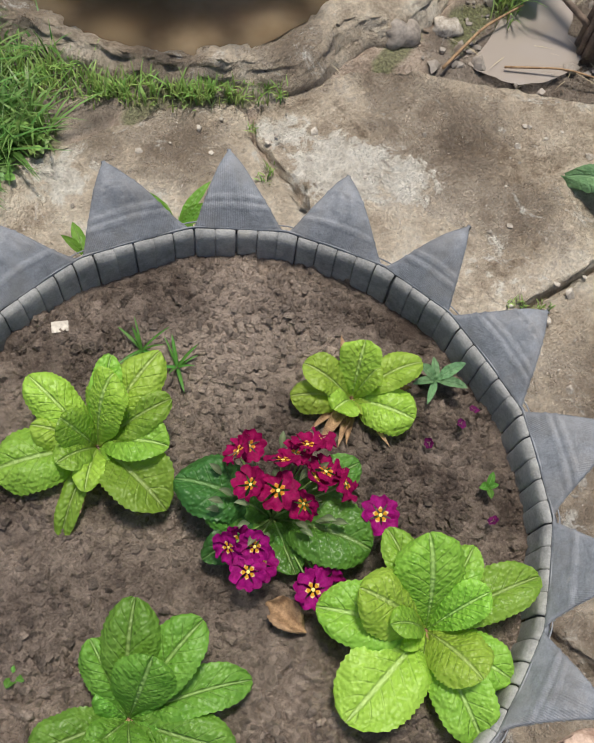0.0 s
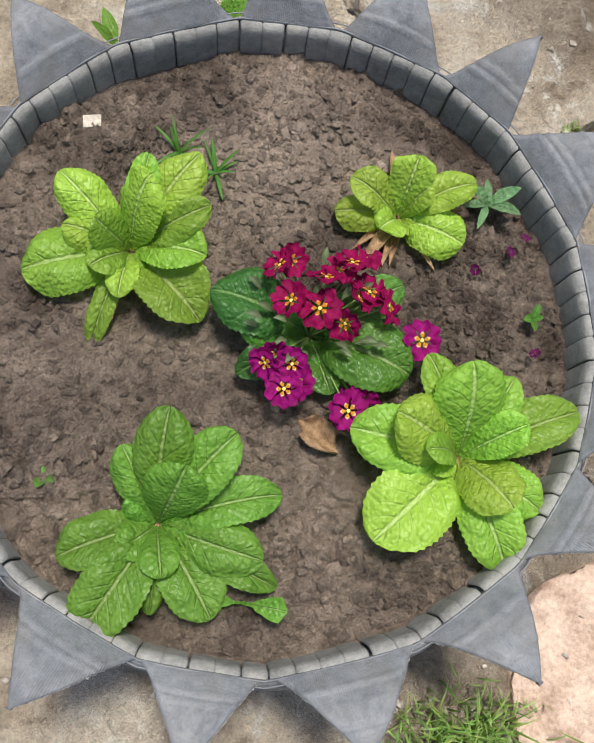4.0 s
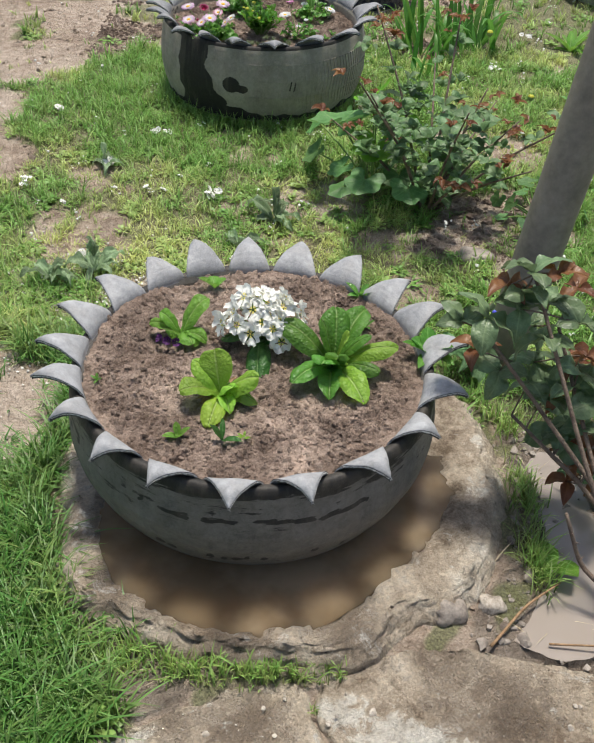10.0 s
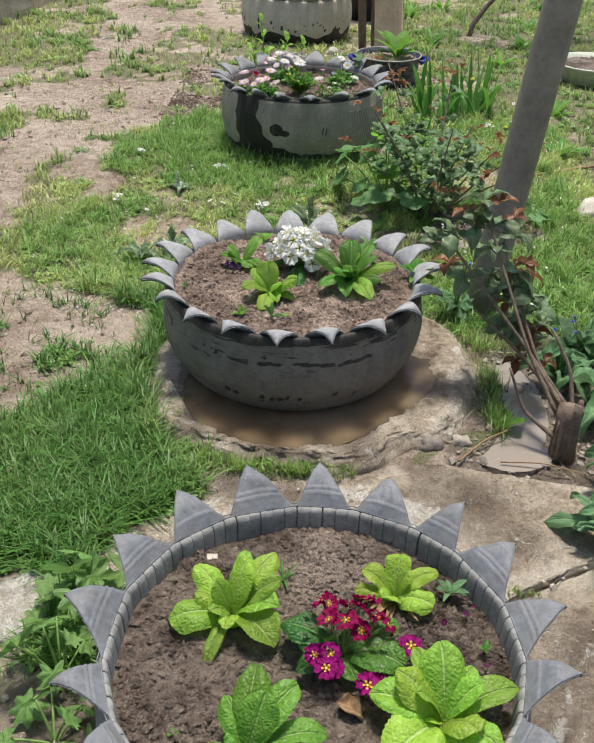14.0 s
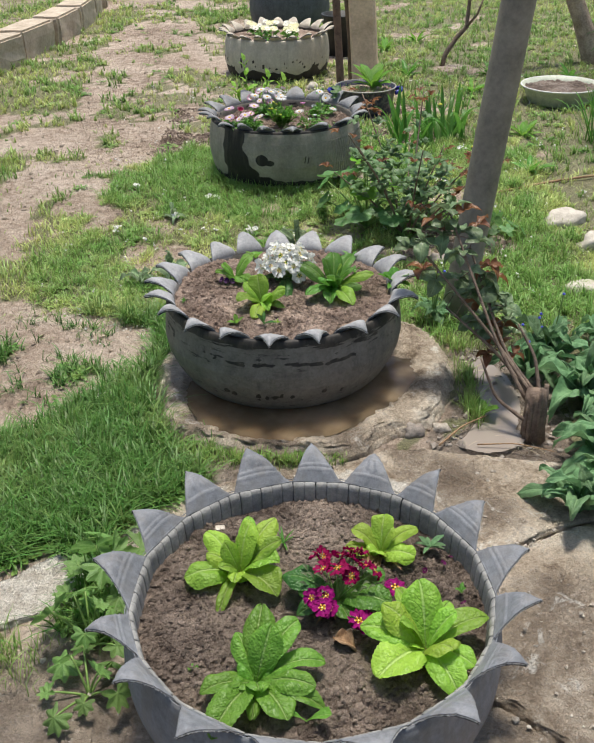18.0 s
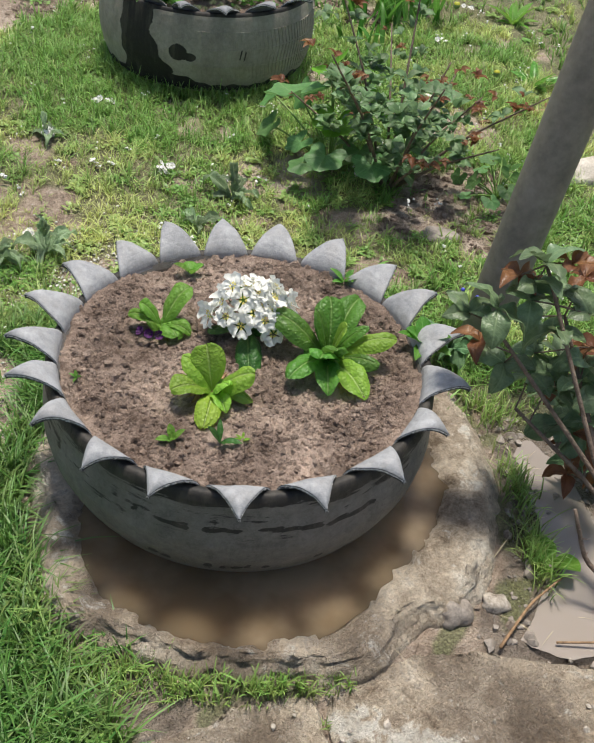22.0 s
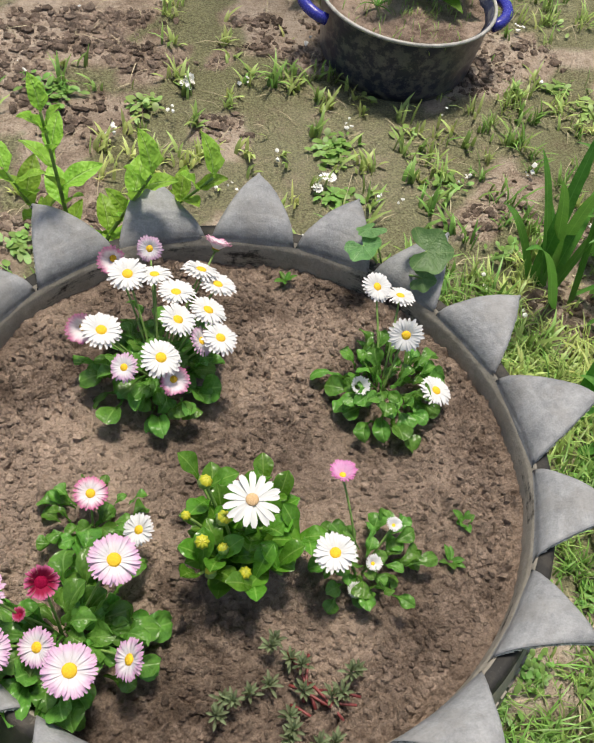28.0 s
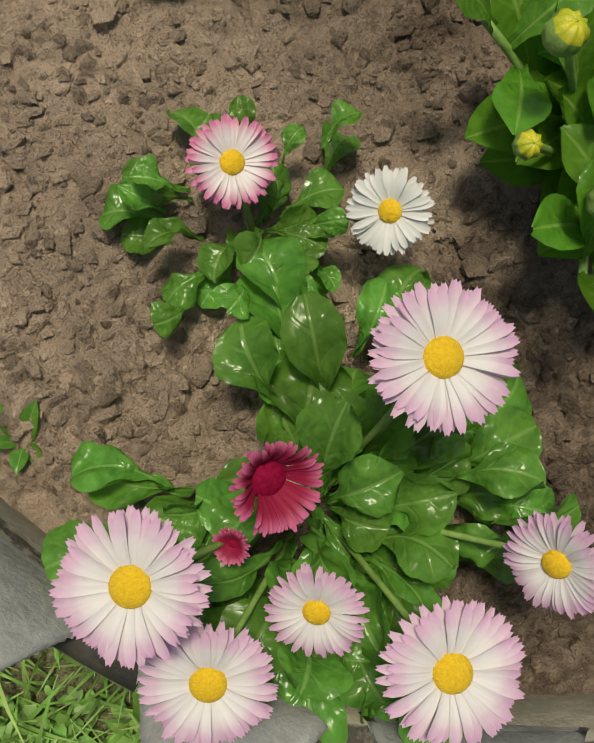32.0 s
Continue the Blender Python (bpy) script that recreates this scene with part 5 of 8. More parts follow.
M_ROSE = leaf_material("rose_leaf", (0.065, 0.135, 0.055), (0.22, 0.35, 0.155), (0.24, 0.35, 0.16), gloss=0.38, through=0.32, bumpy=0.3)
M_ROSEB = leaf_material("old_rose_leaf", (0.070, 0.125, 0.060), (0.235, 0.33, 0.165), (0.28, 0.37, 0.19), gloss=0.36, through=0.30, bumpy=0.3)
M_ROSER = leaf_material("rose_leaf_red", (0.13, 0.045, 0.025), (0.32, 0.15, 0.07), (0.32, 0.15, 0.07), gloss=0.35, bumpy=0.3)
M_COMF = leaf_material("comfrey_leaf", (0.080, 0.18, 0.075), (0.23, 0.41, 0.185), (0.28, 0.45, 0.23), gloss=0.55, through=0.22, bumpy=0.7)
M_MALL = leaf_material("hollyhock_leaf", (0.06, 0.165, 0.05), (0.19, 0.37, 0.12), (0.26, 0.41, 0.17), gloss=0.42, through=0.36, bumpy=0.3, nveins=3.0)
# lit copy of the hollyhock leaf: sun shining through, put into brighter green
M_LIT = leaf_material("hollyhock_leaf_backlit", (0.13, 0.34, 0.03), (0.24, 0.50, 0.07), (0.30, 0.54, 0.12), gloss=0.5, through=0.6, bumpy=0.3, nveins=3.0)
M_MALLY = leaf_material("mallow_leaf_fresh", (0.11, 0.24, 0.06), (0.27, 0.46, 0.13), (0.36, 0.52, 0.22), gloss=0.45, through=0.36, bumpy=0.5, nveins=3.0)
M_GREYL = leaf_material("grey_thistle_leaf", (0.17, 0.26, 0.13), (0.38, 0.50, 0.29), (0.44, 0.54, 0.36), gloss=0.5, through=0.3, bumpy=0.6)
M_STRAP = leaf_material("iris_leaf", (0.05, 0.17, 0.025), (0.15, 0.36, 0.06), (0.18, 0.40, 0.09), gloss=0.4, bumpy=0.1, nveins=0.5)
M_SEDUM = leaf_material("grey_sedum_leaf", (0.11, 0.16, 0.075), (0.31, 0.36, 0.20), (0.34, 0.38, 0.25), bumpy=0.1)
M_DEAD = simple("dead_leaf", (0.12, 0.065, 0.03), (0.42, 0.27, 0.15), 130, 0.8)
M_STEM = simple("green_stem", (0.10, 0.20, 0.04), (0.24, 0.36, 0.10), 60, 0.5)
M_BARK = simple("rose_bark", (0.09, 0.06, 0.045), (0.27, 0.20, 0.15), 40, 0.8, bump_scale=150, bump_s=0.7, bump_d=0.006)

OUTLINES = {
    "primrose": ([0, .07, .16, .30, .5, .7, .86, .95, 1], [.10, .13, .34, .76, .98, 1, .86, .58, .16]),
    "spoon": ([0, .34, .48, .64, .80, .93, 1], [.10, .15, .45, .92, 1, .85, .5]),
    "paddle": ([0, .15, .35, .55, .72, .86, .95, 1], [.16, .24, .5, .85, 1, .85, .45, .04]),
    "oval": ([0, .08, .3, .55, .8, .93, 1], [.05, .35, .9, 1, .7, .33, .03]),
    "lance": ([0, .1, .3, .5, .75, .92, 1], [.1, .3, .85, 1, .7, .3, .03]),
    "strap": ([0, .2, .5, .8, .95, 1], [.8, 1, .95, .7, .3, .04]),
    "lobed": ([0, .08, .2, .27, .36, .43, .54, .62, .72, .8, .9, 1], [.12, .35, .85, .62, 1, .72, .98, .66, .82, .5, .45, .03]),
    "arrow": ([0, .3, .42, .5, .6, .7, .85, .95, 1], [.12, .14, .6, .35, .8, .6, 1, .6, .05]),
}


def leaf_mesh(name, D, zt, W, outline, arch=0.35, cup=0.25, quilt=0.0, nu=14, nv=9, wave=0.0, seed=0.0, sag=0.0):
    """A leaf that springs from the origin along +x to (D, 0, zt)."""
    ss, ws = OUTLINES[outline]
    L = math.hypot(D, zt)
    cx_, cz_ = 0.42 * D, 0.42 * zt + arch * L
    vs, lu, lv = [], [], []
    for i in range(nu):
        s = i / (nu - 1)
        x = 2 * (1 - s) * s * cx_ + s * s * D
        z = 2 * (1 - s) * s * cz_ + s * s * zt - sag * s ** 4 * L
        w = W / 2 * sum(float(np.interp(s + o, ss, ws)) for o in (-0.07, -0.035, 0, 0.035, 0.07)) / 5 * (1 if i < nu - 1 else 0.45)
        for j in range(nv):
            q = 2 * j / (nv - 1) - 1
            wob = wave * W * noise.noise((s * 4 + seed, q * 1.5, seed * 3.1)) * abs(q)
            zz = z + cup * w * q * q + wob + (w * (0.50 * abs(q) ** 0.8 - 0.42 * abs(q) ** 3.2) * min(1, 3 * s) if quilt else 0.0)
            if quilt:
                zz += quilt * W * (abs(math.sin(8 * math.pi * (s - 0.25 * abs(q)))) ** 0.7 * 0.6 + 0.7 * noise.noise((s * 16 + seed, q * 6, seed))) * (1 - abs(q) ** 3) * min(1, s * 2.5) * min(1, 0.3 + 2.5 * abs(q))
            ruff = 1 + (0.05 * (i % 2) if quilt else 0.03 * math.sin(67 * s + seed * 5)) * (abs(q) > 0.99) + 0.05 * noise.noise((s * 7, q, seed))
            vs.append((x - 0.15 * w * cup * abs(q), w * q * ruff, zz))
            lu.append(s)
            lv.append(q)
    me = mesh_from(name, vs, grid_faces(nu, nv, flip=True))
    set_attr(me, "lu", lu)
    set_attr(me, "lv", lv)
    return me


def stem_between(parent, a, b, r=0.0011, material=None, name="stem", bend=0.15):
    a, b = Vector(a), Vector(b)
    mid = (a + b) / 2 + Vector(((b - a).x * -bend, (b - a).y * -bend, bend * 0.5 * (b - a).length))
    pts = [a * (1 - t) ** 2 + mid * 2 * t * (1 - t) + b * t * t for t in np.linspace(0, 1, 7)]
    v, f = tube([tuple(q) for q in pts], [r * 1.25, r * 1.15, r * 1.1, r, r, r * 0.95, r * 0.95], 6)
    return part(name, mesh_from(name, v, f), material or M_STEM, parent)


def rosette(root, z0, leaves, material, seed, outline="primrose", quilt=0.055, other=None):
    r = random.Random(seed)
    for k, (az, d, dz, w) in enumerate(leaves):
        big = max(d, 0.02)
        me = leaf_mesh("leaf", big, dz, w * 1.10, outline, arch=0.24 if dz > 0.02 else 0.32, cup=r.uniform(-0.6, 0.35), quilt=quilt, nu=37, nv=15, wave=0.20, seed=seed + k, sag=r.uniform(0.04, 0.16))
        part("leaf", me, material if r.random() < 0.75 else other or M_PRIM2, root, m=pose(0, 0, 0.002, r.uniform(-9, 9), 0, az))


def dead_leaves(root, n, R, seed):
    r = random.Random(seed)
    for _ in range(n):
        d = r.uniform(0.4, 1.0) * R
        me = leaf_mesh("withered_leaf", d, r.uniform(-0.002, 0.01), d * r.uniform(0.12, 0.3), "lance", arch=0.08, cup=1.2, nu=8, nv=5, wave=0.5, seed=r.random() * 9)
        part("withered_leaf", me, M_DEAD, root, "withered brown leaf", pose(0, 0, 0.004, 0, 0, r.uniform(0, 360)))


def primrose(data, label, material, seed, dead=13, quilt=0.055, other=None):
    x, y, z, leaves = data
    root = thing("primrose", label, "plant", pose(x, y, z), "primroses in the tyre planters")
    reach = sum(l[1] for l in leaves) / len(leaves)
    young = [(137.5 * k + 20 * seed, reach * (0.38 + 0.07 * (k % 3)), reach * (0.25 + 0.12 * (k % 2)), reach * 0.34) for k in range(6)]
    rosette(root, z, list(leaves) + young, material, seed, quilt=quilt, other=other)
    dead_leaves(root, dead, 0.055 + 0.0012 * max(0, dead - 8), seed)
    return root


PRIM_A = (-0.160, 0.052, 0.178, [(136.0, 0.081, 0.067, 0.039), (80.0, 0.065, 0.087, 0.026), (48.0, 0.094, 0.072, 0.044), (24.0, 0.078, 0.057, 0.035), (48.0, 0.047, 0.097, 0.046), (170.0, 0.058, 0.047, 0.035), (-164.0, 0.098, 0.027, 0.057), (-141.0, 0.043, 0.047, 0.031), (147.0, 0.024, 0.077, 0.035), (-14.0, 0.072, 0.047, 0.042), (-45.0, 0.095, 0.022, 0.057), (-97.0, 0.054, 0.037, 0.026), (-110.0, 0.097, -0.003, 0.022)])
PRIM_B = (0.091, 0.100, 0.178, [(151.0, 0.055, 0.052, 0.033), (71.0, 0.037, 0.072, 0.037), (16.0, 0.072, 0.047, 0.033), (-25.0, 0.066, 0.027, 0.046), (-139.0, 0.03, 0.027, 0.035), (-176.0, 0.064, 0.027, 0.033), (31.0, 0.026, 0.062, 0.024)])
PRIM_C = (0.145, -0.130, 0.178, [(98.0, 0.07, 0.097, 0.059), (119.0, 0.09, 0.062, 0.035), (159.0, 0.074, 0.082, 0.053), (168.0, 0.105, 0.047, 0.053), (-168.0, 0.044, 0.082, 0.026), (-136.0, 0.113, 0.032, 0.066), (-56.0, 0.06, 0.057, 0.05), (-67.0, 0.108, 0.017, 0.048), (-32.0, 0.084, 0.027, 0.042), (20.0, 0.111, 0.037, 0.042), (21.0, 0.053, 0.067, 0.033), (58.0, 0.081, 0.047, 0.033), (32.0, 0.106, 0.027, 0.026)])
PRIM_D = (-0.122, -0.197, 0.178, [(78.0, 0.089, 0.087, 0.046), (120.0, 0.068, 0.057, 0.034), (45.0, 0.097, 0.072, 0.044), (72.0, 0.047, 0.092, 0.048), (13.0, 0.11, 0.037, 0.037), (-16.0, 0.096, 0.042, 0.042), (-26.0, 0.117, 0.012, 0.029), (-59.0, 0.093, 0.022, 0.048), (-122.0, 0.115, 0.017, 0.05), (-158.0, 0.087, 0.027, 0.042), (-81.0, 0.047, 0.047, 0.031), (-93.0, 0.076, 0.022, 0.02)])
PRIM_P = (0.007, -0.023, 0.178, [(164.0, 0.096, 0.047, 0.055), (-24.0, 0.096, 0.047, 0.059), (-150.0, 0.077, 0.022, 0.031), (29.0, 0.095, 0.037, 0.037), (-174.0, 0.064, 0.037, 0.033), (-135.0, 0.052, 0.022, 0.026), (-69.0, 0.06, 0.022, 0.031)])
PRIM_P_FL = [(-0.026, 0.022, 0.25), (-0.015, -0.008, 0.245), (0.014, 0.01, 0.26), (0.009, -0.017, 0.255), (0.037, 0.026, 0.255), (0.032, -0.027, 0.245), (0.043, -0.005, 0.255), (0.072, -0.007, 0.24), (-0.035, -0.061, 0.23), (-0.012, -0.062, 0.235), (-0.018, -0.083, 0.23), (0.104, -0.033, 0.225), (0.04, -0.097, 0.215)]
PRIM_E = (-0.233, 1.158, 0.252, [(37.0, 0.059, 0.068, 0.041), (178.0, 0.054, 0.033, 0.032), (162.0, 0.036, 0.053, 0.032), (-63.0, 0.051, 0.023, 0.036), (-30.0, 0.056, 0.018, 0.026), (-149.0, 0.031, 0.028, 0.029)])
PRIM_F = (-0.152, 0.994, 0.252, [(96.0, 0.03, 0.085, 0.047), (158.0, 0.053, 0.062, 0.037), (-156.0, 0.070, 0.040, 0.042), (-3.0, 0.062, 0.058, 0.044), (-53.0, 0.038, 0.055, 0.029), (-102.0, 0.080, 0.010, 0.035), (-20.0, 0.064, 0.013, 0.026), (-72.0, 0.056, 0.018, 0.026)])
PRIM_G_WIDE = (0.036, 1.074, 0.252, [(98.0, 0.071, 0.083, 0.055), (150.0, 0.125, 0.058, 0.052), (53.0, 0.121, 0.058, 0.052), (0.0, 0.128, 0.043, 0.044), (-30.0, 0.104, 0.023, 0.032), (-64.0, 0.13, 0.003, 0.049), (-96.0, 0.11, 0.003, 0.041), (-137.0, 0.118, 0.018, 0.044), (-98.0, 0.069, 0.063, 0.041), (-6.0, 0.027, 0.073, 0.041), (143.0, 0.043, 0.083, 0.032), (-111.0, 0.082, 0.048, 0.049), (4.0, 0.073, 0.058, 0.029)])
PRIM_G = (*PRIM_G_WIDE[:3], [(a, 0.84 * d, dz + 0.018, 0.9 * w) for a, d, dz, w in PRIM_G_WIDE[3]])
PRIM_W = (-0.088, 1.150, 0.252, [(-93.0, 0.115, 0.003, 0.038), (-27.0, 0.056, 0.038, 0.035), (-153.0, 0.077, 0.033, 0.026), (97.0, 0.043, 0.093, 0.026)])
DAISY_A_FL = [(-0.224, 3.013, 0.36), (-0.197, 3.012, 0.36), (-0.177, 2.983, 0.365), (-0.149, 3.018, 0.36), (-0.133, 3.002, 0.355), (-0.146, 2.963, 0.36), (-0.177, 2.947, 0.365), (-0.195, 2.909, 0.354), (-0.251, 2.948, 0.35), (-0.269, 2.965, 0.335), (-0.23, 2.913, 0.335), (-0.183, 2.901, 0.33), (-0.136, 2.931, 0.355), (-0.154, 2.936, 0.345), (-0.13, 3.058, 0.35), (-0.2, 3.059, 0.35), (-0.238, 3.05, 0.345)]
DAISY_B_FL = [(0.038, 3.001, 0.35), (0.063, 2.992, 0.345), (0.062, 2.946, 0.335), (0.008, 2.906, 0.3), (0.093, 2.898, 0.3)]
OST_BUDS = [(-0.17, 2.775, 0.36), (-0.175, 2.726, 0.345), (-0.157, 2.72, 0.34), (-0.139, 2.704, 0.325), (-0.168, 2.706, 0.325), (-0.157, 2.739, 0.36), (-0.187, 2.754, 0.34)]
DAISY_D_FL = [(-0.038, 2.772, 0.35), (0.012, 2.739, 0.31), (-0.012, 2.707, 0.3), (-0.028, 2.691, 0.28)]


def primula_material(name, dark, light, star, throat, reach):
    """Velvety petals with a star-shaped eye round the throat."""
    m, nt, p = nodes_of(name)
    c = obj_coord(nt)
    a, b = noise_node(nt, c, 110, 5, 0.6), noise_node(nt, c, 700, 3, 0.6)
    u, v = attr(nt, "lu").outputs["Fac"], attr(nt, "lv").outputs["Fac"]
    col = ramp(nt, mathn(nt, 'ADD', mathn(nt, 'MULTIPLY', a, 0.7), mathn(nt, 'MULTIPLY', b, 0.3)), [(0.36, dark), (0.64, light)])
    rim = mathn(nt, 'ADD', u, mathn(nt, 'MULTIPLY', mathn(nt, 'ABSOLUTE', v), 0.13))
    col = mix(nt, mathn(nt, 'SUBTRACT', 1.0, steps(nt, rim, reach, reach + 0.05)), col, star)
    col = mix(nt, mathn(nt, 'SUBTRACT', 1.0, steps(nt, u, 0.17, 0.22)), col, throat)
    nt.links.new(col, p.inputs["Base Color"])
    p.inputs["Roughness"].default_value = 0.65
    p.inputs["Specular IOR Level"].default_value = 0.15
    bump(nt, p, a, 0.5, 0.002)
    tr = N(nt, "ShaderNodeBsdfTranslucent")
    nt.links.new(col, tr.inputs["Color"])
    ms = N(nt, "ShaderNodeMixShader", Fac=0.28)
    nt.links.new(p.outputs[0], ms.inputs[1])
    nt.links.new(tr.outputs[0], ms.inputs[2])
    nt.links.new(ms.outputs[0], nt.nodes["Material Output"].inputs["Surface"])
    return m


M_PETAL_P = primula_material("magenta_petal", (0.15, 0.001, 0.035), (0.34, 0.003, 0.09), (0.80, 0.46, 0.09), (0.55, 0.20, 0.02), 0.25)
M_PETAL_V = primula_material("violet_petal", (0.17, 0.002, 0.080), (0.36, 0.006, 0.19), (0.84, 0.62, 0.26), (0.60, 0.28, 0.02), 0.27)
M_PETAL_W = primula_material("white_primrose_petal", (0.82, 0.82, 0.76), (0.92, 0.92, 0.88), (0.91, 0.90, 0.72), (0.86, 0.76, 0.25), 0.12)
M_PURPLE = simple("purple_bud", (0.03, 0.004, 0.05), (0.10, 0.012, 0.13), 200, 0.7, bump_d=0.0004)
M_YELLOW = simple("yellow_eye", (0.72, 0.50, 0.06), (0.88, 0.74, 0.25), 200, 0.6, bump_d=0.0004)
M_CREAM = simple("cream_petal", (0.76, 0.75, 0.60), (0.89, 0.88, 0.78), 50, 0.55, bump_d=0.0004)


def heart_petals(R, n=5, inner=0.12, cup=0.25, wave=0.30, turn=0.0):
    """Heart-shaped petals joined round a throat, facing +z."""
    vs, fs, lu, lv = [], [], [], []
    nu, nv = 9, 9
    for k in range(n):
        a0 = 2 * math.pi * k / n
        b = len(vs)
        for i in range(nu):
            s = i / (nu - 1)
            for j in range(nv):
                q = 2 * j / (nv - 1) - 1
                half = (0.22 + 0.42 * s ** 0.75) * 2 * math.pi / n * (1.0 if s < 0.8 else 1 - 0.26 * ((s - 0.8) / 0.2) ** 2)
                notch = 1 - 0.20 * max(0.0, 1 - 2.2 * abs(q)) * max(0.0, s - 0.6) / 0.4
                rr = R * (inner + (1 - inner) * s) * notch * (1 - 0.14 * q * q * s)
                a = a0 + half * q
                vs.append((rr * math.cos(a), rr * math.sin(a), R * cup * (s ** 1.5) * 0.4 + wave * R * s * noise.noise((k * 3.1 + turn, s * 2, q * 1.8)) + 0.10 * R * s * q))
                lu.append(s)
                lv.append(q)
        fs += grid_faces(nu, nv, base=b)
    me = mesh_from("petals", vs, fs)
    set_attr(me, "lu", lu)
    set_attr(me, "lv", lv)
    return me


def dome(name, R, H, n=16, rings=5):
    vs, fs = [], []
    for i in range(rings):
        a = (i / (rings - 1)) * math.pi / 2
        for k in range(n):
            w = 2 * math.pi * k / n
            vs.append((R * math.cos(a) * math.cos(w), R * math.cos(a) * math.sin(w), H * math.sin(a)))
    return mesh_from(name, vs, grid_faces(rings, n, wrap=True))


def facing(x, y, z, tilt, az, spin=0.0):
    return Matrix.Translation((x, y, z)) @ pose(0, 0, 0, 0, 0, az) @ pose(0, 0, 0, 0, tilt, 0) @ pose(0, 0, 0, 0, 0, spin)


def primula_flowers(root, spots, material_of, R, eye_r, seed, round_=False):
    r = random.Random(seed)
    ox, oy, oz = root.matrix_basis.translation
    me = {}
    mx, my = sum(q[0] for q in spots) / len(spots), sum(q[1] for q in spots) / len(spots)
    for k, (x, y, z) in enumerate(spots):
        mat_, form = material_of(k), k % 4
        if (mat_, form) not in me:
            me[mat_, form] = heart_petals(R, cup=(0.25, 0.6, 0.1, -0.2)[form], wave=0.34, turn=form * 2.7)
        az = math.degrees(math.atan2(y - my, x - mx)) + r.uniform(-25, 25)
        tilt = min(80, 12 + 950 * math.hypot(x - mx, y - my)) + r.uniform(-10, 10) if round_ else r.uniform(10, 60)
        if not round_ and r.random() < 0.45:
            az = -90 + r.uniform(-50, 50)
        size = r.uniform(0.82, 1.1)
        fl = part("flower", me[mat_, form], mat_, root, m=facing(x - ox, y - oy, z - oz, tilt, az, r.uniform(0, 72)) @ Matrix.Diagonal((size, size, size, 1)))
        if not round_ or k % 5 == 3:
            part("eye", EYE_MESH, M_YELLOW, fl, "yellow centre", Matrix.Translation((0, 0, -0.0002)) @ Matrix.Diagonal((eye_r, eye_r, eye_r * 0.6, 1)))
        stem_between(root, (0, 0, 0.005), (x - ox, y - oy, z - oz - 0.004), 0.001)


EYE_MESH = dome("eye", 1.0, 0.35)

# the first tyre: four lime-green primroses round a magenta one in flower
primrose(PRIM_A, "bushy lime-green primrose without flowers in damp soil", M_PRIM, 1, dead=20, other=M_PRIMY)
primrose(PRIM_B, "small lime-green primrose with crinkled leaves near the tyre's rim", M_PRIMY, 2, dead=18, other=M_PRIM)
primrose(PRIM_C, "large lime-green primrose with broad crinkled leaves", M_PRIM, 3, other=M_PRIMY)
primrose(PRIM_D, "toothed bright green primrose with a few fallen blossoms", M_PRIM2, 4, quilt=0.07)
_p = primrose(PRIM_P, "flowering magenta primrose with dark green leaves", M_PRIMG, 5, other=M_PRIMD)
primula_flowers(_p, PRIM_P_FL + [(x + 0.011, y + 0.009, z - 0.012) for x, y, z in PRIM_P_FL[::2]], lambda k: M_PETAL_V if (k if k < len(PRIM_P_FL) else 2 * (k - len(PRIM_P_FL))) >= 8 else M_PETAL_P, 0.0202, 0.0018, 6)
_r = random.Random(8)
for k in range(22):          # pale spent calyxes between the blossoms
    a, d = _r.uniform(0, 360), _r.uniform(0.02, 0.06)
    me = leaf_mesh("calyx", 0.014, 0.012, 0.007, "lance", nu=7, nv=5, cup=1.0)
    part("calyx", me, M_SEDUM, _p, "pale spent calyx", pose(d * math.cos(radians(a)), d * math.sin(radians(a)), 0.045 + _r.uniform(-0.01, 0.015), 0, 0, a))

# the second tyre
_p = primrose(PRIM_E, "small green primrose with a purple bud in pinkish soil", M_PRIM2, 11, dead=7)
for k in range(3):
    part("bud", heart_petals(0.0085, cup=2.2, turn=k), M_PURPLE, _p, "dark purple bud", facing(-0.030 + 0.012 * k, -0.030 - 0.004 * k, 0.016, 50, 200 + 50 * k))
primrose(PRIM_F, "pale lime-green primrose with brown withered leaves", M_PRIM, 12, dead=18, other=M_PRIMY)
primrose(PRIM_G, "large dark green primrose with upright leaves", M_PRIMG, 13, dead=5, other=M_PRIM)
_p = primrose(PRIM_W, "white primrose in full bloom with yellow eyes", M_PRIMD, 14, dead=3)
_heads = []
for k in range(32):                                     # a close dome of blossoms
    a, q = radians(137.5 * k), math.sqrt((k + 0.4) / 32)
    _heads.append((-0.090 + 0.070 * q * math.cos(a) + 0.010 * math.sin(3 * a), 1.142 + 0.056 * q * math.sin(a), 0.358 - 0.060 * q ** 2.2 + 0.006 * math.sin(5.0 * k)))
primula_flowers(_p, _heads, lambda k: M_PETAL_W, 0.0235, 0.0018, 15, True)

# fallen dead leaf and scraps on the first bed
me = leaf_mesh("dead_leaf", 0.046, 0.004, 0.028, "oval", arch=0.2, cup=0.5, nu=20, nv=11, wave=1.0, quilt=0.12, seed=3)
me.materials.append(M_DEAD)
tagged(new("dead_leaf", me), "dry curled brown leaf lying on the soil", "leaf").matrix_basis = pose(0.0, -0.10, 0.180, 4, 0, -40)


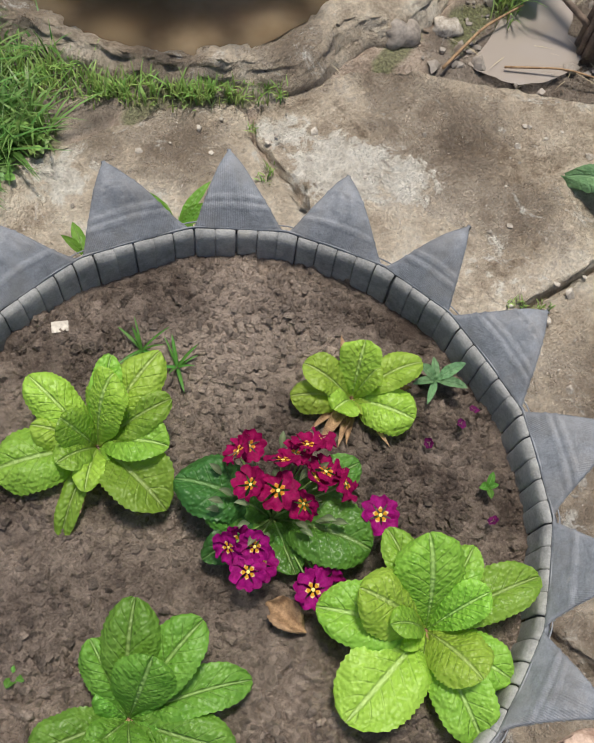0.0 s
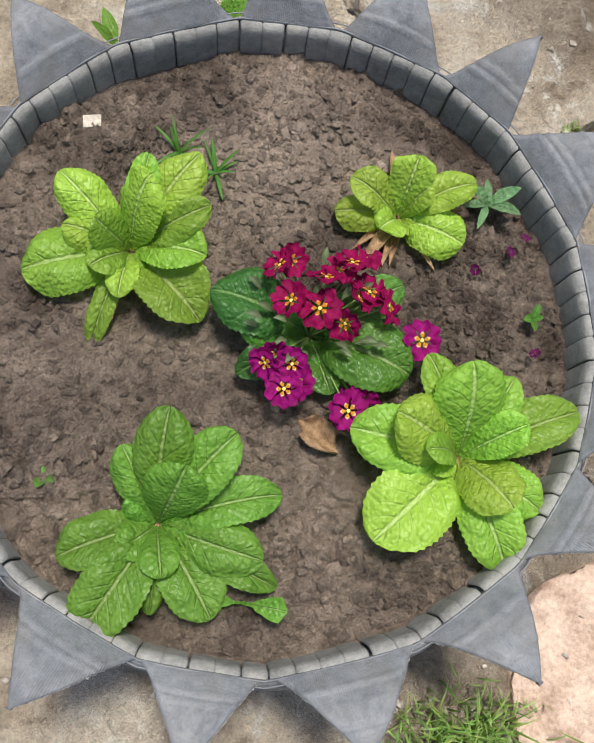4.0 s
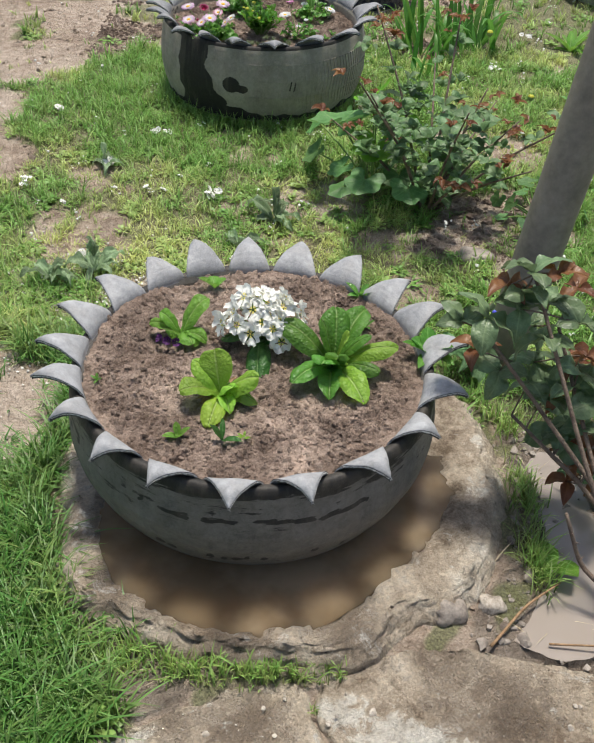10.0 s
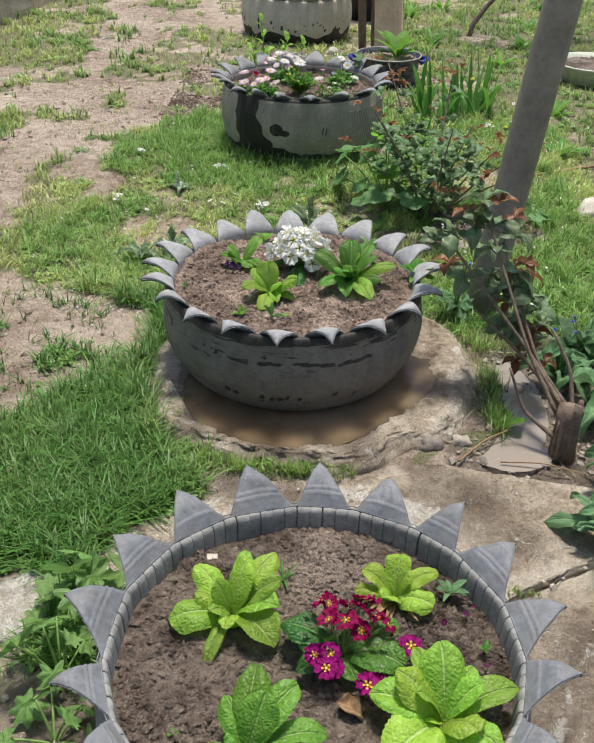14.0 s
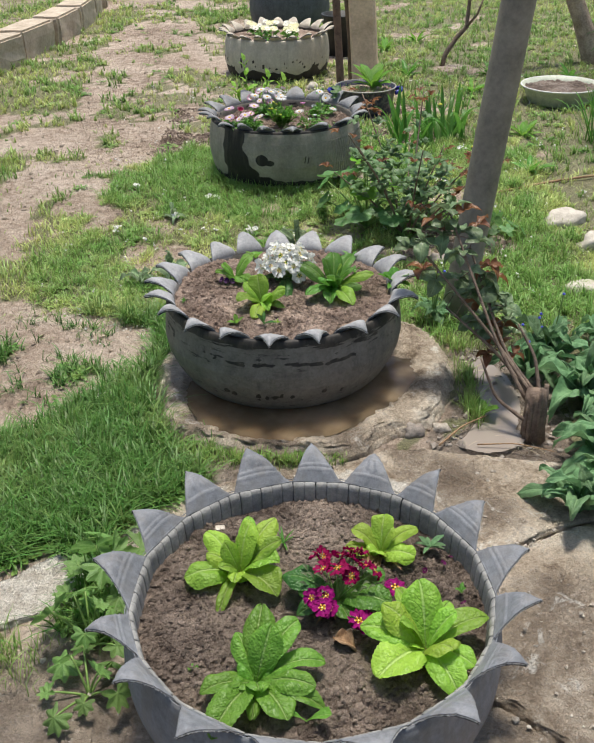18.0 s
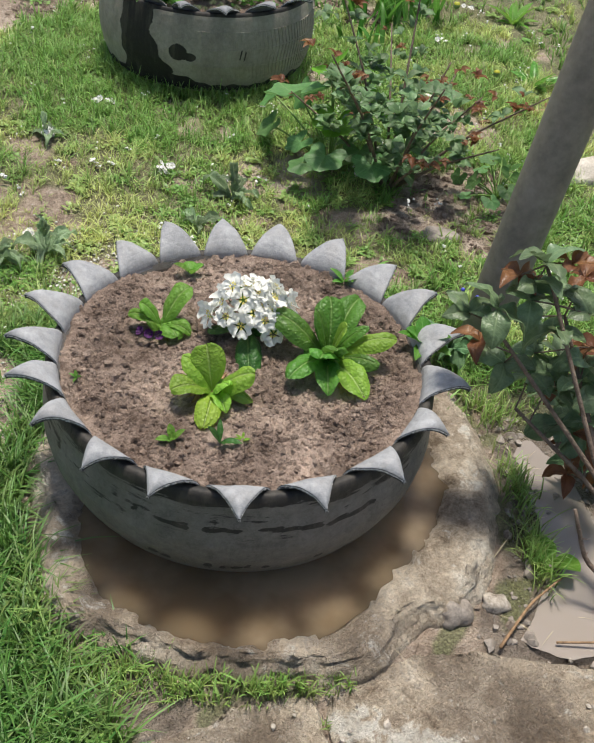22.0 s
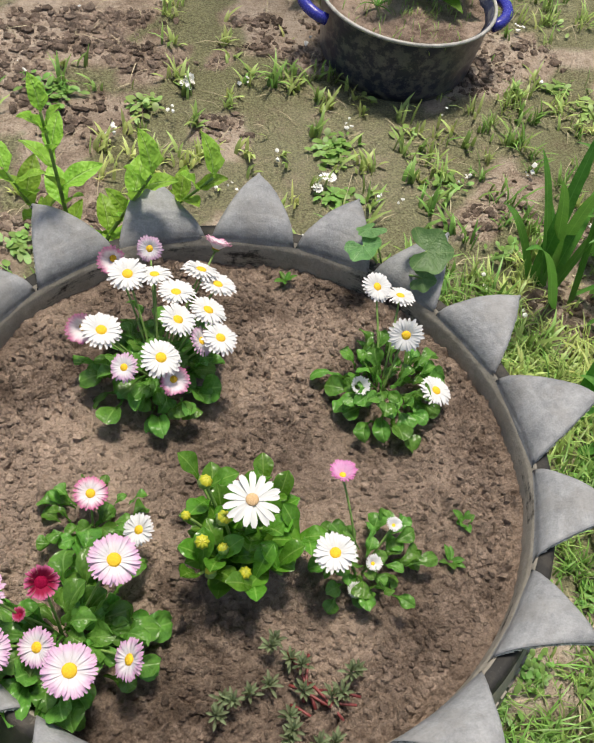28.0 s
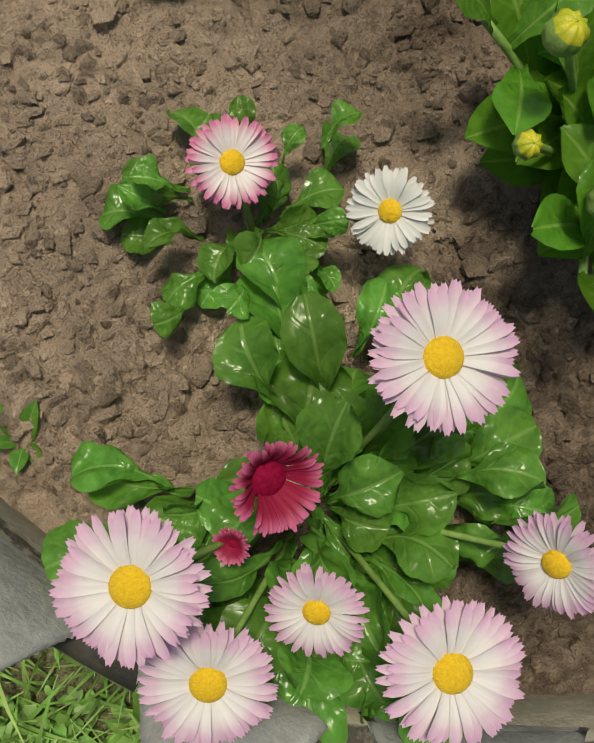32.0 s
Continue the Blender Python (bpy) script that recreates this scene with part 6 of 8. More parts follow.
def seedling(x, y, z, n, size, label, material, seed, outline="lance", width=0.22, name="seedling"):
    r = random.Random(seed)
    root = thing(name, label, "plant", pose(x, y, z), "weeds and seedlings")
    for k in range(n):
        d, up = size * r.uniform(0.5, 1.0), size * r.uniform(0.1, 0.8)
        me = leaf_mesh("leaf", d, up, size * width * r.uniform(0.7, 1.3), outline, arch=0.2, cup=0.4, nu=9, nv=5, seed=seed + k)
        part("leaf", me, material, root, m=pose(0, 0, 0, 0, 0, 360 * k / n + r.uniform(-30, 30)))
    return root


for k, (x, y, n, s, o, w, mt) in enumerate([(-0.121, 0.158, 9, 0.035, "strap", 0.10, M_STRAP), (-0.085, 0.138, 8, 0.035, "strap", 0.10, M_STRAP), (0.181, 0.122, 8, 0.035, "oval", 0.3, M_COMF), (0.222, 0.006, 5, 0.016, "oval", 0.5, M_BELL), (-0.224, -0.159, 3, 0.018, "oval", 0.4, M_BELL)]):
    seedling(x, y, 0.176, n, s, "small green weed sprouting from damp soil", mt, 40 + k, o, w)
seedling(-0.045, -0.262, 0.178, 2, 0.055, "pale toothed dandelion leaf at the bed's edge", M_PRIM2, 47, "arrow", 0.5)
for k, (x, y, n, s, o, w, mt) in enumerate([(-0.182, 1.319, 4, 0.035, "oval", 0.6, M_PRIM2), (0.096, 1.302, 7, 0.035, "oval", 0.35, M_BELL), (-0.144, 0.89, 4, 0.035, "lance", 0.3, M_PRIMD), (0.208, 1.123, 10, 0.055, "oval", 0.45, M_BELL), (-0.213, 0.894, 4, 0.028, "oval", 0.4, M_PRIM2), (-0.111, 0.894, 5, 0.016, "oval", 0.3, M_PRIM), (-0.36, 1.03, 4, 0.014, "oval", 0.4, M_BELL), (0.10, 1.20, 6, 0.03, "lance", 0.3, M_BELL)]):
    seedling(x, y, 0.252, n, s, "small weed seedling in the pinkish soil", mt, 60 + k, o, w)

# ---------- the third tyre: daisies ----------
def petal_material(name, white, pink, start):
    m, nt, p = nodes_of(name)
    u = attr(nt, "lu").outputs["Fac"]
    n = noise_node(nt, obj_coord(nt), 150, 4)
    k = steps(nt, mathn(nt, 'ADD', u, mathn(nt, 'MULTIPLY', mathn(nt, 'SUBTRACT', n, 0.5), 0.5)), start, 1.15)
    col = mix(nt, k, white, pink)
    nt.links.new(col, p.inputs["Base Color"])
    p.inputs["Roughness"].default_value = 0.6
    bump(nt, p, n, 0.2, 0.0004)
    tr = N(nt, "ShaderNodeBsdfTranslucent")
    nt.links.new(col, tr.inputs["Color"])
    ms = N(nt, "ShaderNodeMixShader", Fac=0.25)
    nt.links.new(p.outputs[0], ms.inputs[1])
    nt.links.new(tr.outputs[0], ms.inputs[2])
    nt.links.new(ms.outputs[0], nt.nodes["Material Output"].inputs["Surface"])
    return m


M_WHITE = petal_material("white_daisy_petal", (0.73, 0.73, 0.73), (0.73, 0.70, 0.72), 0.7)
M_PINKT = petal_material("pink_tipped_petal", (0.74, 0.71, 0.74), (0.62, 0.33, 0.55), 0.36)
M_PINK = petal_material("pink_daisy_petal", (0.76, 0.46, 0.68), (0.62, 0.16, 0.44), 0.25)
M_PINKS = petal_material("rose_tipped_petal", (0.80, 0.74, 0.77), (0.62, 0.13, 0.33), 0.35)
M_RED = petal_material("crimson_daisy_petal", (0.33, 0.010, 0.060), (0.66, 0.17, 0.36), 0.45)
M_REDC = simple("crimson_centre", (0.13, 0.001, 0.015), (0.30, 0.004, 0.05), 500, 0.8, bump_scale=900, bump_d=0.001, spec=0.1)
M_DISC = simple("daisy_disc", (0.72, 0.38, 0.01), (0.88, 0.60, 0.03), 900, 0.7, bump_scale=1400, bump_s=0.9, bump_d=0.001)
M_DISC2 = simple("tan_disc", (0.50, 0.30, 0.13), (0.74, 0.52, 0.30), 900, 0.7, bump_scale=1400, bump_s=0.9, bump_d=0.001)
M_BUD = simple("yellow_green_bud", (0.24, 0.33, 0.018), (0.58, 0.50, 0.035), 220, 0.5, bump_scale=500, bump_d=0.001)


def petal_mesh(L, W, lift, droop, notch=True):
    nu, nv = 7, 4
    vs, lu, lv = [], [], []
    for i in range(nu):
        s = i / (nu - 1)
        w = W / 2 * float(np.interp(s, [0, .25, .7, .92, 1], [.45, .7, 1, .85, .35]))
        for j in range(nv):
            q = 2 * j / (nv - 1) - 1
            x = L * s * (1 - (0.05 * (1 - abs(q)) if notch and i == nu - 1 else 0))
            vs.append((x, w * q, lift * L * math.sin(s * math.pi * 0.5) - droop * L * s ** 3 - 0.25 * w * (1 - q * q)))
            lu.append(s)
            lv.append(q)
    me = mesh_from("petal", vs, grid_faces(nu, nv, flip=True))
    set_attr(me, "lu", lu)
    set_attr(me, "lv", lv)
    return me


def joined_petals(n, layers, R, W, r0, lift, droop, seed):
    """All ray petals of a flower head in one mesh."""
    r = random.Random(seed)
    V, F, lu, lv = [], [], [], []
    for lay in range(layers):
        for k in range(n):
            L = (R - r0) * (1 - 0.12 * lay) * r.uniform(0.88, 1.06)
            me = petal_mesh(L, W * r.uniform(0.85, 1.15), lift + 0.18 * lay + r.uniform(-0.06, 0.06), droop + r.uniform(-0.05, 0.08))
            m = pose(0, 0, 0.0006 * lay, 0, 0, 360 * (k + 0.5 * lay + r.uniform(-0.2, 0.2)) / n) @ Matrix.Translation((r0, 0, 0))
            b = len(V)
            V += [tuple(m @ v.co) for v in me.vertices]
            F += [tuple(b + i for i in p_.vertices) for p_ in me.polygons]
            lu += [d.value for d in me.attributes["lu"].data]
            lv += [d.value for d in me.attributes["lv"].data]
            bpy.data.meshes.remove(me)
    me = mesh_from("petals", V, F)
    set_attr(me, "lu", lu)
    set_attr(me, "lv", lv)
    return me


DISC = dome("disc", 1.0, 0.55, 20, 6)
HEADS = {}


def daisy_head(root, x, y, z, R, material, tilt, az, seed, kind="open", foot=(0, 0, 0), disc=None, pieces=False, disc_r=0.27, stem_r=0.0012, n=24, layers=2, wide=0.19):
    """A flower head at a place in the plant's own space, on its stem."""
    r = random.Random(seed)
    ob = None
    lift, droop = {"open": (0.10, 0.10), "flat": (0.02, 0.14), "cup": (0.75, 0.0), "tuft": (0.95, 0.05), "deep": (1.5, 0.15), "shut": (1.8, -0.2)}[kind]
    m = facing(x, y, z, tilt, az, r.uniform(0, 90))
    if pieces:
        ob = part("flower", DISC if disc is None else dome("disc", 1.0, 0.55, 20, 6), disc or M_DISC, root, m=m @ Matrix.Diagonal((R * disc_r, R * disc_r, R * disc_r, 1)))
        ob["label"] = "yellow daisy with separate ray petals"
        inv = Matrix.Diagonal((1 / (R * disc_r),) * 3 + (1,))
        shared = [petal_mesh(R * (1 - disc_r * 0.8) * q, R * wide, lift + u, droop + d) for q, u, d in ((1.0, 0.0, 0.0), (0.93, 0.05, 0.05), (0.98, 0.12, -0.03), (0.86, 0.2, 0.02))]
        for me in shared:
            me.materials.append(material)
        for lay in range(layers):
            for k in range(n):
                pm = pose(0, 0, R * (-0.03 + 0.02 * lay), r.uniform(-14, 14), r.uniform(-5, 5), 360 * (k + 0.5 * lay + r.uniform(-0.25, 0.25)) / n) @ Matrix.Translation((R * disc_r * 0.75, 0, 0))
                part("petal", shared[r.randrange(2) + 2 * lay if lay < 2 else 3], None, ob, m=inv @ pm)
    else:
        key = (round(R, 3), material.name, kind, seed % 3, n)
        if key not in HEADS:
            HEADS[key] = joined_petals(n, layers, R, R * 0.19, R * disc_r * 0.75, lift, droop, seed % 3)
        ob = part("flower", HEADS[key], material, root, m=m)
        if kind != "shut":
            part("disc", DISC, disc or M_DISC, ob, "yellow centre", Matrix.Diagonal((R * disc_r, R * disc_r, R * disc_r, 1))) if disc is None else part("disc", dome("disc", 1.0, 0.55, 20, 6), disc, ob, "tan centre", Matrix.Diagonal((R * disc_r, R * disc_r, R * disc_r, 1)))
    part("calyx", CALYX, M_STEM, ob, m=Matrix.Diagonal(((R * 0.3,) * 3 if not pieces else (1.15,) * 3) + (1,)))
    stem_between(root, foot, (x - 0.2 * R * math.cos(radians(az)) * math.sin(radians(tilt)), y - 0.2 * R * math.sin(radians(az)) * math.sin(radians(tilt)), z - R * 0.16), stem_r)
    return ob


_v = []
for _h, _w in ((0.0, 1.0), (-0.25, 0.95), (-0.5, 0.6), (-0.6, 0.2)):
    _v += [(_w * math.cos(2 * math.pi * k / 10), _w * math.sin(2 * math.pi * k / 10), _h - 0.12) for k in range(10)]
CALYX = mesh_from("calyx", _v, grid_faces(4, 10, wrap=True, flip=True))

SPOON = [leaf_mesh("leaf", 0.044, 0.010 + 0.006 * (k % 5), 0.021 + 0.002 * (k % 3), "spoon", arch=0.36 - 0.04 * (k % 6), cup=(0.6, 0.3, -0.4, 0.5, 0.1, 0.8, -0.3, 0.5)[k], nu=18, nv=9, wave=0.65, seed=k * 2.3, sag=0.10 + 0.07 * (k % 4)) for k in range(8)]
for _m in SPOON:
    _m.materials.append(M_BELL)


def daisy_leaves(root, n, R, seed, spread=0.6, meshes=SPOON, length=0.044, gap=(0, 0)):
    r = random.Random(seed)
    for k in range(n):
        ring = (k % 3) / 2
        a = 137.5 * k + r.uniform(-15, 15)
        if gap[0] < a % 360 < gap[1]:
            continue
        off = spread * R * r.uniform(0, 0.5)
        s = R / length * r.uniform(0.62, 0.95) * (1 - 0.15 * ring)
        m = pose(off * math.cos(radians(a)), off * math.sin(radians(a)), 0.003 + 0.016 * ring + 0.014 * r.random(), r.uniform(-42, 42), -20 * ring + r.uniform(-20, 18), a + r.uniform(-25, 25)) @ Matrix.Diagonal((s * r.uniform(0.75, 1.0), s * r.uniform(0.9, 1.3), s * r.uniform(0.6, 1.0), 1))
        part("leaf", meshes[r.randrange(len(meshes))], None, root, m=m)


def daisy_plant(x, y, label, R, nleaf, seed, gap=(0, 0)):
    root = thing("daisy", label, "plant", pose(x, y, 0.262), "daisies in the tyre planter")
    daisy_leaves(root, int(nleaf * 1.7), R * 0.70, seed, 2.1, gap=gap)
    return root


def heads(root, spots, R, seed, mats, kinds, tilt=(5, 30)):
    ox, oy, oz = root.matrix_basis.translation
    r = random.Random(seed)
    for k, (x, y, z) in enumerate(spots):
        az = math.degrees(math.atan2(y - oy, x - ox)) if r.random() < 0.5 else -90 + r.uniform(-40, 40)
        daisy_head(root, x - ox, y - oy, z - oz, R * r.uniform(0.92, 1.06), mats[k % len(mats)], r.uniform(*tilt), az, seed + k, kinds[k % len(kinds)], foot=((x - ox) * 0.15, (y - oy) * 0.15, 0.004))


_d = daisy_plant(-0.194, 2.95, "white daisy clump in full bloom with a few pink heads", 0.072, 46, 101)
heads(_d, DAISY_A_FL[:9] + DAISY_A_FL[12:13], 0.0205, 110, [M_WHITE], ["open", "flat"])
heads(_d, DAISY_A_FL[9:12] + DAISY_A_FL[13:], 0.016, 130, [M_PINKS, M_PINKT], ["cup", "open"], (20, 60))
_d = daisy_plant(0.041, 2.915, "white daisy plant with tall nodding heads", 0.062, 38, 102)
heads(_d, DAISY_B_FL[:3] + DAISY_B_FL[4:], 0.019, 150, [M_WHITE], ["open", "flat"], (15, 55))
heads(_d, DAISY_B_FL[3:4], 0.010, 155, [M_WHITE], ["shut"])
_d = daisy_plant(-0.015, 2.715, "small daisy plant with one white head and pink bud", 0.055, 24, 103)
heads(_d, [(-0.054, 2.702, 0.338)], 0.0205, 160, [M_WHITE], ["open"], (8, 15))
heads(_d, DAISY_D_FL[:1], 0.0125, 165, [M_PINK], ["cup"], (0, 10))
heads(_d, DAISY_D_FL[1:], 0.008, 168, [M_WHITE], ["cup"], (0, 30))

# the near clump that the camera ends on
_d = daisy_plant(-0.262, 2.772, "small pink and white daisy plant beside a larger one", 0.050, 20, 104)
daisy_head(_d, -0.263 + 0.262, 2.789 - 2.772, 0.311 - 0.262, 0.0165, M_PINKS, 20, -80, 170, "open", (0, 0, 0), pieces=True, n=26, wide=0.16)
daisy_head(_d, -0.221 + 0.262, 2.751 - 2.772, 0.308 - 0.262, 0.0160, M_WHITE, 30, 205, 171, "open", (0, 0, 0), pieces=True, n=26, wide=0.17)
_d = daisy_plant(-0.287, 2.672, "lush pink-tipped daisy clump at the tyre's rim", 0.078, 70, 105, gap=(88, 138))
for k, (x, y, z, R, mt, tl, az, kd) in enumerate([(-0.242, 2.696, 0.365, 0.0225, M_PINKT, 10, -60, "open"), (-0.346, 2.678, 0.360, 0.0225, M_PINKT, 12, 200, "open"), (-0.342, 2.641, 0.333, 0.0215, M_PINKT, 18, 240, "open"), (-0.277, 2.615, 0.348, 0.0225, M_PINKT, 10, -90, "open"), (-0.304, 2.644, 0.325, 0.0170, M_PINKT, 32, 215, "open"), (-0.232, 2.625, 0.333, 0.0180, M_PINKT, 48, 185, "open")]):
    daisy_head(_d, x + 0.287, y - 2.672, z - 0.262, R, mt, tl, az, 180 + k, kd, (0.2 * (x + 0.287), 0.2 * (y - 2.672), 0.005), pieces=True, n=36, wide=0.15)
daisy_head(_d, -0.300 + 0.287, 2.688 - 2.672, 0.350 - 0.262, 0.0150, M_RED, 30, -70, 190, "tuft", (0, 0, 0.005), disc=M_REDC, pieces=True, n=19, layers=4, disc_r=0.40, wide=0.12)
daisy_head(_d, -0.318 + 0.287, 2.674 - 2.672, 0.320 - 0.262, 0.0065, M_RED, 20, 200, 191, "cup", (0, 0, 0.005), disc=M_REDC)

# white marguerite with buds
OVALS = [leaf_mesh("leaf", 0.046, 0.012 + 0.008 * k, 0.0190, "paddle", arch=0.25, cup=0.40, nu=14, nv=7, wave=0.3, seed=k) for k in range(4)]
for _m in OVALS:
    _m.materials.append(M_OST)
_d = thing("marguerite", "glossy green marguerite with one white flower and yellow buds", "plant", pose(-0.129, 2.743, 0.262))
_r = random.Random(9)
for k in range(14):
    a, d = 137.5 * k + _r.uniform(-15, 15), _r.uniform(0.01, 0.065)
    tip = (d * math.cos(radians(a)), d * math.sin(radians(a)), 0.035 + _r.uniform(0, 0.03))
    stem_between(_d, (0.2 * tip[0], 0.2 * tip[1], 0), tip, 0.0018)
    for q in range(7):
        h = 0.25 + 0.115 * q
        part("leaf", OVALS[_r.randrange(4)], None, _d, m=pose(tip[0] * h, tip[1] * h, tip[2] * h, 0, -25 * h, 137.5 * q + 40 * k) @ Matrix.Diagonal((0.72 + 0.42 * (1 - h), 1.0 + 0.3 * (1 - h), 0.8, 1)))
daisy_head(_d, -0.129 + 0.129, 2.729 - 2.743, 0.392 - 0.262, 0.0255, M_WHITE, 12, -90, 200, "flat", (0, 0, 0.02), disc=M_DISC2, pieces=True, disc_r=0.22, stem_r=0.0016, n=17, layers=1, wide=0.25)
def bud_mesh():
    vs, n = [], 24
    for r_, z_ in ((0.3, -0.9), (0.8, -0.6), (1.0, 0.0), (0.92, 0.5), (0.7, 0.9), (0.35, 1.1), (0.05, 1.05)):
        vs += [(r_ * (1 + 0.10 * math.cos(8 * 2 * math.pi * k / n)) * math.cos(2 * math.pi * k / n), r_ * (1 + 0.10 * math.cos(8 * 2 * math.pi * k / n)) * math.sin(2 * math.pi * k / n), z_ + 0.06 * math.cos(8 * 2 * math.pi * k / n)) for k in range(n)]
    me = mesh_from("bud", vs, grid_faces(7, n, wrap=True, flip=False))
    me.materials.append(M_BUD)
    me.materials.append(M_STEM)
    for p_ in me.polygons:
        p_.material_index = 1 if p_.center.z < 0.35 else 0
    return me


BUD = bud_mesh()
for k, (x, y, z) in enumerate(OST_BUDS):
    part("bud", BUD, None, _d, "yellow-green bud", Matrix.Translation((x + 0.135, y - 2.752, z - 0.262)) @ pose(0, 0, 0, 22 * math.sin(2.0 * k), 20 * math.cos(3.0 * k), 40 * k) @ Matrix.Diagonal(((0.0064, 0.0066, 0.0050, 0.0058, 0.0052, 0.0066, 0.0046)[k],) * 3 + (1,)))
    stem_between(_d, (0.3 * (x + 0.135), 0.3 * (y - 2.752), 0.01), (x + 0.135, y - 2.752, z - 0.262), 0.0016)

# sedum mat with red stems
_d = thing("sedum", "low grey-green sedum with red stems", "plant", pose(-0.100, 2.605, 0.262))
_r = random.Random(12)
SEDUM_LEAF = [leaf_mesh("leaf", 0.0095 + 0.002 * k, 0.006 - 0.002 * k, 0.0032, "paddle", nu=8, nv=5, cup=0.7, arch=0.2, seed=k) for k in range(3)]
for _m in SEDUM_LEAF:
    _m.materials.append(M_SEDUM)
M_REDSTEM = simple("red_stem", (0.10, 0.014, 0.016), (0.24, 0.055, 0.05), 100, 0.5)
for k in range(19):
    a, d = 137.5 * k + 30 * math.sin(3.0 * k), 0.060 * math.sqrt((k + 0.6) / 19)
    x, y, h = 1.15 * d * math.cos(radians(a)), 0.85 * d * math.sin(radians(a)), _r.uniform(0.006, 0.018)
    for q in range(15):
        part("leaf", SEDUM_LEAF[q % 3], None, _d, m=pose(x, y, h + 0.0004 * q, 0, _r.uniform(-30, 10) - 2.5 * q, 137.5 * q + 20 * k))
for k in range(8):
    a, ox, far_ = radians(_r.uniform(-70, 120)), _r.uniform(0.0, 0.03), _r.uniform(0.025, 0.042)
    stem_between(_d, (ox, _r.uniform(-0.014, 0.010), 0.007), (ox + far_ * math.cos(a), far_ * math.sin(a), 0.012), 0.0014, M_REDSTEM, bend=0.25)
for k, (x, y) in enumerate([(0.10, 2.76), (0.075, 2.72), (-0.375, 2.74), (-0.04, 3.09), (-0.40, 2.86)]):
    seedling(x, y, 0.262, 6, 0.018, "tiny green weed in the daisy bed", M_BELL, 80 + k, "oval", 0.4)


# ---------- the far tyres ----------
_a = list(np.arange(0, 360, 18.0))
tyre_planter("tyre_planter", "cream-painted tyre with a dark bare foot and pansies in it", -0.20, 4.94, 0.04, 0.25, 0.225, _a, (M_RUB4, M_RUB4, M_TREAD), bare=bare4, soil_mat=M_SOIL2, tip_r=0.375, notch_r=0.32, wall_r=0.335, segs=160, soil_n=60, bed="pale soil in the cream tyre")
tyre_planter("tyre_planter", "dark grey tyre at the far end of the row", -0.14, 7.0, 0.03, 0.25, 0.22, _a, (M_RUB5, M_RUB5, M_TREAD), bare=bare1, soil_mat=M_SOIL2, tip_r=0.375, notch_r=0.32, wall_r=0.335, segs=120, soil_n=50, bed="soil in the dark far tyre")


# ---------- posts ----------
M_POLE = simple("grey_pole_paint", (0.16, 0.142, 0.118), (0.30, 0.268, 0.225), 9, 0.55, bump_scale=60, bump_d=0.002)
M_WOOD = simple("weathered_post_wood", (0.54, 0.38, 0.24), (0.86, 0.66, 0.46), 9, 0.8, bump_scale=70, bump_s=0.6, bump_d=0.004)
M_WOODD = simple("dark_split_wood", (0.10, 0.065, 0.04), (0.24, 0.16, 0.10), 20, 0.85, bump_scale=90, bump_d=0.006)
M_RUST = simple("rusty_pipe", (0.10, 0.058, 0.04), (0.24, 0.145, 0.10), 30, 0.75, bump_scale=120)


def pole(name, label, category, x, y, z0, lean, height, r, material, sides=20, collar=False):
    root = thing(name, label, category, pose(x, y, z0))
    pts = [(lean[0] * h, lean[1] * h, h) for h in np.linspace(-0.05, height, 12)]
    v, f = tube(pts, r, sides)
    part("shaft", mesh_from("shaft", v, f), material, root)
    if collar:
        for h in (0.55, 1.35):
            pts = [(lean[0] * q, lean[1] * q, q) for q in (h, h + 0.004, h + 0.008)]
            v, f = tube(pts, [r, r * 1.05, r], sides)
            part("weld_seam", mesh_from("weld_seam", v, f), material, root)
    return root


pole("metal_pole", "leaning grey painted steel pole set in the ground", "pole", 0.436, 1.440, 0.0, (0.12, 0.03), 2.4, 0.047, M_POLE, 28)
pole("rusty_pipe", "thin rusty brown pipe standing beside the wooden post", "pipe", 0.185, 4.23, 0.02, (-0.06, 0.02), 2.2, 0.022, M_RUST, 14)

root = thing("wooden_post", "thick pale weathered timber post with a dark split edge", "post", pose(0.345, 4.50, 0.02, 0, 3.5, -8))
root.matrix_basis = pose(0.345, 4.50, 0.03, 0, -4.0, -8)
bm = bmesh.new()
_n = 16
for i in range(_n):
    h = -0.05 + 2.25 * i / (_n - 1)
    for x, y in ((-0.075, -0.055), (-0.06, -0.065), (0.06, -0.065), (0.075, -0.05), (0.075, 0.06), (-0.075, 0.06)):
        j = 0.004 * noise.noise((x * 30, y * 30, h * 3))
        bm.verts.new((x + j, y + j, h))
bm.verts.ensure_lookup_table()
for i in range(_n - 1):
    for k in range(6):
        bm.faces.new([bm.verts[i * 6 + k], bm.verts[i * 6 + (k + 1) % 6], bm.verts[(i + 1) * 6 + (k + 1) % 6], bm.verts[(i + 1) * 6 + k]])
bm.faces.new([bm.verts[(_n - 1) * 6 + k] for k in range(6)])
part("timber", bm, M_WOOD, root)
v, f = tube([(-0.082, -0.03 + 0.006 * math.sin(h * 9), h) for h in np.linspace(-0.05, 2.15, 14)], [0.016 + 0.005 * math.sin(k * 2.1) for k in range(14)], 8)
part("split_edge", mesh_from("split_edge", v, f), M_WOODD, root, "dark split bark edge")


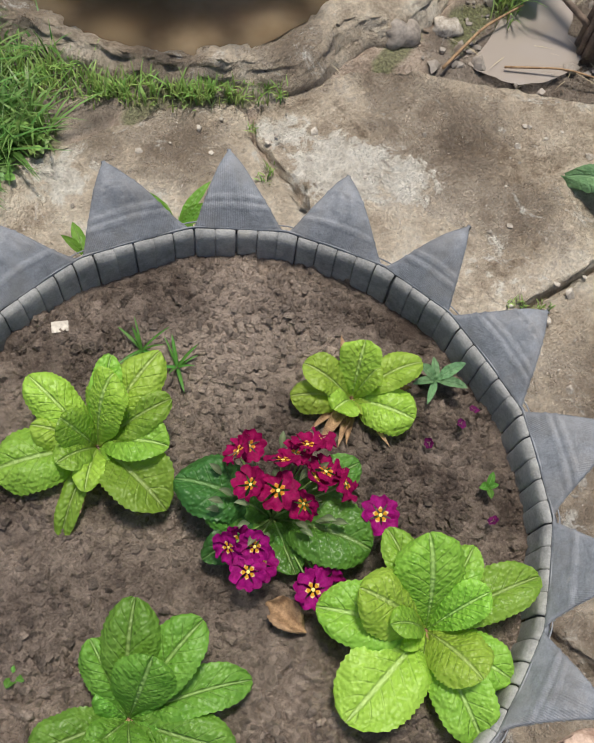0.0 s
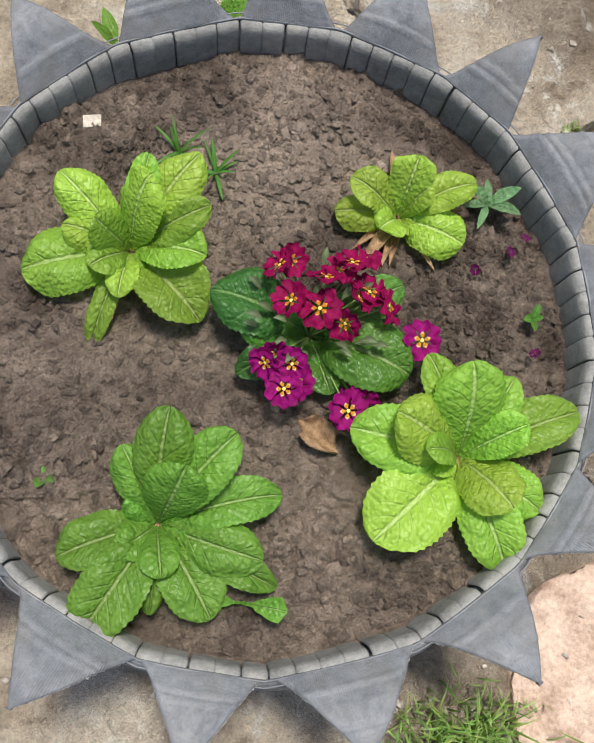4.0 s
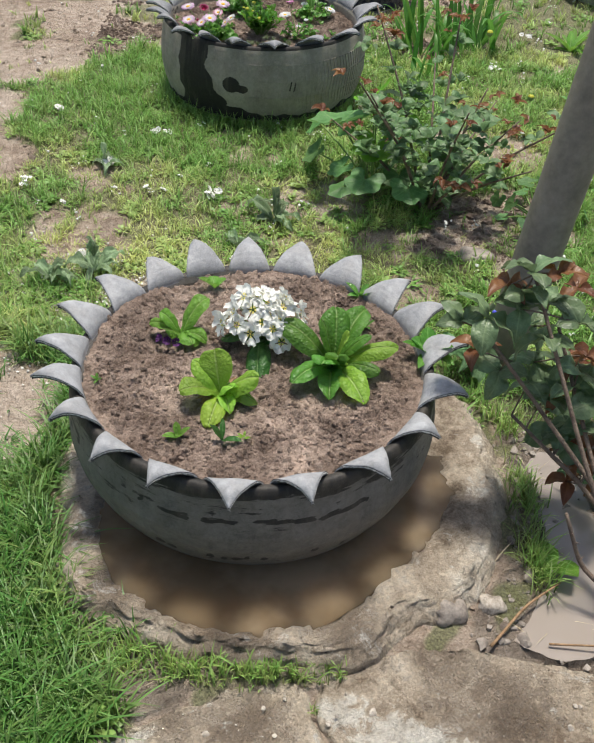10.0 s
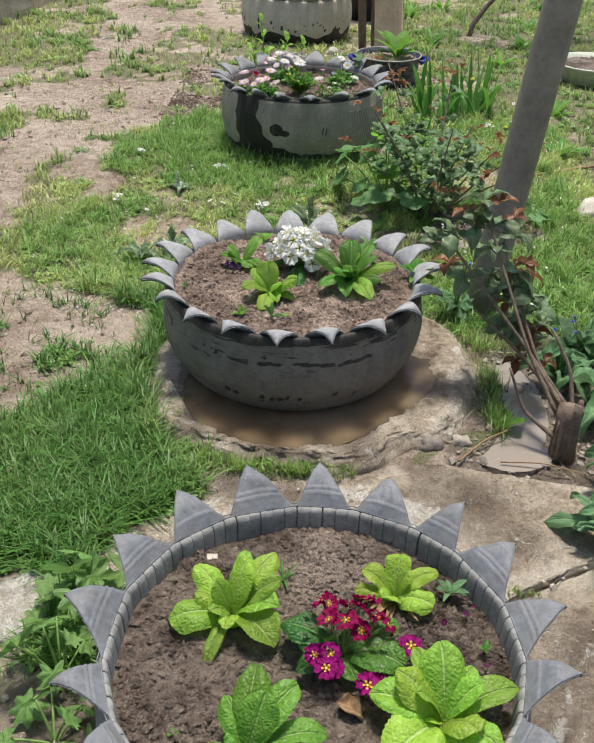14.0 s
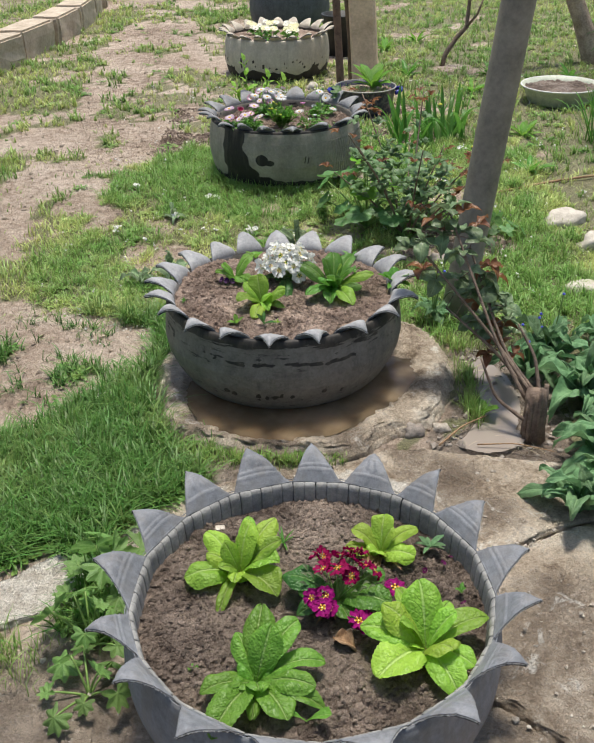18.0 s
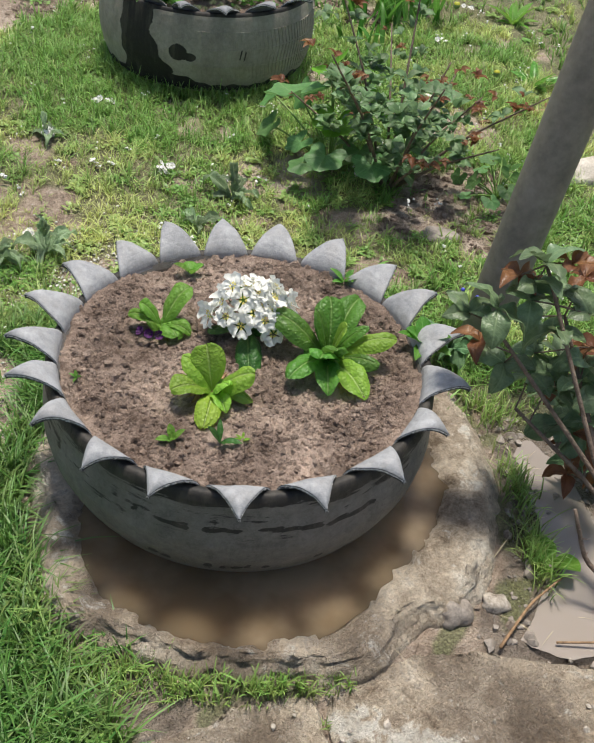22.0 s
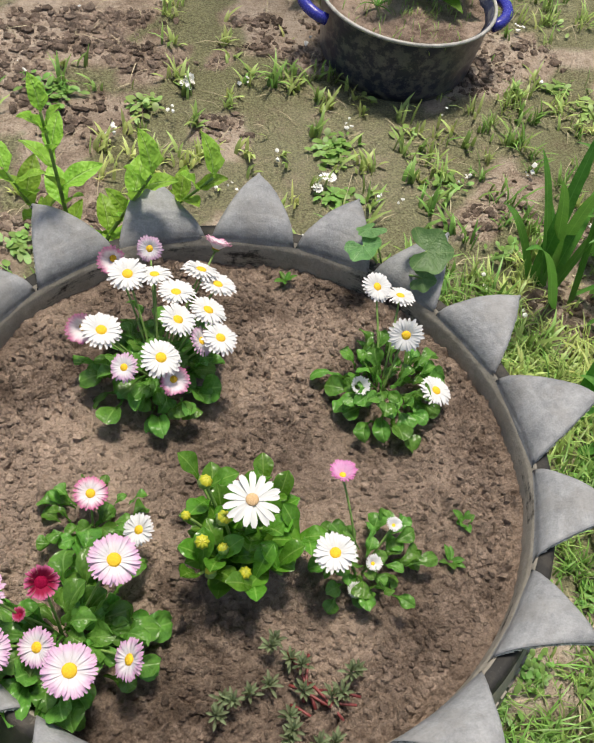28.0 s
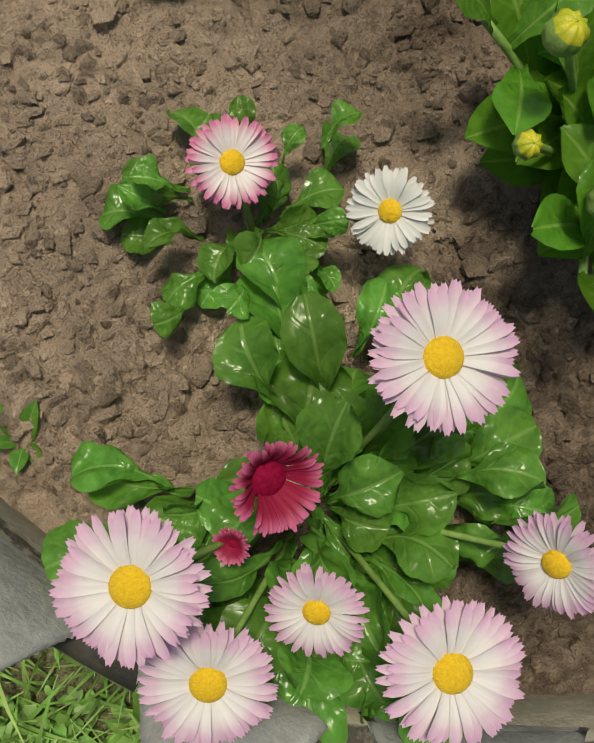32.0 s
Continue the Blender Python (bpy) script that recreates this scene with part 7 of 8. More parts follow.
# ---------- pot and basin ----------
def lathe(name, prof, n=48):
    vs = [(r * math.cos(2 * math.pi * k / n), r * math.sin(2 * math.pi * k / n), z) for r, z in prof for k in range(n)]
    return mesh_from(name, vs, grid_faces(len(prof), n, wrap=True, flip=True))


M_ENAM, nt, p = nodes_of("worn_blue_enamel")
_c = geo_pos(nt)
_k = steps(nt, noise_node(nt, _c, 45, 6, 0.7), 0.44, 0.58)
nt.links.new(mix(nt, _k, (0.012, 0.014, 0.045), mix(nt, noise_node(nt, _c, 120, 4), (0.03, 0.035, 0.07), (0.16, 0.15, 0.15))), p.inputs["Base Color"])
p.inputs["Roughness"].default_value = 0.3
bump(nt, p, noise_node(nt, _c, 60, 4), 0.2, 0.003)
M_BLUE = simple("bright_blue_enamel", (0.02, 0.02, 0.20), (0.04, 0.045, 0.34), 60, 0.25)
M_RIM = simple("worn_grey_rim", (0.22, 0.21, 0.20), (0.5, 0.48, 0.45), 60, 0.4)
root = thing("enamel_pot", "worn dark blue enamel pot with two handles, planted with dock", "pot", pose(0.298, 3.872, 0.035))
part("body", lathe("body", [(0.0, 0.004), (0.115, 0.0), (0.135, 0.008), (0.146, 0.03), (0.154, 0.09), (0.160, 0.142), (0.164, 0.146), (0.158, 0.146), (0.151, 0.10), (0.149, 0.09)]), M_ENAM, root)
v, f = tube([(0.164 * math.cos(a), 0.164 * math.sin(a), 0.147) for a in np.linspace(0, 2 * math.pi, 61)], 0.0035, 6, False)
part("rim", mesh_from("rim", v, f), M_RIM, root, "worn pale rim")
for s_ in (-1, 1):
    pts = [(s_ * (0.156 + 0.040 * math.sin(a)), -0.05 * math.cos(a), 0.118 + 0.012 * math.sin(a)) for a in np.linspace(0, math.pi, 11)]
    v, f = tube(pts, [0.011] * 11, 8)
    part("handle", mesh_from("handle", v, f), M_BLUE, root, "bright blue curved handle")
soil_bed(0.298, 3.872, 0.160, 0.149, M_SOIL2, 40, "mossy soil in the enamel pot")
seedling(0.34, 3.90, 0.160, 14, 0.15, "leafy dock plant growing in the enamel pot", M_PRIM2, 301, "lance", 0.38, "dock")
seedling(0.24, 3.86, 0.160, 8, 0.05, "small weed tuft in the enamel pot", M_BELL, 302, "strap", 0.08)

M_BASIN = simple("pale_enamel_basin", (0.40, 0.44, 0.33), (0.66, 0.68, 0.56), 20, 0.5)
root = thing("enamel_basin", "pale green enamel basin filled with dry soil", "basin", pose(1.39, 4.02, 0.045))
part("body", lathe("body", [(0.0, 0.004), (0.15, 0.0), (0.175, 0.012), (0.200, 0.085), (0.216, 0.092), (0.218, 0.097), (0.208, 0.097), (0.192, 0.07)]), M_BASIN, root)
v, f = tube([(0.216 * math.cos(a), 0.216 * math.sin(a), 0.096) for a in np.linspace(0, 2 * math.pi, 61)], 0.004, 6, False)
part("rim", mesh_from("rim", v, f), simple("basin_rim", (0.7, 0.7, 0.66), (0.82, 0.82, 0.78), 20, 0.4), root, "white rolled rim")
soil_bed(1.39, 4.02, 0.123, 0.193, M_SOIL1, 40, "dry grey soil in the enamel basin")

M_BLACK = simple("black_plastic", (0.008, 0.009, 0.009), (0.03, 0.032, 0.03), 30, 0.5)
root = thing("bucket", "dark bucket standing in shade behind the cream tyre", "bucket", pose(0.23, 5.50, 0.02))
part("body", lathe("body", [(0.0, 0.004), (0.10, 0.0), (0.13, 0.28), (0.137, 0.285), (0.137, 0.295), (0.125, 0.295), (0.10, 0.05)], 32), M_BLACK, root)

# ---------- kerb blocks on the far left ----------
M_KERB = simple("tan_kerb_stone", (0.36, 0.29, 0.21), (0.60, 0.51, 0.40), 8, 0.85, bump_scale=50, bump_d=0.01)
for k in range(7):
    t = k / 6
    x, y = -2.20 + 0.30 * min(1, t * 1.7) - 0.12 * max(0, t - 0.6) * 2, 4.55 + 0.60 * k
    bm = bmesh.new()
    bmesh.ops.create_cube(bm, size=1.0)
    bmesh.ops.bevel(bm, geom=bm.edges[:], offset=0.06, segments=2, affect='EDGES')
    bmesh.ops.subdivide_edges(bm, edges=bm.edges[:], cuts=2, use_grid_fill=True)
    for v in bm.verts:
        v.co = Vector((v.co.x * 0.22, v.co.y * 0.57, v.co.z * 0.24 + 0.11))
        v.co += Vector((1, 1, 0.6)) * 0.012 * noise.noise((v.co.x * 9 + k, v.co.y * 7, v.co.z * 9))
    me = bpy.data.meshes.new("kerb_block")
    bm.to_mesh(me)
    bm.free()
    me.materials.append(M_KERB)
    tagged(new("kerb_block", me), "rough tan stone block edging the far border", "kerb stone", "row of kerb stones").matrix_basis = pose(x, y, 0.01, 0, 0, -20 + 30 * t)

# ---------- trees far off ----------
M_TRUNK = simple("pale_bark", (0.26, 0.19, 0.14), (0.62, 0.49, 0.38), 12, 0.9, bump_scale=60, bump_s=0.8, bump_d=0.02)


def tree(x, y, lean, r, height, label, seed):
    root = thing("tree", label, "tree", pose(x, y, 0.0))
    rr = random.Random(seed)
    pts = [(lean[0] * h + 0.03 * math.sin(h * 3 + seed), lean[1] * h, h) for h in np.linspace(-0.05, height, 14)]
    v, f = tube(pts, [r * (1.25 if k == 0 else 1.08 if k == 1 else 1 - 0.035 * k) for k in range(14)], 12)
    part("trunk", mesh_from("trunk", v, f), M_TRUNK, root)
    for k in range(6):
        h = height * rr.uniform(0.6, 1.0)
        a = rr.uniform(0, 6.28)
        b = Vector((lean[0] * h, lean[1] * h, h))
        pts = [tuple(b + Vector((math.cos(a) * q, math.sin(a) * q, 0.8 * q + 0.05 * math.sin(q * 5)))) for q in np.linspace(0, 0.9, 7)]
        v, f = tube(pts, [r * 0.45 * (1 - 0.12 * j) for j in range(7)], 7)
        part("limb", mesh_from("limb", v, f), M_TRUNK, root)
    return root


tree(1.87, 5.10, (-0.42, 0.0), 0.062, 2.2, "leaning tree trunk with pale cracked bark", 1)
tree(1.97, 5.13, (-0.05, 0.05), 0.035, 2.3, "slim upright tree trunk with pale bark", 2)
tree(2.08, 5.08, (0.02, 0.03), 0.048, 2.4, "upright tree trunk with pale bark beside another", 3)
root = thing("young_tree", "thin crooked young tree without leaves", "tree", pose(0.865, 5.03, 0.02))
v, f = tube([(0, 0, 0), (0.03, 0.02, 0.10), (0.10, 0.04, 0.20), (0.16, 0.05, 0.26), (0.17, 0.05, 0.45), (0.19, 0.06, 0.8)], [0.017, 0.016, 0.015, 0.014, 0.011, 0.007], 8)
part("trunk", mesh_from("trunk", v, f), M_BARK, root)
v, f = tube([(0.16, 0.05, 0.26), (0.22, 0.03, 0.34), (0.27, 0.03, 0.48)], [0.010, 0.008, 0.005], 6)
part("branch", mesh_from("branch", v, f), M_BARK, root)


# ---------- rose bushes ----------
ROSE_LEAF = [leaf_mesh("leaf", 0.05, 0.006 * k, 0.034, "oval", arch=0.18, cup=0.3, nu=9, nv=7, wave=0.15, seed=20 + k, sag=0.15) for k in range(4)]
ROSE_RED = [leaf_mesh("leaf", 0.036, 0.004 * k, 0.020, "oval", arch=0.15, cup=0.6, nu=8, nv=5, wave=0.2, seed=30 + k, sag=0.2) for k in range(2)]
for _m in ROSE_LEAF:
    _m.materials.append(M_ROSE)
for _m in ROSE_RED:
    _m.materials.append(M_ROSER)


def cane(root, pts, r0, r1, material=M_BARK, name="cane"):
    ps = np.array(pts, float)
    t = np.linspace(0, 1, len(ps))
    u = np.linspace(0, 1, 12)
    q = np.c_[[np.interp(u, t, ps[:, k]) for k in range(3)]].T
    q[1:-1] = (q[:-2] + 2 * q[1:-1] + q[2:]) / 4
    v, f = tube(q, np.linspace(r0, r1, 12), 7)
    part(name, mesh_from(name, v, f), material, root)
    return q


def rose_foliage(root, q, n, seed, size=1.0, red=0.18, start=0.35):
    r = random.Random(seed)
    for k in range(n):
        s = start + (1 - start) * r.random()
        b = q[min(11, int(s * 11))]
        a, el = r.uniform(0, 360), r.uniform(-5, 45)
        d = r.uniform(0.015, 0.085) * size
        tip = (b[0] + d * math.cos(radians(a)), b[1] + d * math.sin(radians(a)), b[2] + d * 0.5)
        young = s > 0.8 and r.random() < red * 2.5
        mesh = ROSE_RED if young else ROSE_LEAF
        for da in (0, 62, -62, 115, -115)[:r.choice((3, 5))]:
            sc = size * r.uniform(0.65, 1.05)
            part("leaf", mesh[r.randrange(len(mesh))], None, root, m=Matrix.Translation(tip) @ pose(0, 0, 0, r.uniform(-25, 25), -el + r.uniform(-20, 25), a + da) @ Matrix.Diagonal((sc, sc, sc, 1)))


root = thing("rose_bush", "bushy rose with dark green leaves and reddish shoots", "rose bush", pose(0.35, 2.10, 0.02))
_r = random.Random(77)
for k in range(15):
    a = 24 * k + _r.uniform(-12, 12)
    d, h = _r.uniform(0.12, 0.42), _r.uniform(0.18, 0.46)
    if 60 < a < 150:
        h += 0.06
    q = cane(root, [(0.02 * math.cos(radians(a)), 0.02 * math.sin(radians(a)), 0), (d * 0.5 * math.cos(radians(a)), d * 0.5 * math.sin(radians(a)), h * 0.55), (d * math.cos(radians(a)), d * math.sin(radians(a)), h)], 0.0048, 0.0018)
    if h > 0.36:
        rose_foliage(root, q, 8, 900 + k, 0.75, 0.3, 0.45)
    rose_foliage(root, q, 7, 500 + k, 0.95, 0.35, 0.2)
    rose_foliage(root, q, 6, 700 + k, 0.6, 0.40, 0.55)
for k, (x, y, z) in enumerate([(0.10, 0.03, 0.47), (0.22, -0.02, 0.33)]):
    part("bud", BUD, None, root, "small coloured bud", Matrix.Translation((x, y, z)) @ Matrix.Diagonal((0.008, 0.008, 0.008, 1)))

root = thing("rose_bush", "old rose with a thick cut stump and dark leaves", "rose bush", pose(0.525, 0.745, -0.005))
_r = random.Random(19)
v, f = tube([(0.004, 0.0, -0.02), (0.002, 0.003, 0.05), (-0.002, 0.004, 0.11), (-0.004, 0.006, 0.135)], [0.030, 0.025, 0.024, 0.020], 14)
for k, q in enumerate(v):                     # split and furrowed wood
    w = 1 + 0.16 * noise.noise((q[0] * 90, q[1] * 90, q[2] * 9))
    v[k] = (q[0] * w, q[1] * w, q[2])
part("stump", mesh_from("stump", v, f), M_BARK, root, "thick cut stump")
for k in range(9):
    a = radians(40 * k + _r.uniform(-12, 12))
    x, y, h, rr = 0.023 * math.cos(a), 0.020 * math.sin(a), _r.uniform(0.09, 0.17), _r.uniform(0.005, 0.009)
    v, f = tube([(x, y, -0.02), (x * 1.05, y * 1.05, h * 0.4), (x * 0.95, y * 0.9, h * 0.75), (x * 0.9, y * 0.9, h)], [rr * 1.15, rr, rr * 0.95, rr * 0.8], 8)
    part("stump", mesh_from("stump", v, f), M_BARK, root, "cut stump stem")
ROSE_BROAD = [leaf_mesh("leaf", 0.056, 0.004 * k, 0.043, "oval", arch=0.16, cup=0.45 - 0.3 * k, nu=13, nv=9, wave=0.25, seed=70 + k, sag=0.25) for k in range(3)]
ROSE_PURPLE = [leaf_mesh("leaf", 0.046, 0.004 * k, 0.028, "oval", arch=0.15, cup=0.5, nu=11, nv=7, wave=0.3, seed=80 + k, sag=0.3) for k in range(2)]
for _m in ROSE_BROAD:
    _m.materials.append(M_ROSEB)
for _m in ROSE_PURPLE:
    _m.materials.append(M_ROSER)
CROWN = [(0.32, 1.01, 0.50), (0.31, 1.00, 0.47), (0.36, 1.02, 0.44), (0.31, 1.00, 0.44), (0.26, 0.99, 0.43), (0.23, 1.02, 0.40), (0.36, 1.07, 0.36), (0.37, 1.05, 0.30), (0.41, 1.04, 0.30), (0.30, 1.00, 0.32), (0.36, 1.02, 0.28), (0.38, 0.99, 0.27), (0.41, 0.97, 0.22), (0.42, 0.97, 0.31), (0.43, 0.97, 0.20), (0.44, 1.05, 0.19), (0.49, 1.04, 0.22), (0.46, 0.98, 0.27), (0.50, 0.97, 0.18), (0.42, 0.98, 0.34), (0.35, 0.98, 0.40), (0.40, 0.98, 0.43), (0.45, 0.95, 0.30), (0.48, 0.93, 0.24)]
SHOOTS = [(0.36, 1.01, 0.50), (0.29, 1.02, 0.47), (0.41, 1.05, 0.45), (0.27, 1.04, 0.33), (0.42, 1.05, 0.23), (0.46, 1.06, 0.30), (0.44, 0.95, 0.17), (0.48, 1.00, 0.12), (0.46, 1.02, 0.19), (0.47, 0.94, 0.21), (0.43, 0.99, 0.36), (0.50, 0.92, 0.14), (0.44, 0.94, 0.13)]
forks = []
for a, b, c in (((-0.02, 0.02, 0.10), (-0.09, 0.10, 0.22), (-0.20, 0.27, 0.50)), ((-0.01, 0.02, 0.12), (-0.08, 0.14, 0.20), (-0.26, 0.25, 0.40)), ((0.0, 0.02, 0.12), (-0.06, 0.12, 0.18), (-0.14, 0.28, 0.40)), ((-0.02, 0.0, 0.05), (-0.09, 0.05, 0.09), (-0.13, 0.07, 0.19)), ((0.0, 0.02, 0.1), (-0.07, 0.15, 0.16), (-0.20, 0.22, 0.26)), ((0.01, 0.02, 0.12), (0.0, 0.06, 0.2), (-0.04, 0.10, 0.27))):
    q = cane(root, [a, b, c], 0.0055, 0.0028)
    forks += [tuple(p_) for p_ in q[5:]]
    for k in range(9):                        # thorns
        p_ = q[1 + k]
        v, f = tube([tuple(p_), (p_[0] + _r.uniform(-0.009, 0.009), p_[1] + _r.uniform(-0.009, 0.009), p_[2] + 0.004)], [0.0022, 0.0003], 5)
        part("thorn", mesh_from("thorn", v, f), M_BARK, root)
for spots, meshes, n in ((CROWN, ROSE_BROAD, 4), (SHOOTS, ROSE_PURPLE, 4)):
    for k, (x, y, z) in enumerate(spots):
        p_ = (x - 0.525, y - 0.745, z + 0.005)
        near_ = min(forks, key=lambda q_: math.dist(q_, p_))
        stem_between(root, near_, p_, 0.0013, M_BARK, "twig")
        turn = _r.uniform(0, 360)
        for q in range(n):
            sc = _r.uniform(0.72, 1.12)
            part("leaf", meshes[_r.randrange(len(meshes))], None, root, m=Matrix.Translation(p_) @ pose(0, 0, 0, _r.uniform(-35, 35), _r.uniform(-35, 40), turn + 95 * q + _r.uniform(-20, 20)) @ Matrix.Diagonal((sc, sc, sc, 1)))


# ---------- big-leaved plants ----------
def round_leaf(R, seed, lobes=5, depth=0.16, cup=0.18):
    """A lobed round leaf with its stalk at the notch, facing +z."""
    nr, na = 8, 40
    vs, lu, lv = [], [], []
    for i in range(nr):
        s = i / (nr - 1)
        for k in range(na + 1):
            a = radians(25) + radians(310) * k / na
            lob = 1 - depth * (0.5 + 0.5 * math.cos(lobes * 2 * (a - math.pi) * 0.58 + math.pi)) + 0.05 * noise.noise((a * 3, seed, 1.0))
            edge = 0.72 if k in (0, na) else 0.9 if k in (1, na - 1) else 1.0
            r = R * s * lob * edge
            fold = abs(math.sin(lobes * 0.5 * (a - math.pi)))
            vs.append((-r * math.cos(a), -r * math.sin(a), R * (cup * s * s - 0.10 * s * fold + 0.10 * s * noise.noise((a * 1.3 + seed, s * 2, seed)))))
            lu.append(s)
            lv.append(math.sin(lobes * 0.58 * (a - math.pi)))
    me = mesh_from("leaf", vs, grid_faces(nr, na + 1, flip=False))
    set_attr(me, "lu", lu)
    set_attr(me, "lv", lv)
    return me


MALLOW = [round_leaf(0.06, k * 3.7, cup=0.22 - 0.1 * k) for k in range(4)]
for _m in MALLOW:
    _m.materials.append(M_MALL)


# the same leaves with the lit colour, for a few that look backlit
BACKLIT = [m_.copy() for m_ in MALLOW]
for _m in BACKLIT:
    _m.materials.clear()
    _m.materials.append(M_LIT)


def mallow(x, y, z, n, spread, height, label, seed, size=1.0, leaves=None):
    root = thing("hollyhock", label, "plant", pose(x, y, z))
    r = random.Random(seed)
    for k in range(n):
        a, d = 137.5 * k, spread * math.sqrt((k + 0.5) / n)
        px, py, pz = d * math.cos(radians(a)), d * math.sin(radians(a)), height * r.uniform(0.35, 1.0) * (1.1 - 0.5 * d / spread)
        s = size * r.uniform(0.6, 1.15)
        part("leaf", (leaves or MALLOW)[k % 4], None, root, m=facing(px, py, pz, r.uniform(5, 62), a + r.uniform(-50, 50), 0) @ Matrix.Diagonal((s, s, s, 1)))
        stem_between(root, (0, 0, 0), (px, py, pz), 0.0022)
    return root


BIG_LEAVES = [(0.10, 2.20, 0.22, 0.090, 16, 120), (0.195, 2.136, 0.18, 0.062, 25, 250), (0.166, 2.057, 0.12, 0.056, 20, 240), (0.107, 2.051, 0.10, 0.042, 15, 200), (0.211, 2.334, 0.25, 0.060, 48, 150), (0.049, 2.329, 0.16, 0.050, 50, 170), (0.261, 2.328, 0.22, 0.050, 35, 100), (0.261, 2.091, 0.12, 0.048, 20, 270), (0.297, 2.201, 0.20, 0.055, 35, 320), (0.111, 2.150, 0.11, 0.045, 30, 190), (0.279, 2.016, 0.12, 0.052, 25, 280), (0.266, 2.225, 0.15, 0.050, 20, 30), (0.045, 2.263, 0.10, 0.048, 45, 185), (0.19, 2.24, 0.27, 0.058, 30, 90), (0.13, 2.28, 0.19, 0.052, 55, 200), (0.34, 2.10, 0.10, 0.045, 30, 300)]
root = thing("hollyhock", "hollyhock with large lobed green leaves beside the rose", "plant", pose(0.20, 2.17, 0.02))
for k, (x, y, z, R, tilt, az) in enumerate(BIG_LEAVES):
    part("leaf", (BACKLIT if k in (1, 4, 8, 13) else MALLOW)[k % 4], None, root, m=facing(x - 0.20, y - 2.17, z - 0.02, tilt, az, 0) @ Matrix.Diagonal((R / 0.06,) * 3 + (1,)))
    stem_between(root, (0, 0, 0), (x - 0.20, y - 2.17, z - 0.02), 0.0026)
JAGGED = [round_leaf(0.06, 9 + k * 2.3, lobes=7, depth=0.34, cup=0.3 - 0.2 * k) for k in range(4)]
for _m in JAGGED:
    _m.materials.append(M_MALLY)
mallow(-0.435, 0.20, 0.0, 13, 0.085, 0.15, "young mallow with jagged light green leaves by the tyre", 33, 0.75, JAGGED)
mallow(-0.445, 0.06, 0.0, 10, 0.09, 0.13, "mallow shoots with fresh jagged leaves beside the tyre", 37, 0.65, JAGGED)
mallow(-0.43, -0.05, -0.01, 8, 0.09, 0.09, "mallow shoot creeping along the tyre's foot", 34, 0.55, JAGGED)
root = thing("bindweed", "bindweed shoot with round green leaves on the tyre's rim", "plant", pose(0.085, 3.11, 0.262))
for k, (x, y, z, R, tilt, az) in enumerate([(0.108, 3.058, 0.345, 0.030, 25, 260), (0.039, 3.077, 0.335, 0.022, 30, 200), (0.102, 3.036, 0.325, 0.017, 40, 250), (0.050, 3.095, 0.345, 0.018, 20, 120)]):
    part("leaf", MALLOW[k], None, root, m=facing(x - 0.085, y - 3.11, z - 0.262, tilt, az, 90) @ Matrix.Diagonal((R / 0.06,) * 3 + (1,)))
    stem_between(root, (-0.005, -0.02, 0.0), (x - 0.085, y - 3.11, z - 0.262), 0.0013)
mallow(0.64, 2.05, 0.02, 14, 0.13, 0.12, "low leafy weed at the edge of the rose bed", 36, 0.5)

COMF = [leaf_mesh("leaf", 0.18, 0.02 + 0.03 * k, 0.078, "lobed" if k % 2 else "lance", arch=0.30 - 0.03 * k, cup=0.25, quilt=0.03, nu=25, nv=11, wave=0.75, seed=50 + k, sag=0.30) for k in range(6)]
for _m in COMF:
    _m.materials.append(M_COMF)


def comfrey(x, y, z, n, size, label, seed, flowers=0, leaves=None, name="comfrey"):
    root = thing(name, label, "plant", pose(x, y, z))
    r = random.Random(seed)
    for k in range(n):
        s = size * r.uniform(0.55, 1.05) * (1.0 if k < n * 0.6 else 0.7)
        up = 0 if k < n * 0.6 else -r.uniform(15, 55)
        part("leaf", (leaves or COMF)[r.randrange(6)], None, root, m=pose(0, 0, 0.01 + (0.05 * r.random() if up else 0), r.uniform(-20, 20), up, 137.5 * k + r.uniform(-15, 15)) @ Matrix.Diagonal((s, s, s, 1)))
    for k in range(flowers):
        a, h = r.uniform(0, 360), r.uniform(0.10, 0.20)
        p_ = (0.04 * math.cos(radians(a)), 0.04 * math.sin(radians(a)), h)
        stem_between(root, (0, 0, 0), p_, 0.002)
        part("flower", BLUE_FL, M_BLUEF, root, "small blue flower", Matrix.Translation(p_) @ Matrix.Diagonal((0.0045, 0.0045, 0.0045, 1)))
    return root


BLUE_FL = dome("flower", 1.0, 1.2, 10, 5)
M_BLUEF = simple("blue_petal", (0.05, 0.06, 0.45), (0.12, 0.14, 0.7), 100, 0.5)
comfrey(0.56, 0.44, 0.0, 20, 0.8, "comfrey with big dull green leaves lying on concrete", 41)
comfrey(0.68, 0.64, 0.0, 26, 0.9, "tall comfrey clump with rough dark leaves", 42)
comfrey(0.70, 0.90, 0.0, 26, 0.9, "comfrey clump beside the old rose stump", 43, 2)
comfrey(0.66, 1.14, 0.0, 24, 0.75, "leafy comfrey with small blue flowers", 44, 4)
comfrey(0.86, 0.98, 0.0, 16, 0.9, "broad comfrey clump at the border's edge", 45, 2)
comfrey(0.36, 1.40, 0.01, 12, 0.42, "small bugloss with blue flowers behind the tyre", 46, 4)
GREY = [m_.copy() for m_ in COMF]
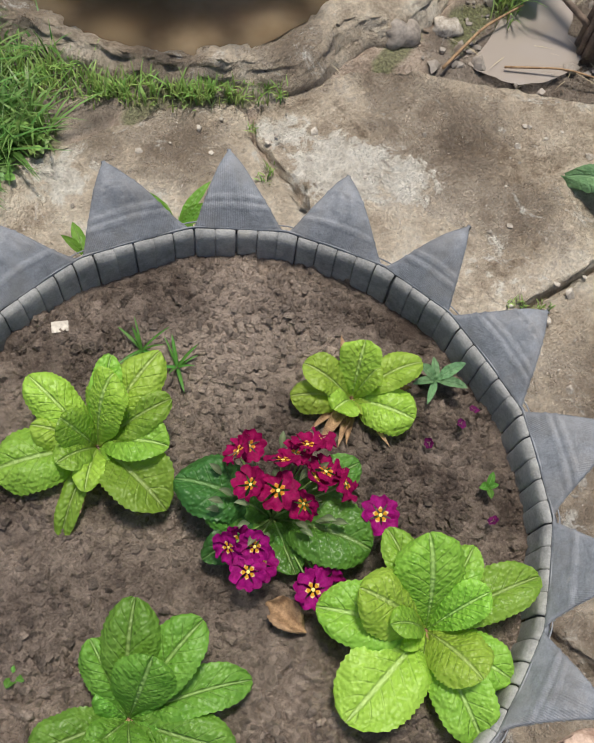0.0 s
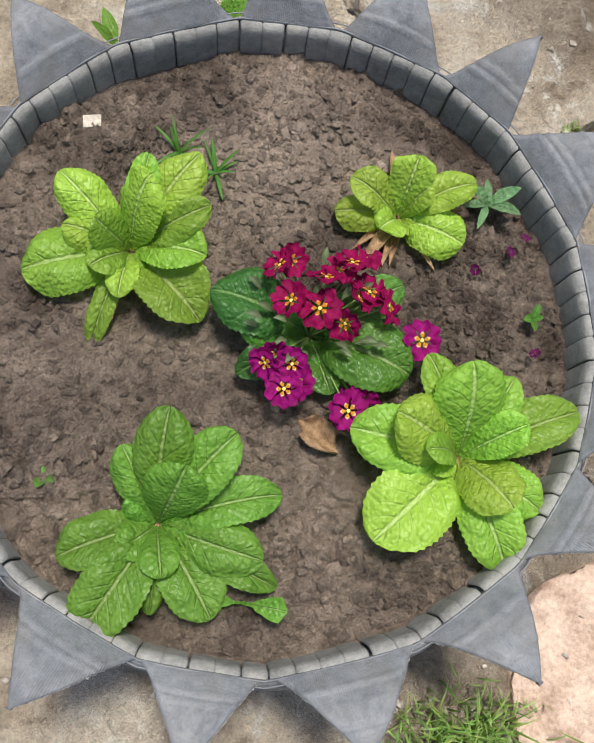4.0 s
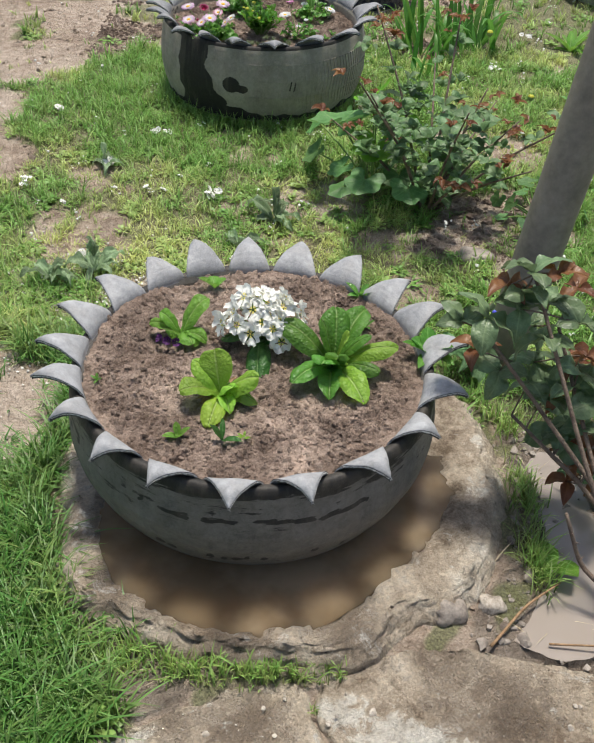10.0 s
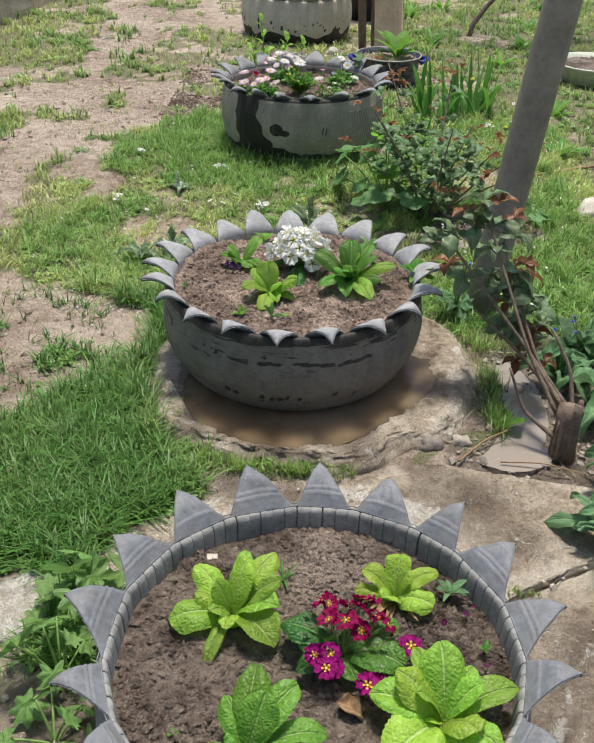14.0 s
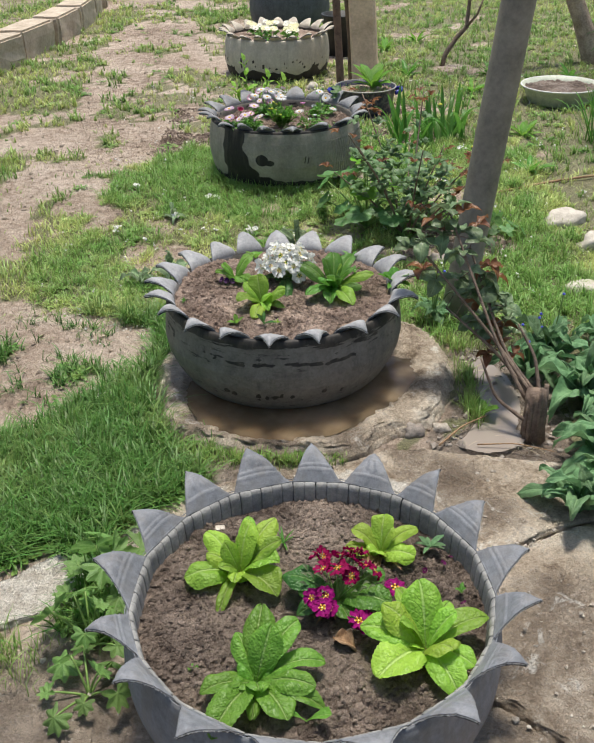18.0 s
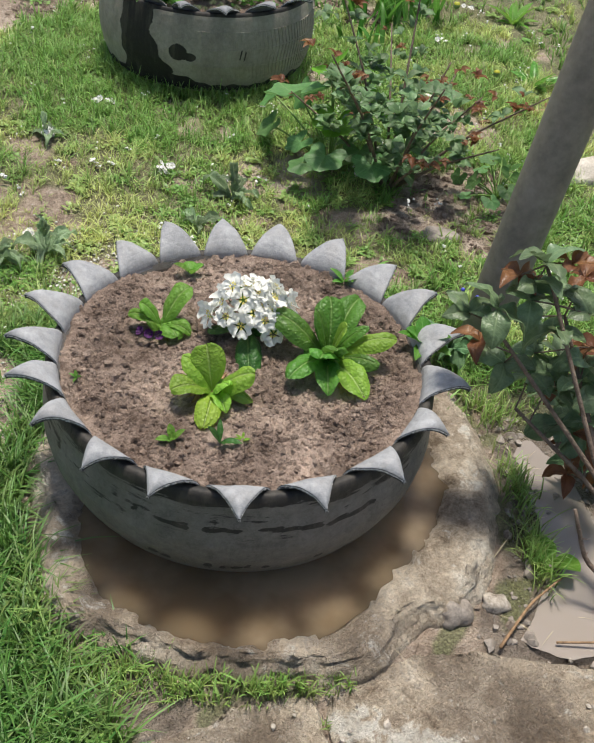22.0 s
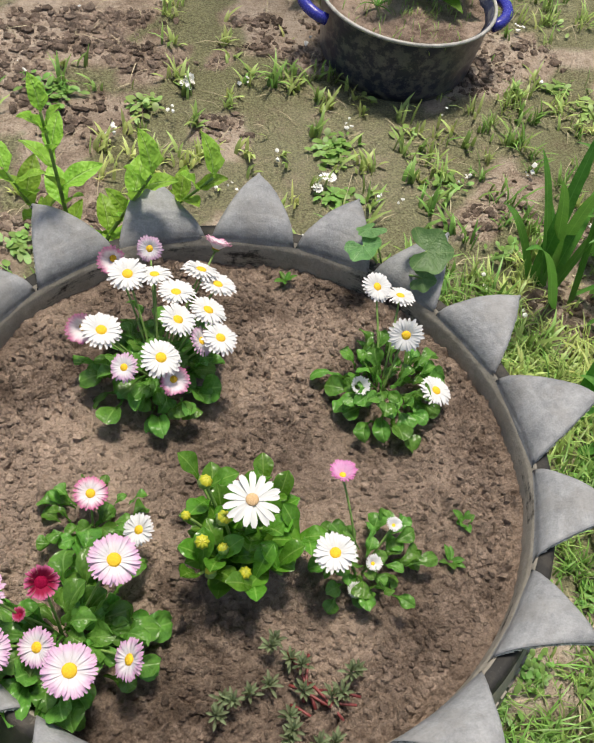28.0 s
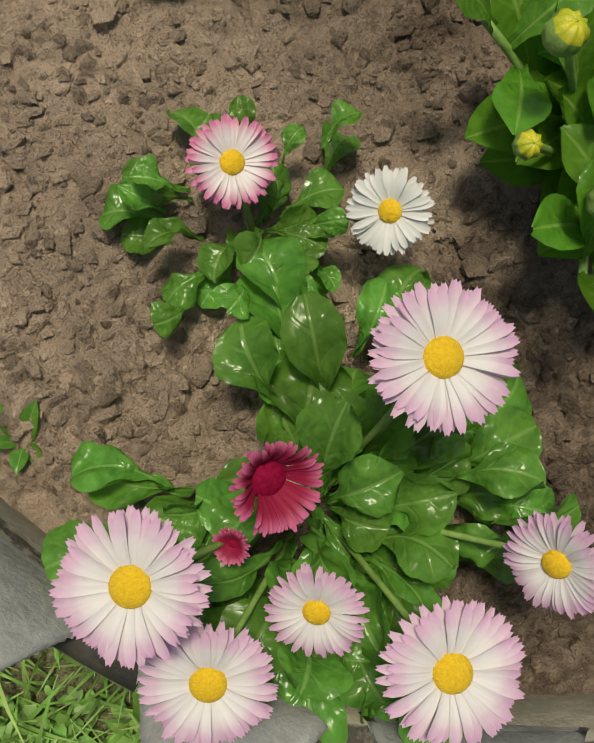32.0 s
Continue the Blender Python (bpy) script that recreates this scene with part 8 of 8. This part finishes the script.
for _m in GREY:
    _m.materials.clear()
    _m.materials.append(M_GREYL)
comfrey(-0.50, 1.73, 0.01, 11, 0.44, "grey-green dock with upright leaves in the grass", 47, leaves=GREY, name="dock")
comfrey(-0.60, 1.69, 0.01, 9, 0.38, "grey-green dock rosette beside another", 471, leaves=GREY, name="dock")
comfrey(-0.07, 2.00, 0.01, 10, 0.5, "pale thistle rosette in the short grass", 48, leaves=GREY, name="thistle")
comfrey(-0.16, 1.86, 0.01, 6, 0.42, "flat grey thistle leaves among bent grass", 481, leaves=GREY, name="thistle")
comfrey(-0.56, 2.27, 0.02, 7, 0.36, "small grey thistle rosette in the lawn", 482, leaves=GREY, name="thistle")
comfrey(0.58, 1.04, 0.0, 20, 0.62, "young comfrey between stump and pole", 491, 2)
comfrey(0.80, 0.76, 0.0, 22, 0.8, "spreading comfrey with mid-green leaves", 492)
comfrey(0.84, 1.20, 0.0, 22, 0.7, "bushy comfrey with fresh leaves", 493, 4)
comfrey(0.66, 0.50, 0.0, 16, 0.7, "comfrey leaves spilling over wet concrete", 494)
comfrey(1.02, 1.30, 0.01, 14, 0.6, "leafy clump in the grass behind the comfrey", 49, 3)

STRAP = [leaf_mesh("leaf", 0.05 + 0.05 * k, 0.27, 0.020, "strap", arch=0.10, cup=0.3, nu=12, nv=3, seed=k, sag=0.10 * k) for k in range(4)]
for _m in STRAP:
    _m.materials.append(M_STRAP)


def iris(x, y, z, n, spread, label, seed, sx=1.0, sz=1.0, name="iris"):
    root = thing(name, label, "plant", pose(x, y, z))
    r = random.Random(seed)
    for k in range(n):
        a, d = r.uniform(0, 360), spread * math.sqrt(r.random())
        s = r.uniform(0.55, 1.1) * sz
        part("leaf", STRAP[r.randrange(4)], None, root, m=pose(d * math.cos(radians(a)), d * math.sin(radians(a)), 0, 0, 0, r.uniform(0, 360)) @ Matrix.Diagonal((s, sx * r.uniform(0.8, 1.2), s, 1)))
    return root


iris(0.50, 3.26, 0.02, 26, 0.10, "clump of upright bright green iris leaves", 51)
iris(0.66, 3.36, 0.02, 26, 0.11, "thick clump of strap-shaped iris leaves", 52)
iris(0.42, 3.02, 0.02, 10, 0.08, "few iris leaves beside the tyre", 53, sz=0.7)
iris(1.42, 3.22, 0.02, 110, 0.10, "tall tuft of narrow daffodil leaves", 54, 0.4, 1.25, "daffodil")
iris(2.05, 4.9, 0.02, 30, 0.18, "dark green leaf tuft at the foot of the trees", 55, 0.8, 1.4, "daffodil")
iris(0.78, 3.75, 0.02, 8, 0.06, "thin seeding grass stalks in the rough lawn", 56, 0.25, 1.2, "tall_grass")
for k, (x, y) in enumerate([(0.62, 4.75), (0.95, 4.3), (1.15, 4.75), (0.55, 5.6), (1.3, 5.3), (0.8, 5.9), (1.6, 4.6), (1.05, 3.35), (0.95, 2.75), (0.18, 4.1), (1.5, 6.0)]):
    seedling(x, y, 0.03, 12, 0.13, "leafy green weed in the rough grass", M_PRIM2 if k % 2 else M_BELL, 400 + k, "lance", 0.22, "weed")

# leafy shoot behind the third tyre
OVAL_L = leaf_mesh("leaf", 0.052, 0.01, 0.027, "oval", arch=0.2, cup=0.4, nu=11, nv=7, wave=0.3)
OVAL_L.materials.append(M_PRIM)
root = thing("sapling", "light green leafy sapling shoot behind the tyre", "plant", pose(-0.285, 3.26, 0.03))
_r = random.Random(88)
for tip in ((-0.02, -0.12, 0.43), (0.09, -0.12, 0.35), (0.16, -0.10, 0.33), (-0.07, -0.06, 0.30)):
    q = cane(root, [(0, 0, 0), (tip[0] * 0.4, tip[1] * 0.5, tip[2] * 0.55), tip], 0.004, 0.0015, M_STEM)
    for k in range(15):
        b = q[3 + (k * 9) // 15]
        s = _r.uniform(0.7, 1.1)
        part("leaf", OVAL_L, None, root, m=Matrix.Translation(tuple(b)) @ pose(0, 0, 0, _r.uniform(-15, 15), -35 + _r.uniform(-20, 20), 137.5 * k) @ Matrix.Diagonal((s, s, s, 1)))

# shoots between the first tyre's teeth and paving cracks
seedling(-0.095, 0.385, 0.05, 9, 0.07, "fresh green weed growing behind the tyre's teeth", M_PRIM2, 501, "lance", 0.25)
seedling(-0.205, 0.345, 0.05, 4, 0.055, "single green shoot behind the tyre's teeth", M_PRIM2, 502, "lance", 0.25)
seedling(0.42, 0.85, 0.0, 4, 0.07, "broad green seedling in wet gravel", M_PRIM2, 503, "oval", 0.5)


def tuft(x, y, z, n, rx, ry, length, label, seed, lean=0.6):
    """Short uneven grass standing in a gap."""
    r = np.random.default_rng(seed)
    pts = []
    while len(pts) < n:
        u, w = r.normal(0, 0.5, 2)
        px, py = x + rx * u, y + ry * w
        if noise.noise((px * 45, py * 45, seed * 1.0)) > -0.15:
            pts.append((px, py, max(z, ground_z(px, py)) if z < 0.1 else z, r.uniform(0, 0.5), r.uniform(0.3, 1.0)))
    grass_blades("grass_tuft", label, np.array(pts), length, 0.0021, seed, lean=lean)


for k, (x, y, n, rx, ry, L) in enumerate([(0.02, 0.505, 26, 0.012, 0.016, 0.018), (0.36, 0.305, 50, 0.03, 0.012, 0.014), (-0.17, 0.637, 420, 0.09, 0.022, 0.032), (-0.05, 0.638, 330, 0.07, 0.016, 0.028), (0.03, 0.643, 40, 0.02, 0.01, 0.03), (-0.29, 0.665, 420, 0.07, 0.035, 0.038), (0.19, -0.40, 650, 0.07, 0.04, 0.045), (-0.64, 0.02, 500, 0.12, 0.08, 0.045), (0.395, 0.86, 260, 0.025, 0.06, 0.060), (0.40, 1.02, 260, 0.025, 0.06, 0.052), (0.42, 1.22, 240, 0.05, 0.05, 0.045), (0.005, 0.578, 16, 0.008, 0.014, 0.014), (-0.05, 0.42, 60, 0.04, 0.02, 0.02), (-0.45, 0.44, 120, 0.04, 0.02, 0.025), (-0.375, 0.52, 120, 0.05, 0.02, 0.025)]):
    tuft(x, y, 0.003, n, rx, ry, L, "short green grass growing in a gap of the paving", 700 + k)
tuft(0.298, 3.872, 0.166, 260, 0.13, 0.13, 0.022, "mossy weeds covering the soil in the enamel pot", 760)
_r = np.random.default_rng(61)
_a, _d = np.radians(_r.uniform(175, 375, 1500)), 0.283 + 0.06 * _r.uniform(0, 1, 1500)
_p = [(-0.12 + d * math.cos(a), 2.835 + d * math.sin(a)) for a, d in zip(_a, _d) if noise.noise((math.cos(a) * 7, math.sin(a) * 7, 0.5)) > -0.25]
grass_blades("grass_tuft", "longer grass standing against the grey tyre's foot", np.array([(x, y, ground_z(x, y), 0.15, 0.9) for x, y in _p]), 0.055, 0.0028, 62, lean=0.7)

# scraps on the first bed
bm = bmesh.new()
base = [bm.verts.new(q) for q in ((-0.009, -0.006, 0.0), (0.008, -0.007, 0.0), (0.010, 0.004, 0.001), (-0.007, 0.006, 0.001))]
face = bm.faces.new(base)
for q in bmesh.ops.extrude_face_region(bm, geom=[face])["geom"]:
    if isinstance(q, bmesh.types.BMVert):
        q.co += Vector((0.0005, 0.0, 0.002))
me = bpy.data.meshes.new("stone_chip")
bm.to_mesh(me)
bm.free()
me.materials.append(M_GRIT)
tagged(new("stone_chip", me), "flat pale chip lying on damp soil", "stone").matrix_basis = pose(-0.207, 0.186, 0.174, 4, 3, 15)
SHED = heart_petals(0.006, n=3)
SHED.materials.append(simple("wilted_petal", (0.03, 0.004, 0.03), (0.12, 0.008, 0.07), 200, 0.7, spec=0.1))
for k, (x, y) in enumerate([(0.20, 0.07), (0.215, 0.085), (0.22, -0.03), (0.165, 0.05), (-0.045, 0.0)]):
    tagged(new("shed_petal", SHED), "wilted violet petals fallen on damp soil", "petal", "shed petals").matrix_basis = facing(x, y, 0.186, 25 + 8 * k, 70 * k)

# sticks and straw
for name, label, a, b, r_ in (("twig", "dry straw-coloured twig lying in wet gravel", (0.285, 0.69, 0.014), (0.42, 0.81, 0.022), 0.0028), ("twig", "thin dark twig lying on the mud", (0.38, 0.70, 0.008), (0.56, 0.66, 0.012), 0.002), ("branch", "pale bare branch lying in the grass", (0.70, 2.47, 0.04), (1.35, 2.70, 0.06), 0.007)):
    root = thing(name, label, "twig", pose(0, 0, 0))
    mid = tuple((p_ + q_) / 2 + o for p_, q_, o in zip(a, b, (0.0, 0.012, 0.006)))
    cane(root, [a, mid, b], r_, r_ * 0.6, M_DEAD, "stick")

M_STRAW = simple("dry_straw", (0.34, 0.27, 0.16), (0.62, 0.54, 0.38), 40, 0.8)
_r = np.random.default_rng(99)
_pts = []
while len(_pts) < 2600:
    x, y = _r.uniform(-1.3, 1.3), _r.uniform(0.5, 4.6)
    if not inside(x, y, PAVED) and math.hypot(x - SLAB_C[0], y - SLAB_C[1]) > 0.4 and all(math.hypot(x - a, y - b) > 0.33 for a, b in TYRES):
        _pts.append((x, y, ground_z(x, y) + 0.003, 0.9, 0.8))
grass_blades("straw", "dry straw and stalks strewn over the ground", np.array(_pts), 0.026, 0.0013, 98, M_STRAW, lean=2.6)
M_FALLEN = simple("fallen_white_petal", (0.72, 0.70, 0.66), (0.86, 0.85, 0.82), 60, 0.7)
_pl, _sz = [], []
while len(_pl) < 1100:
    x, y = _r.uniform(-1.0, 1.3), _r.uniform(1.4, 4.6)
    if lushness(x, y) > 0.05 or _r.random() < 0.4:
        k = _r.integers(2, 6)
        for _ in range(k):
            _pl.append((x + _r.normal(0, 0.006), y + _r.normal(0, 0.006), ground_z(x, y) + _r.uniform(0.004, 0.03)))
            _sz.append(_r.uniform(0.0015, 0.005))
scatter_lumps("fallen_blossom", "small white fallen blossoms in the grass", M_FALLEN, _pl, _sz, "petals")
_pl, _sz = [], []
while len(_pl) < 2800:                        # pale mortar rubble left of the second tyre
    x, y = _r.normal(-0.42, 0.16), _r.normal(1.58, 0.13)
    if math.hypot(x + 0.1, y - 1.087) > 0.36:
        _pl.append((x, y, ground_z(x, y) + 0.004)), _sz.append(0.0008 + 0.0035 * _r.uniform() ** 3)
scatter_lumps("rubble", "pale crushed mortar rubble in thin grass", simple("crushed_plaster", (0.55, 0.52, 0.47), (0.82, 0.80, 0.76), 60, 0.9), _pl, _sz)

# blossoms that have dropped from the trees
BLOSSOM = heart_petals(0.010)
BLOSSOM.materials.append(M_FALLEN)
_r = random.Random(303)
for k, (x, y, n) in enumerate([(-0.425, 2.465, 5), (-0.247, 2.095, 9), (0.042, 2.47, 5), (-0.549, 2.28, 8), (-0.742, 2.577, 6), (0.895, 3.425, 6), (-0.42, 2.12, 3), (-0.54, 1.78, 6), (0.55, 2.62, 4), (-0.1, 3.75, 5), (0.10, 3.50, 5), (-0.6, 0.95, 4), (-0.52, 0.60, 4), (0.70, 3.05, 5), (0.2, 1.62, 4), (-0.75, 2.15, 4)]):
    root = thing("fallen_blossom", "small bunch of fallen white blossom in the grass", "blossom", pose(x, y, ground_z(x, y) + 0.012), "fallen blossoms")
    for q in range(n):
        part("flower", BLOSSOM, None, root, m=facing(_r.gauss(0, 0.012), _r.gauss(0, 0.010), _r.uniform(0, 0.016), _r.uniform(0, 60), _r.uniform(0, 360), _r.uniform(0, 72)))

# pansies in the cream tyre
PANSY_W, PANSY_Y = heart_petals(0.022), heart_petals(0.024)
PANSY_W.materials.append(M_CREAM)
PANSY_Y.materials.append(simple("pale_yellow_petal", (0.74, 0.70, 0.36), (0.86, 0.84, 0.55), 90, 0.55))
_r = random.Random(55)
for k in range(7):
    a, d = 51 * k, 0.06 + 0.15 * _r.random()
    x, y = -0.20 + d * math.cos(radians(a)), 4.94 + d * math.sin(radians(a))
    root = thing("pansy", "low pansy with white and pale yellow flowers", "plant", pose(x, y, 0.255), "pansies in the cream tyre")
    daisy_leaves(root, 16, 0.06, 900 + k)
    for q in range(5):
        fx, fy = _r.uniform(-0.05, 0.05), _r.uniform(-0.05, 0.05)
        part("flower", PANSY_W if (k + q) % 3 else PANSY_Y, None, root, m=facing(fx, fy, 0.06 + 0.02 * _r.random(), 30, -90))
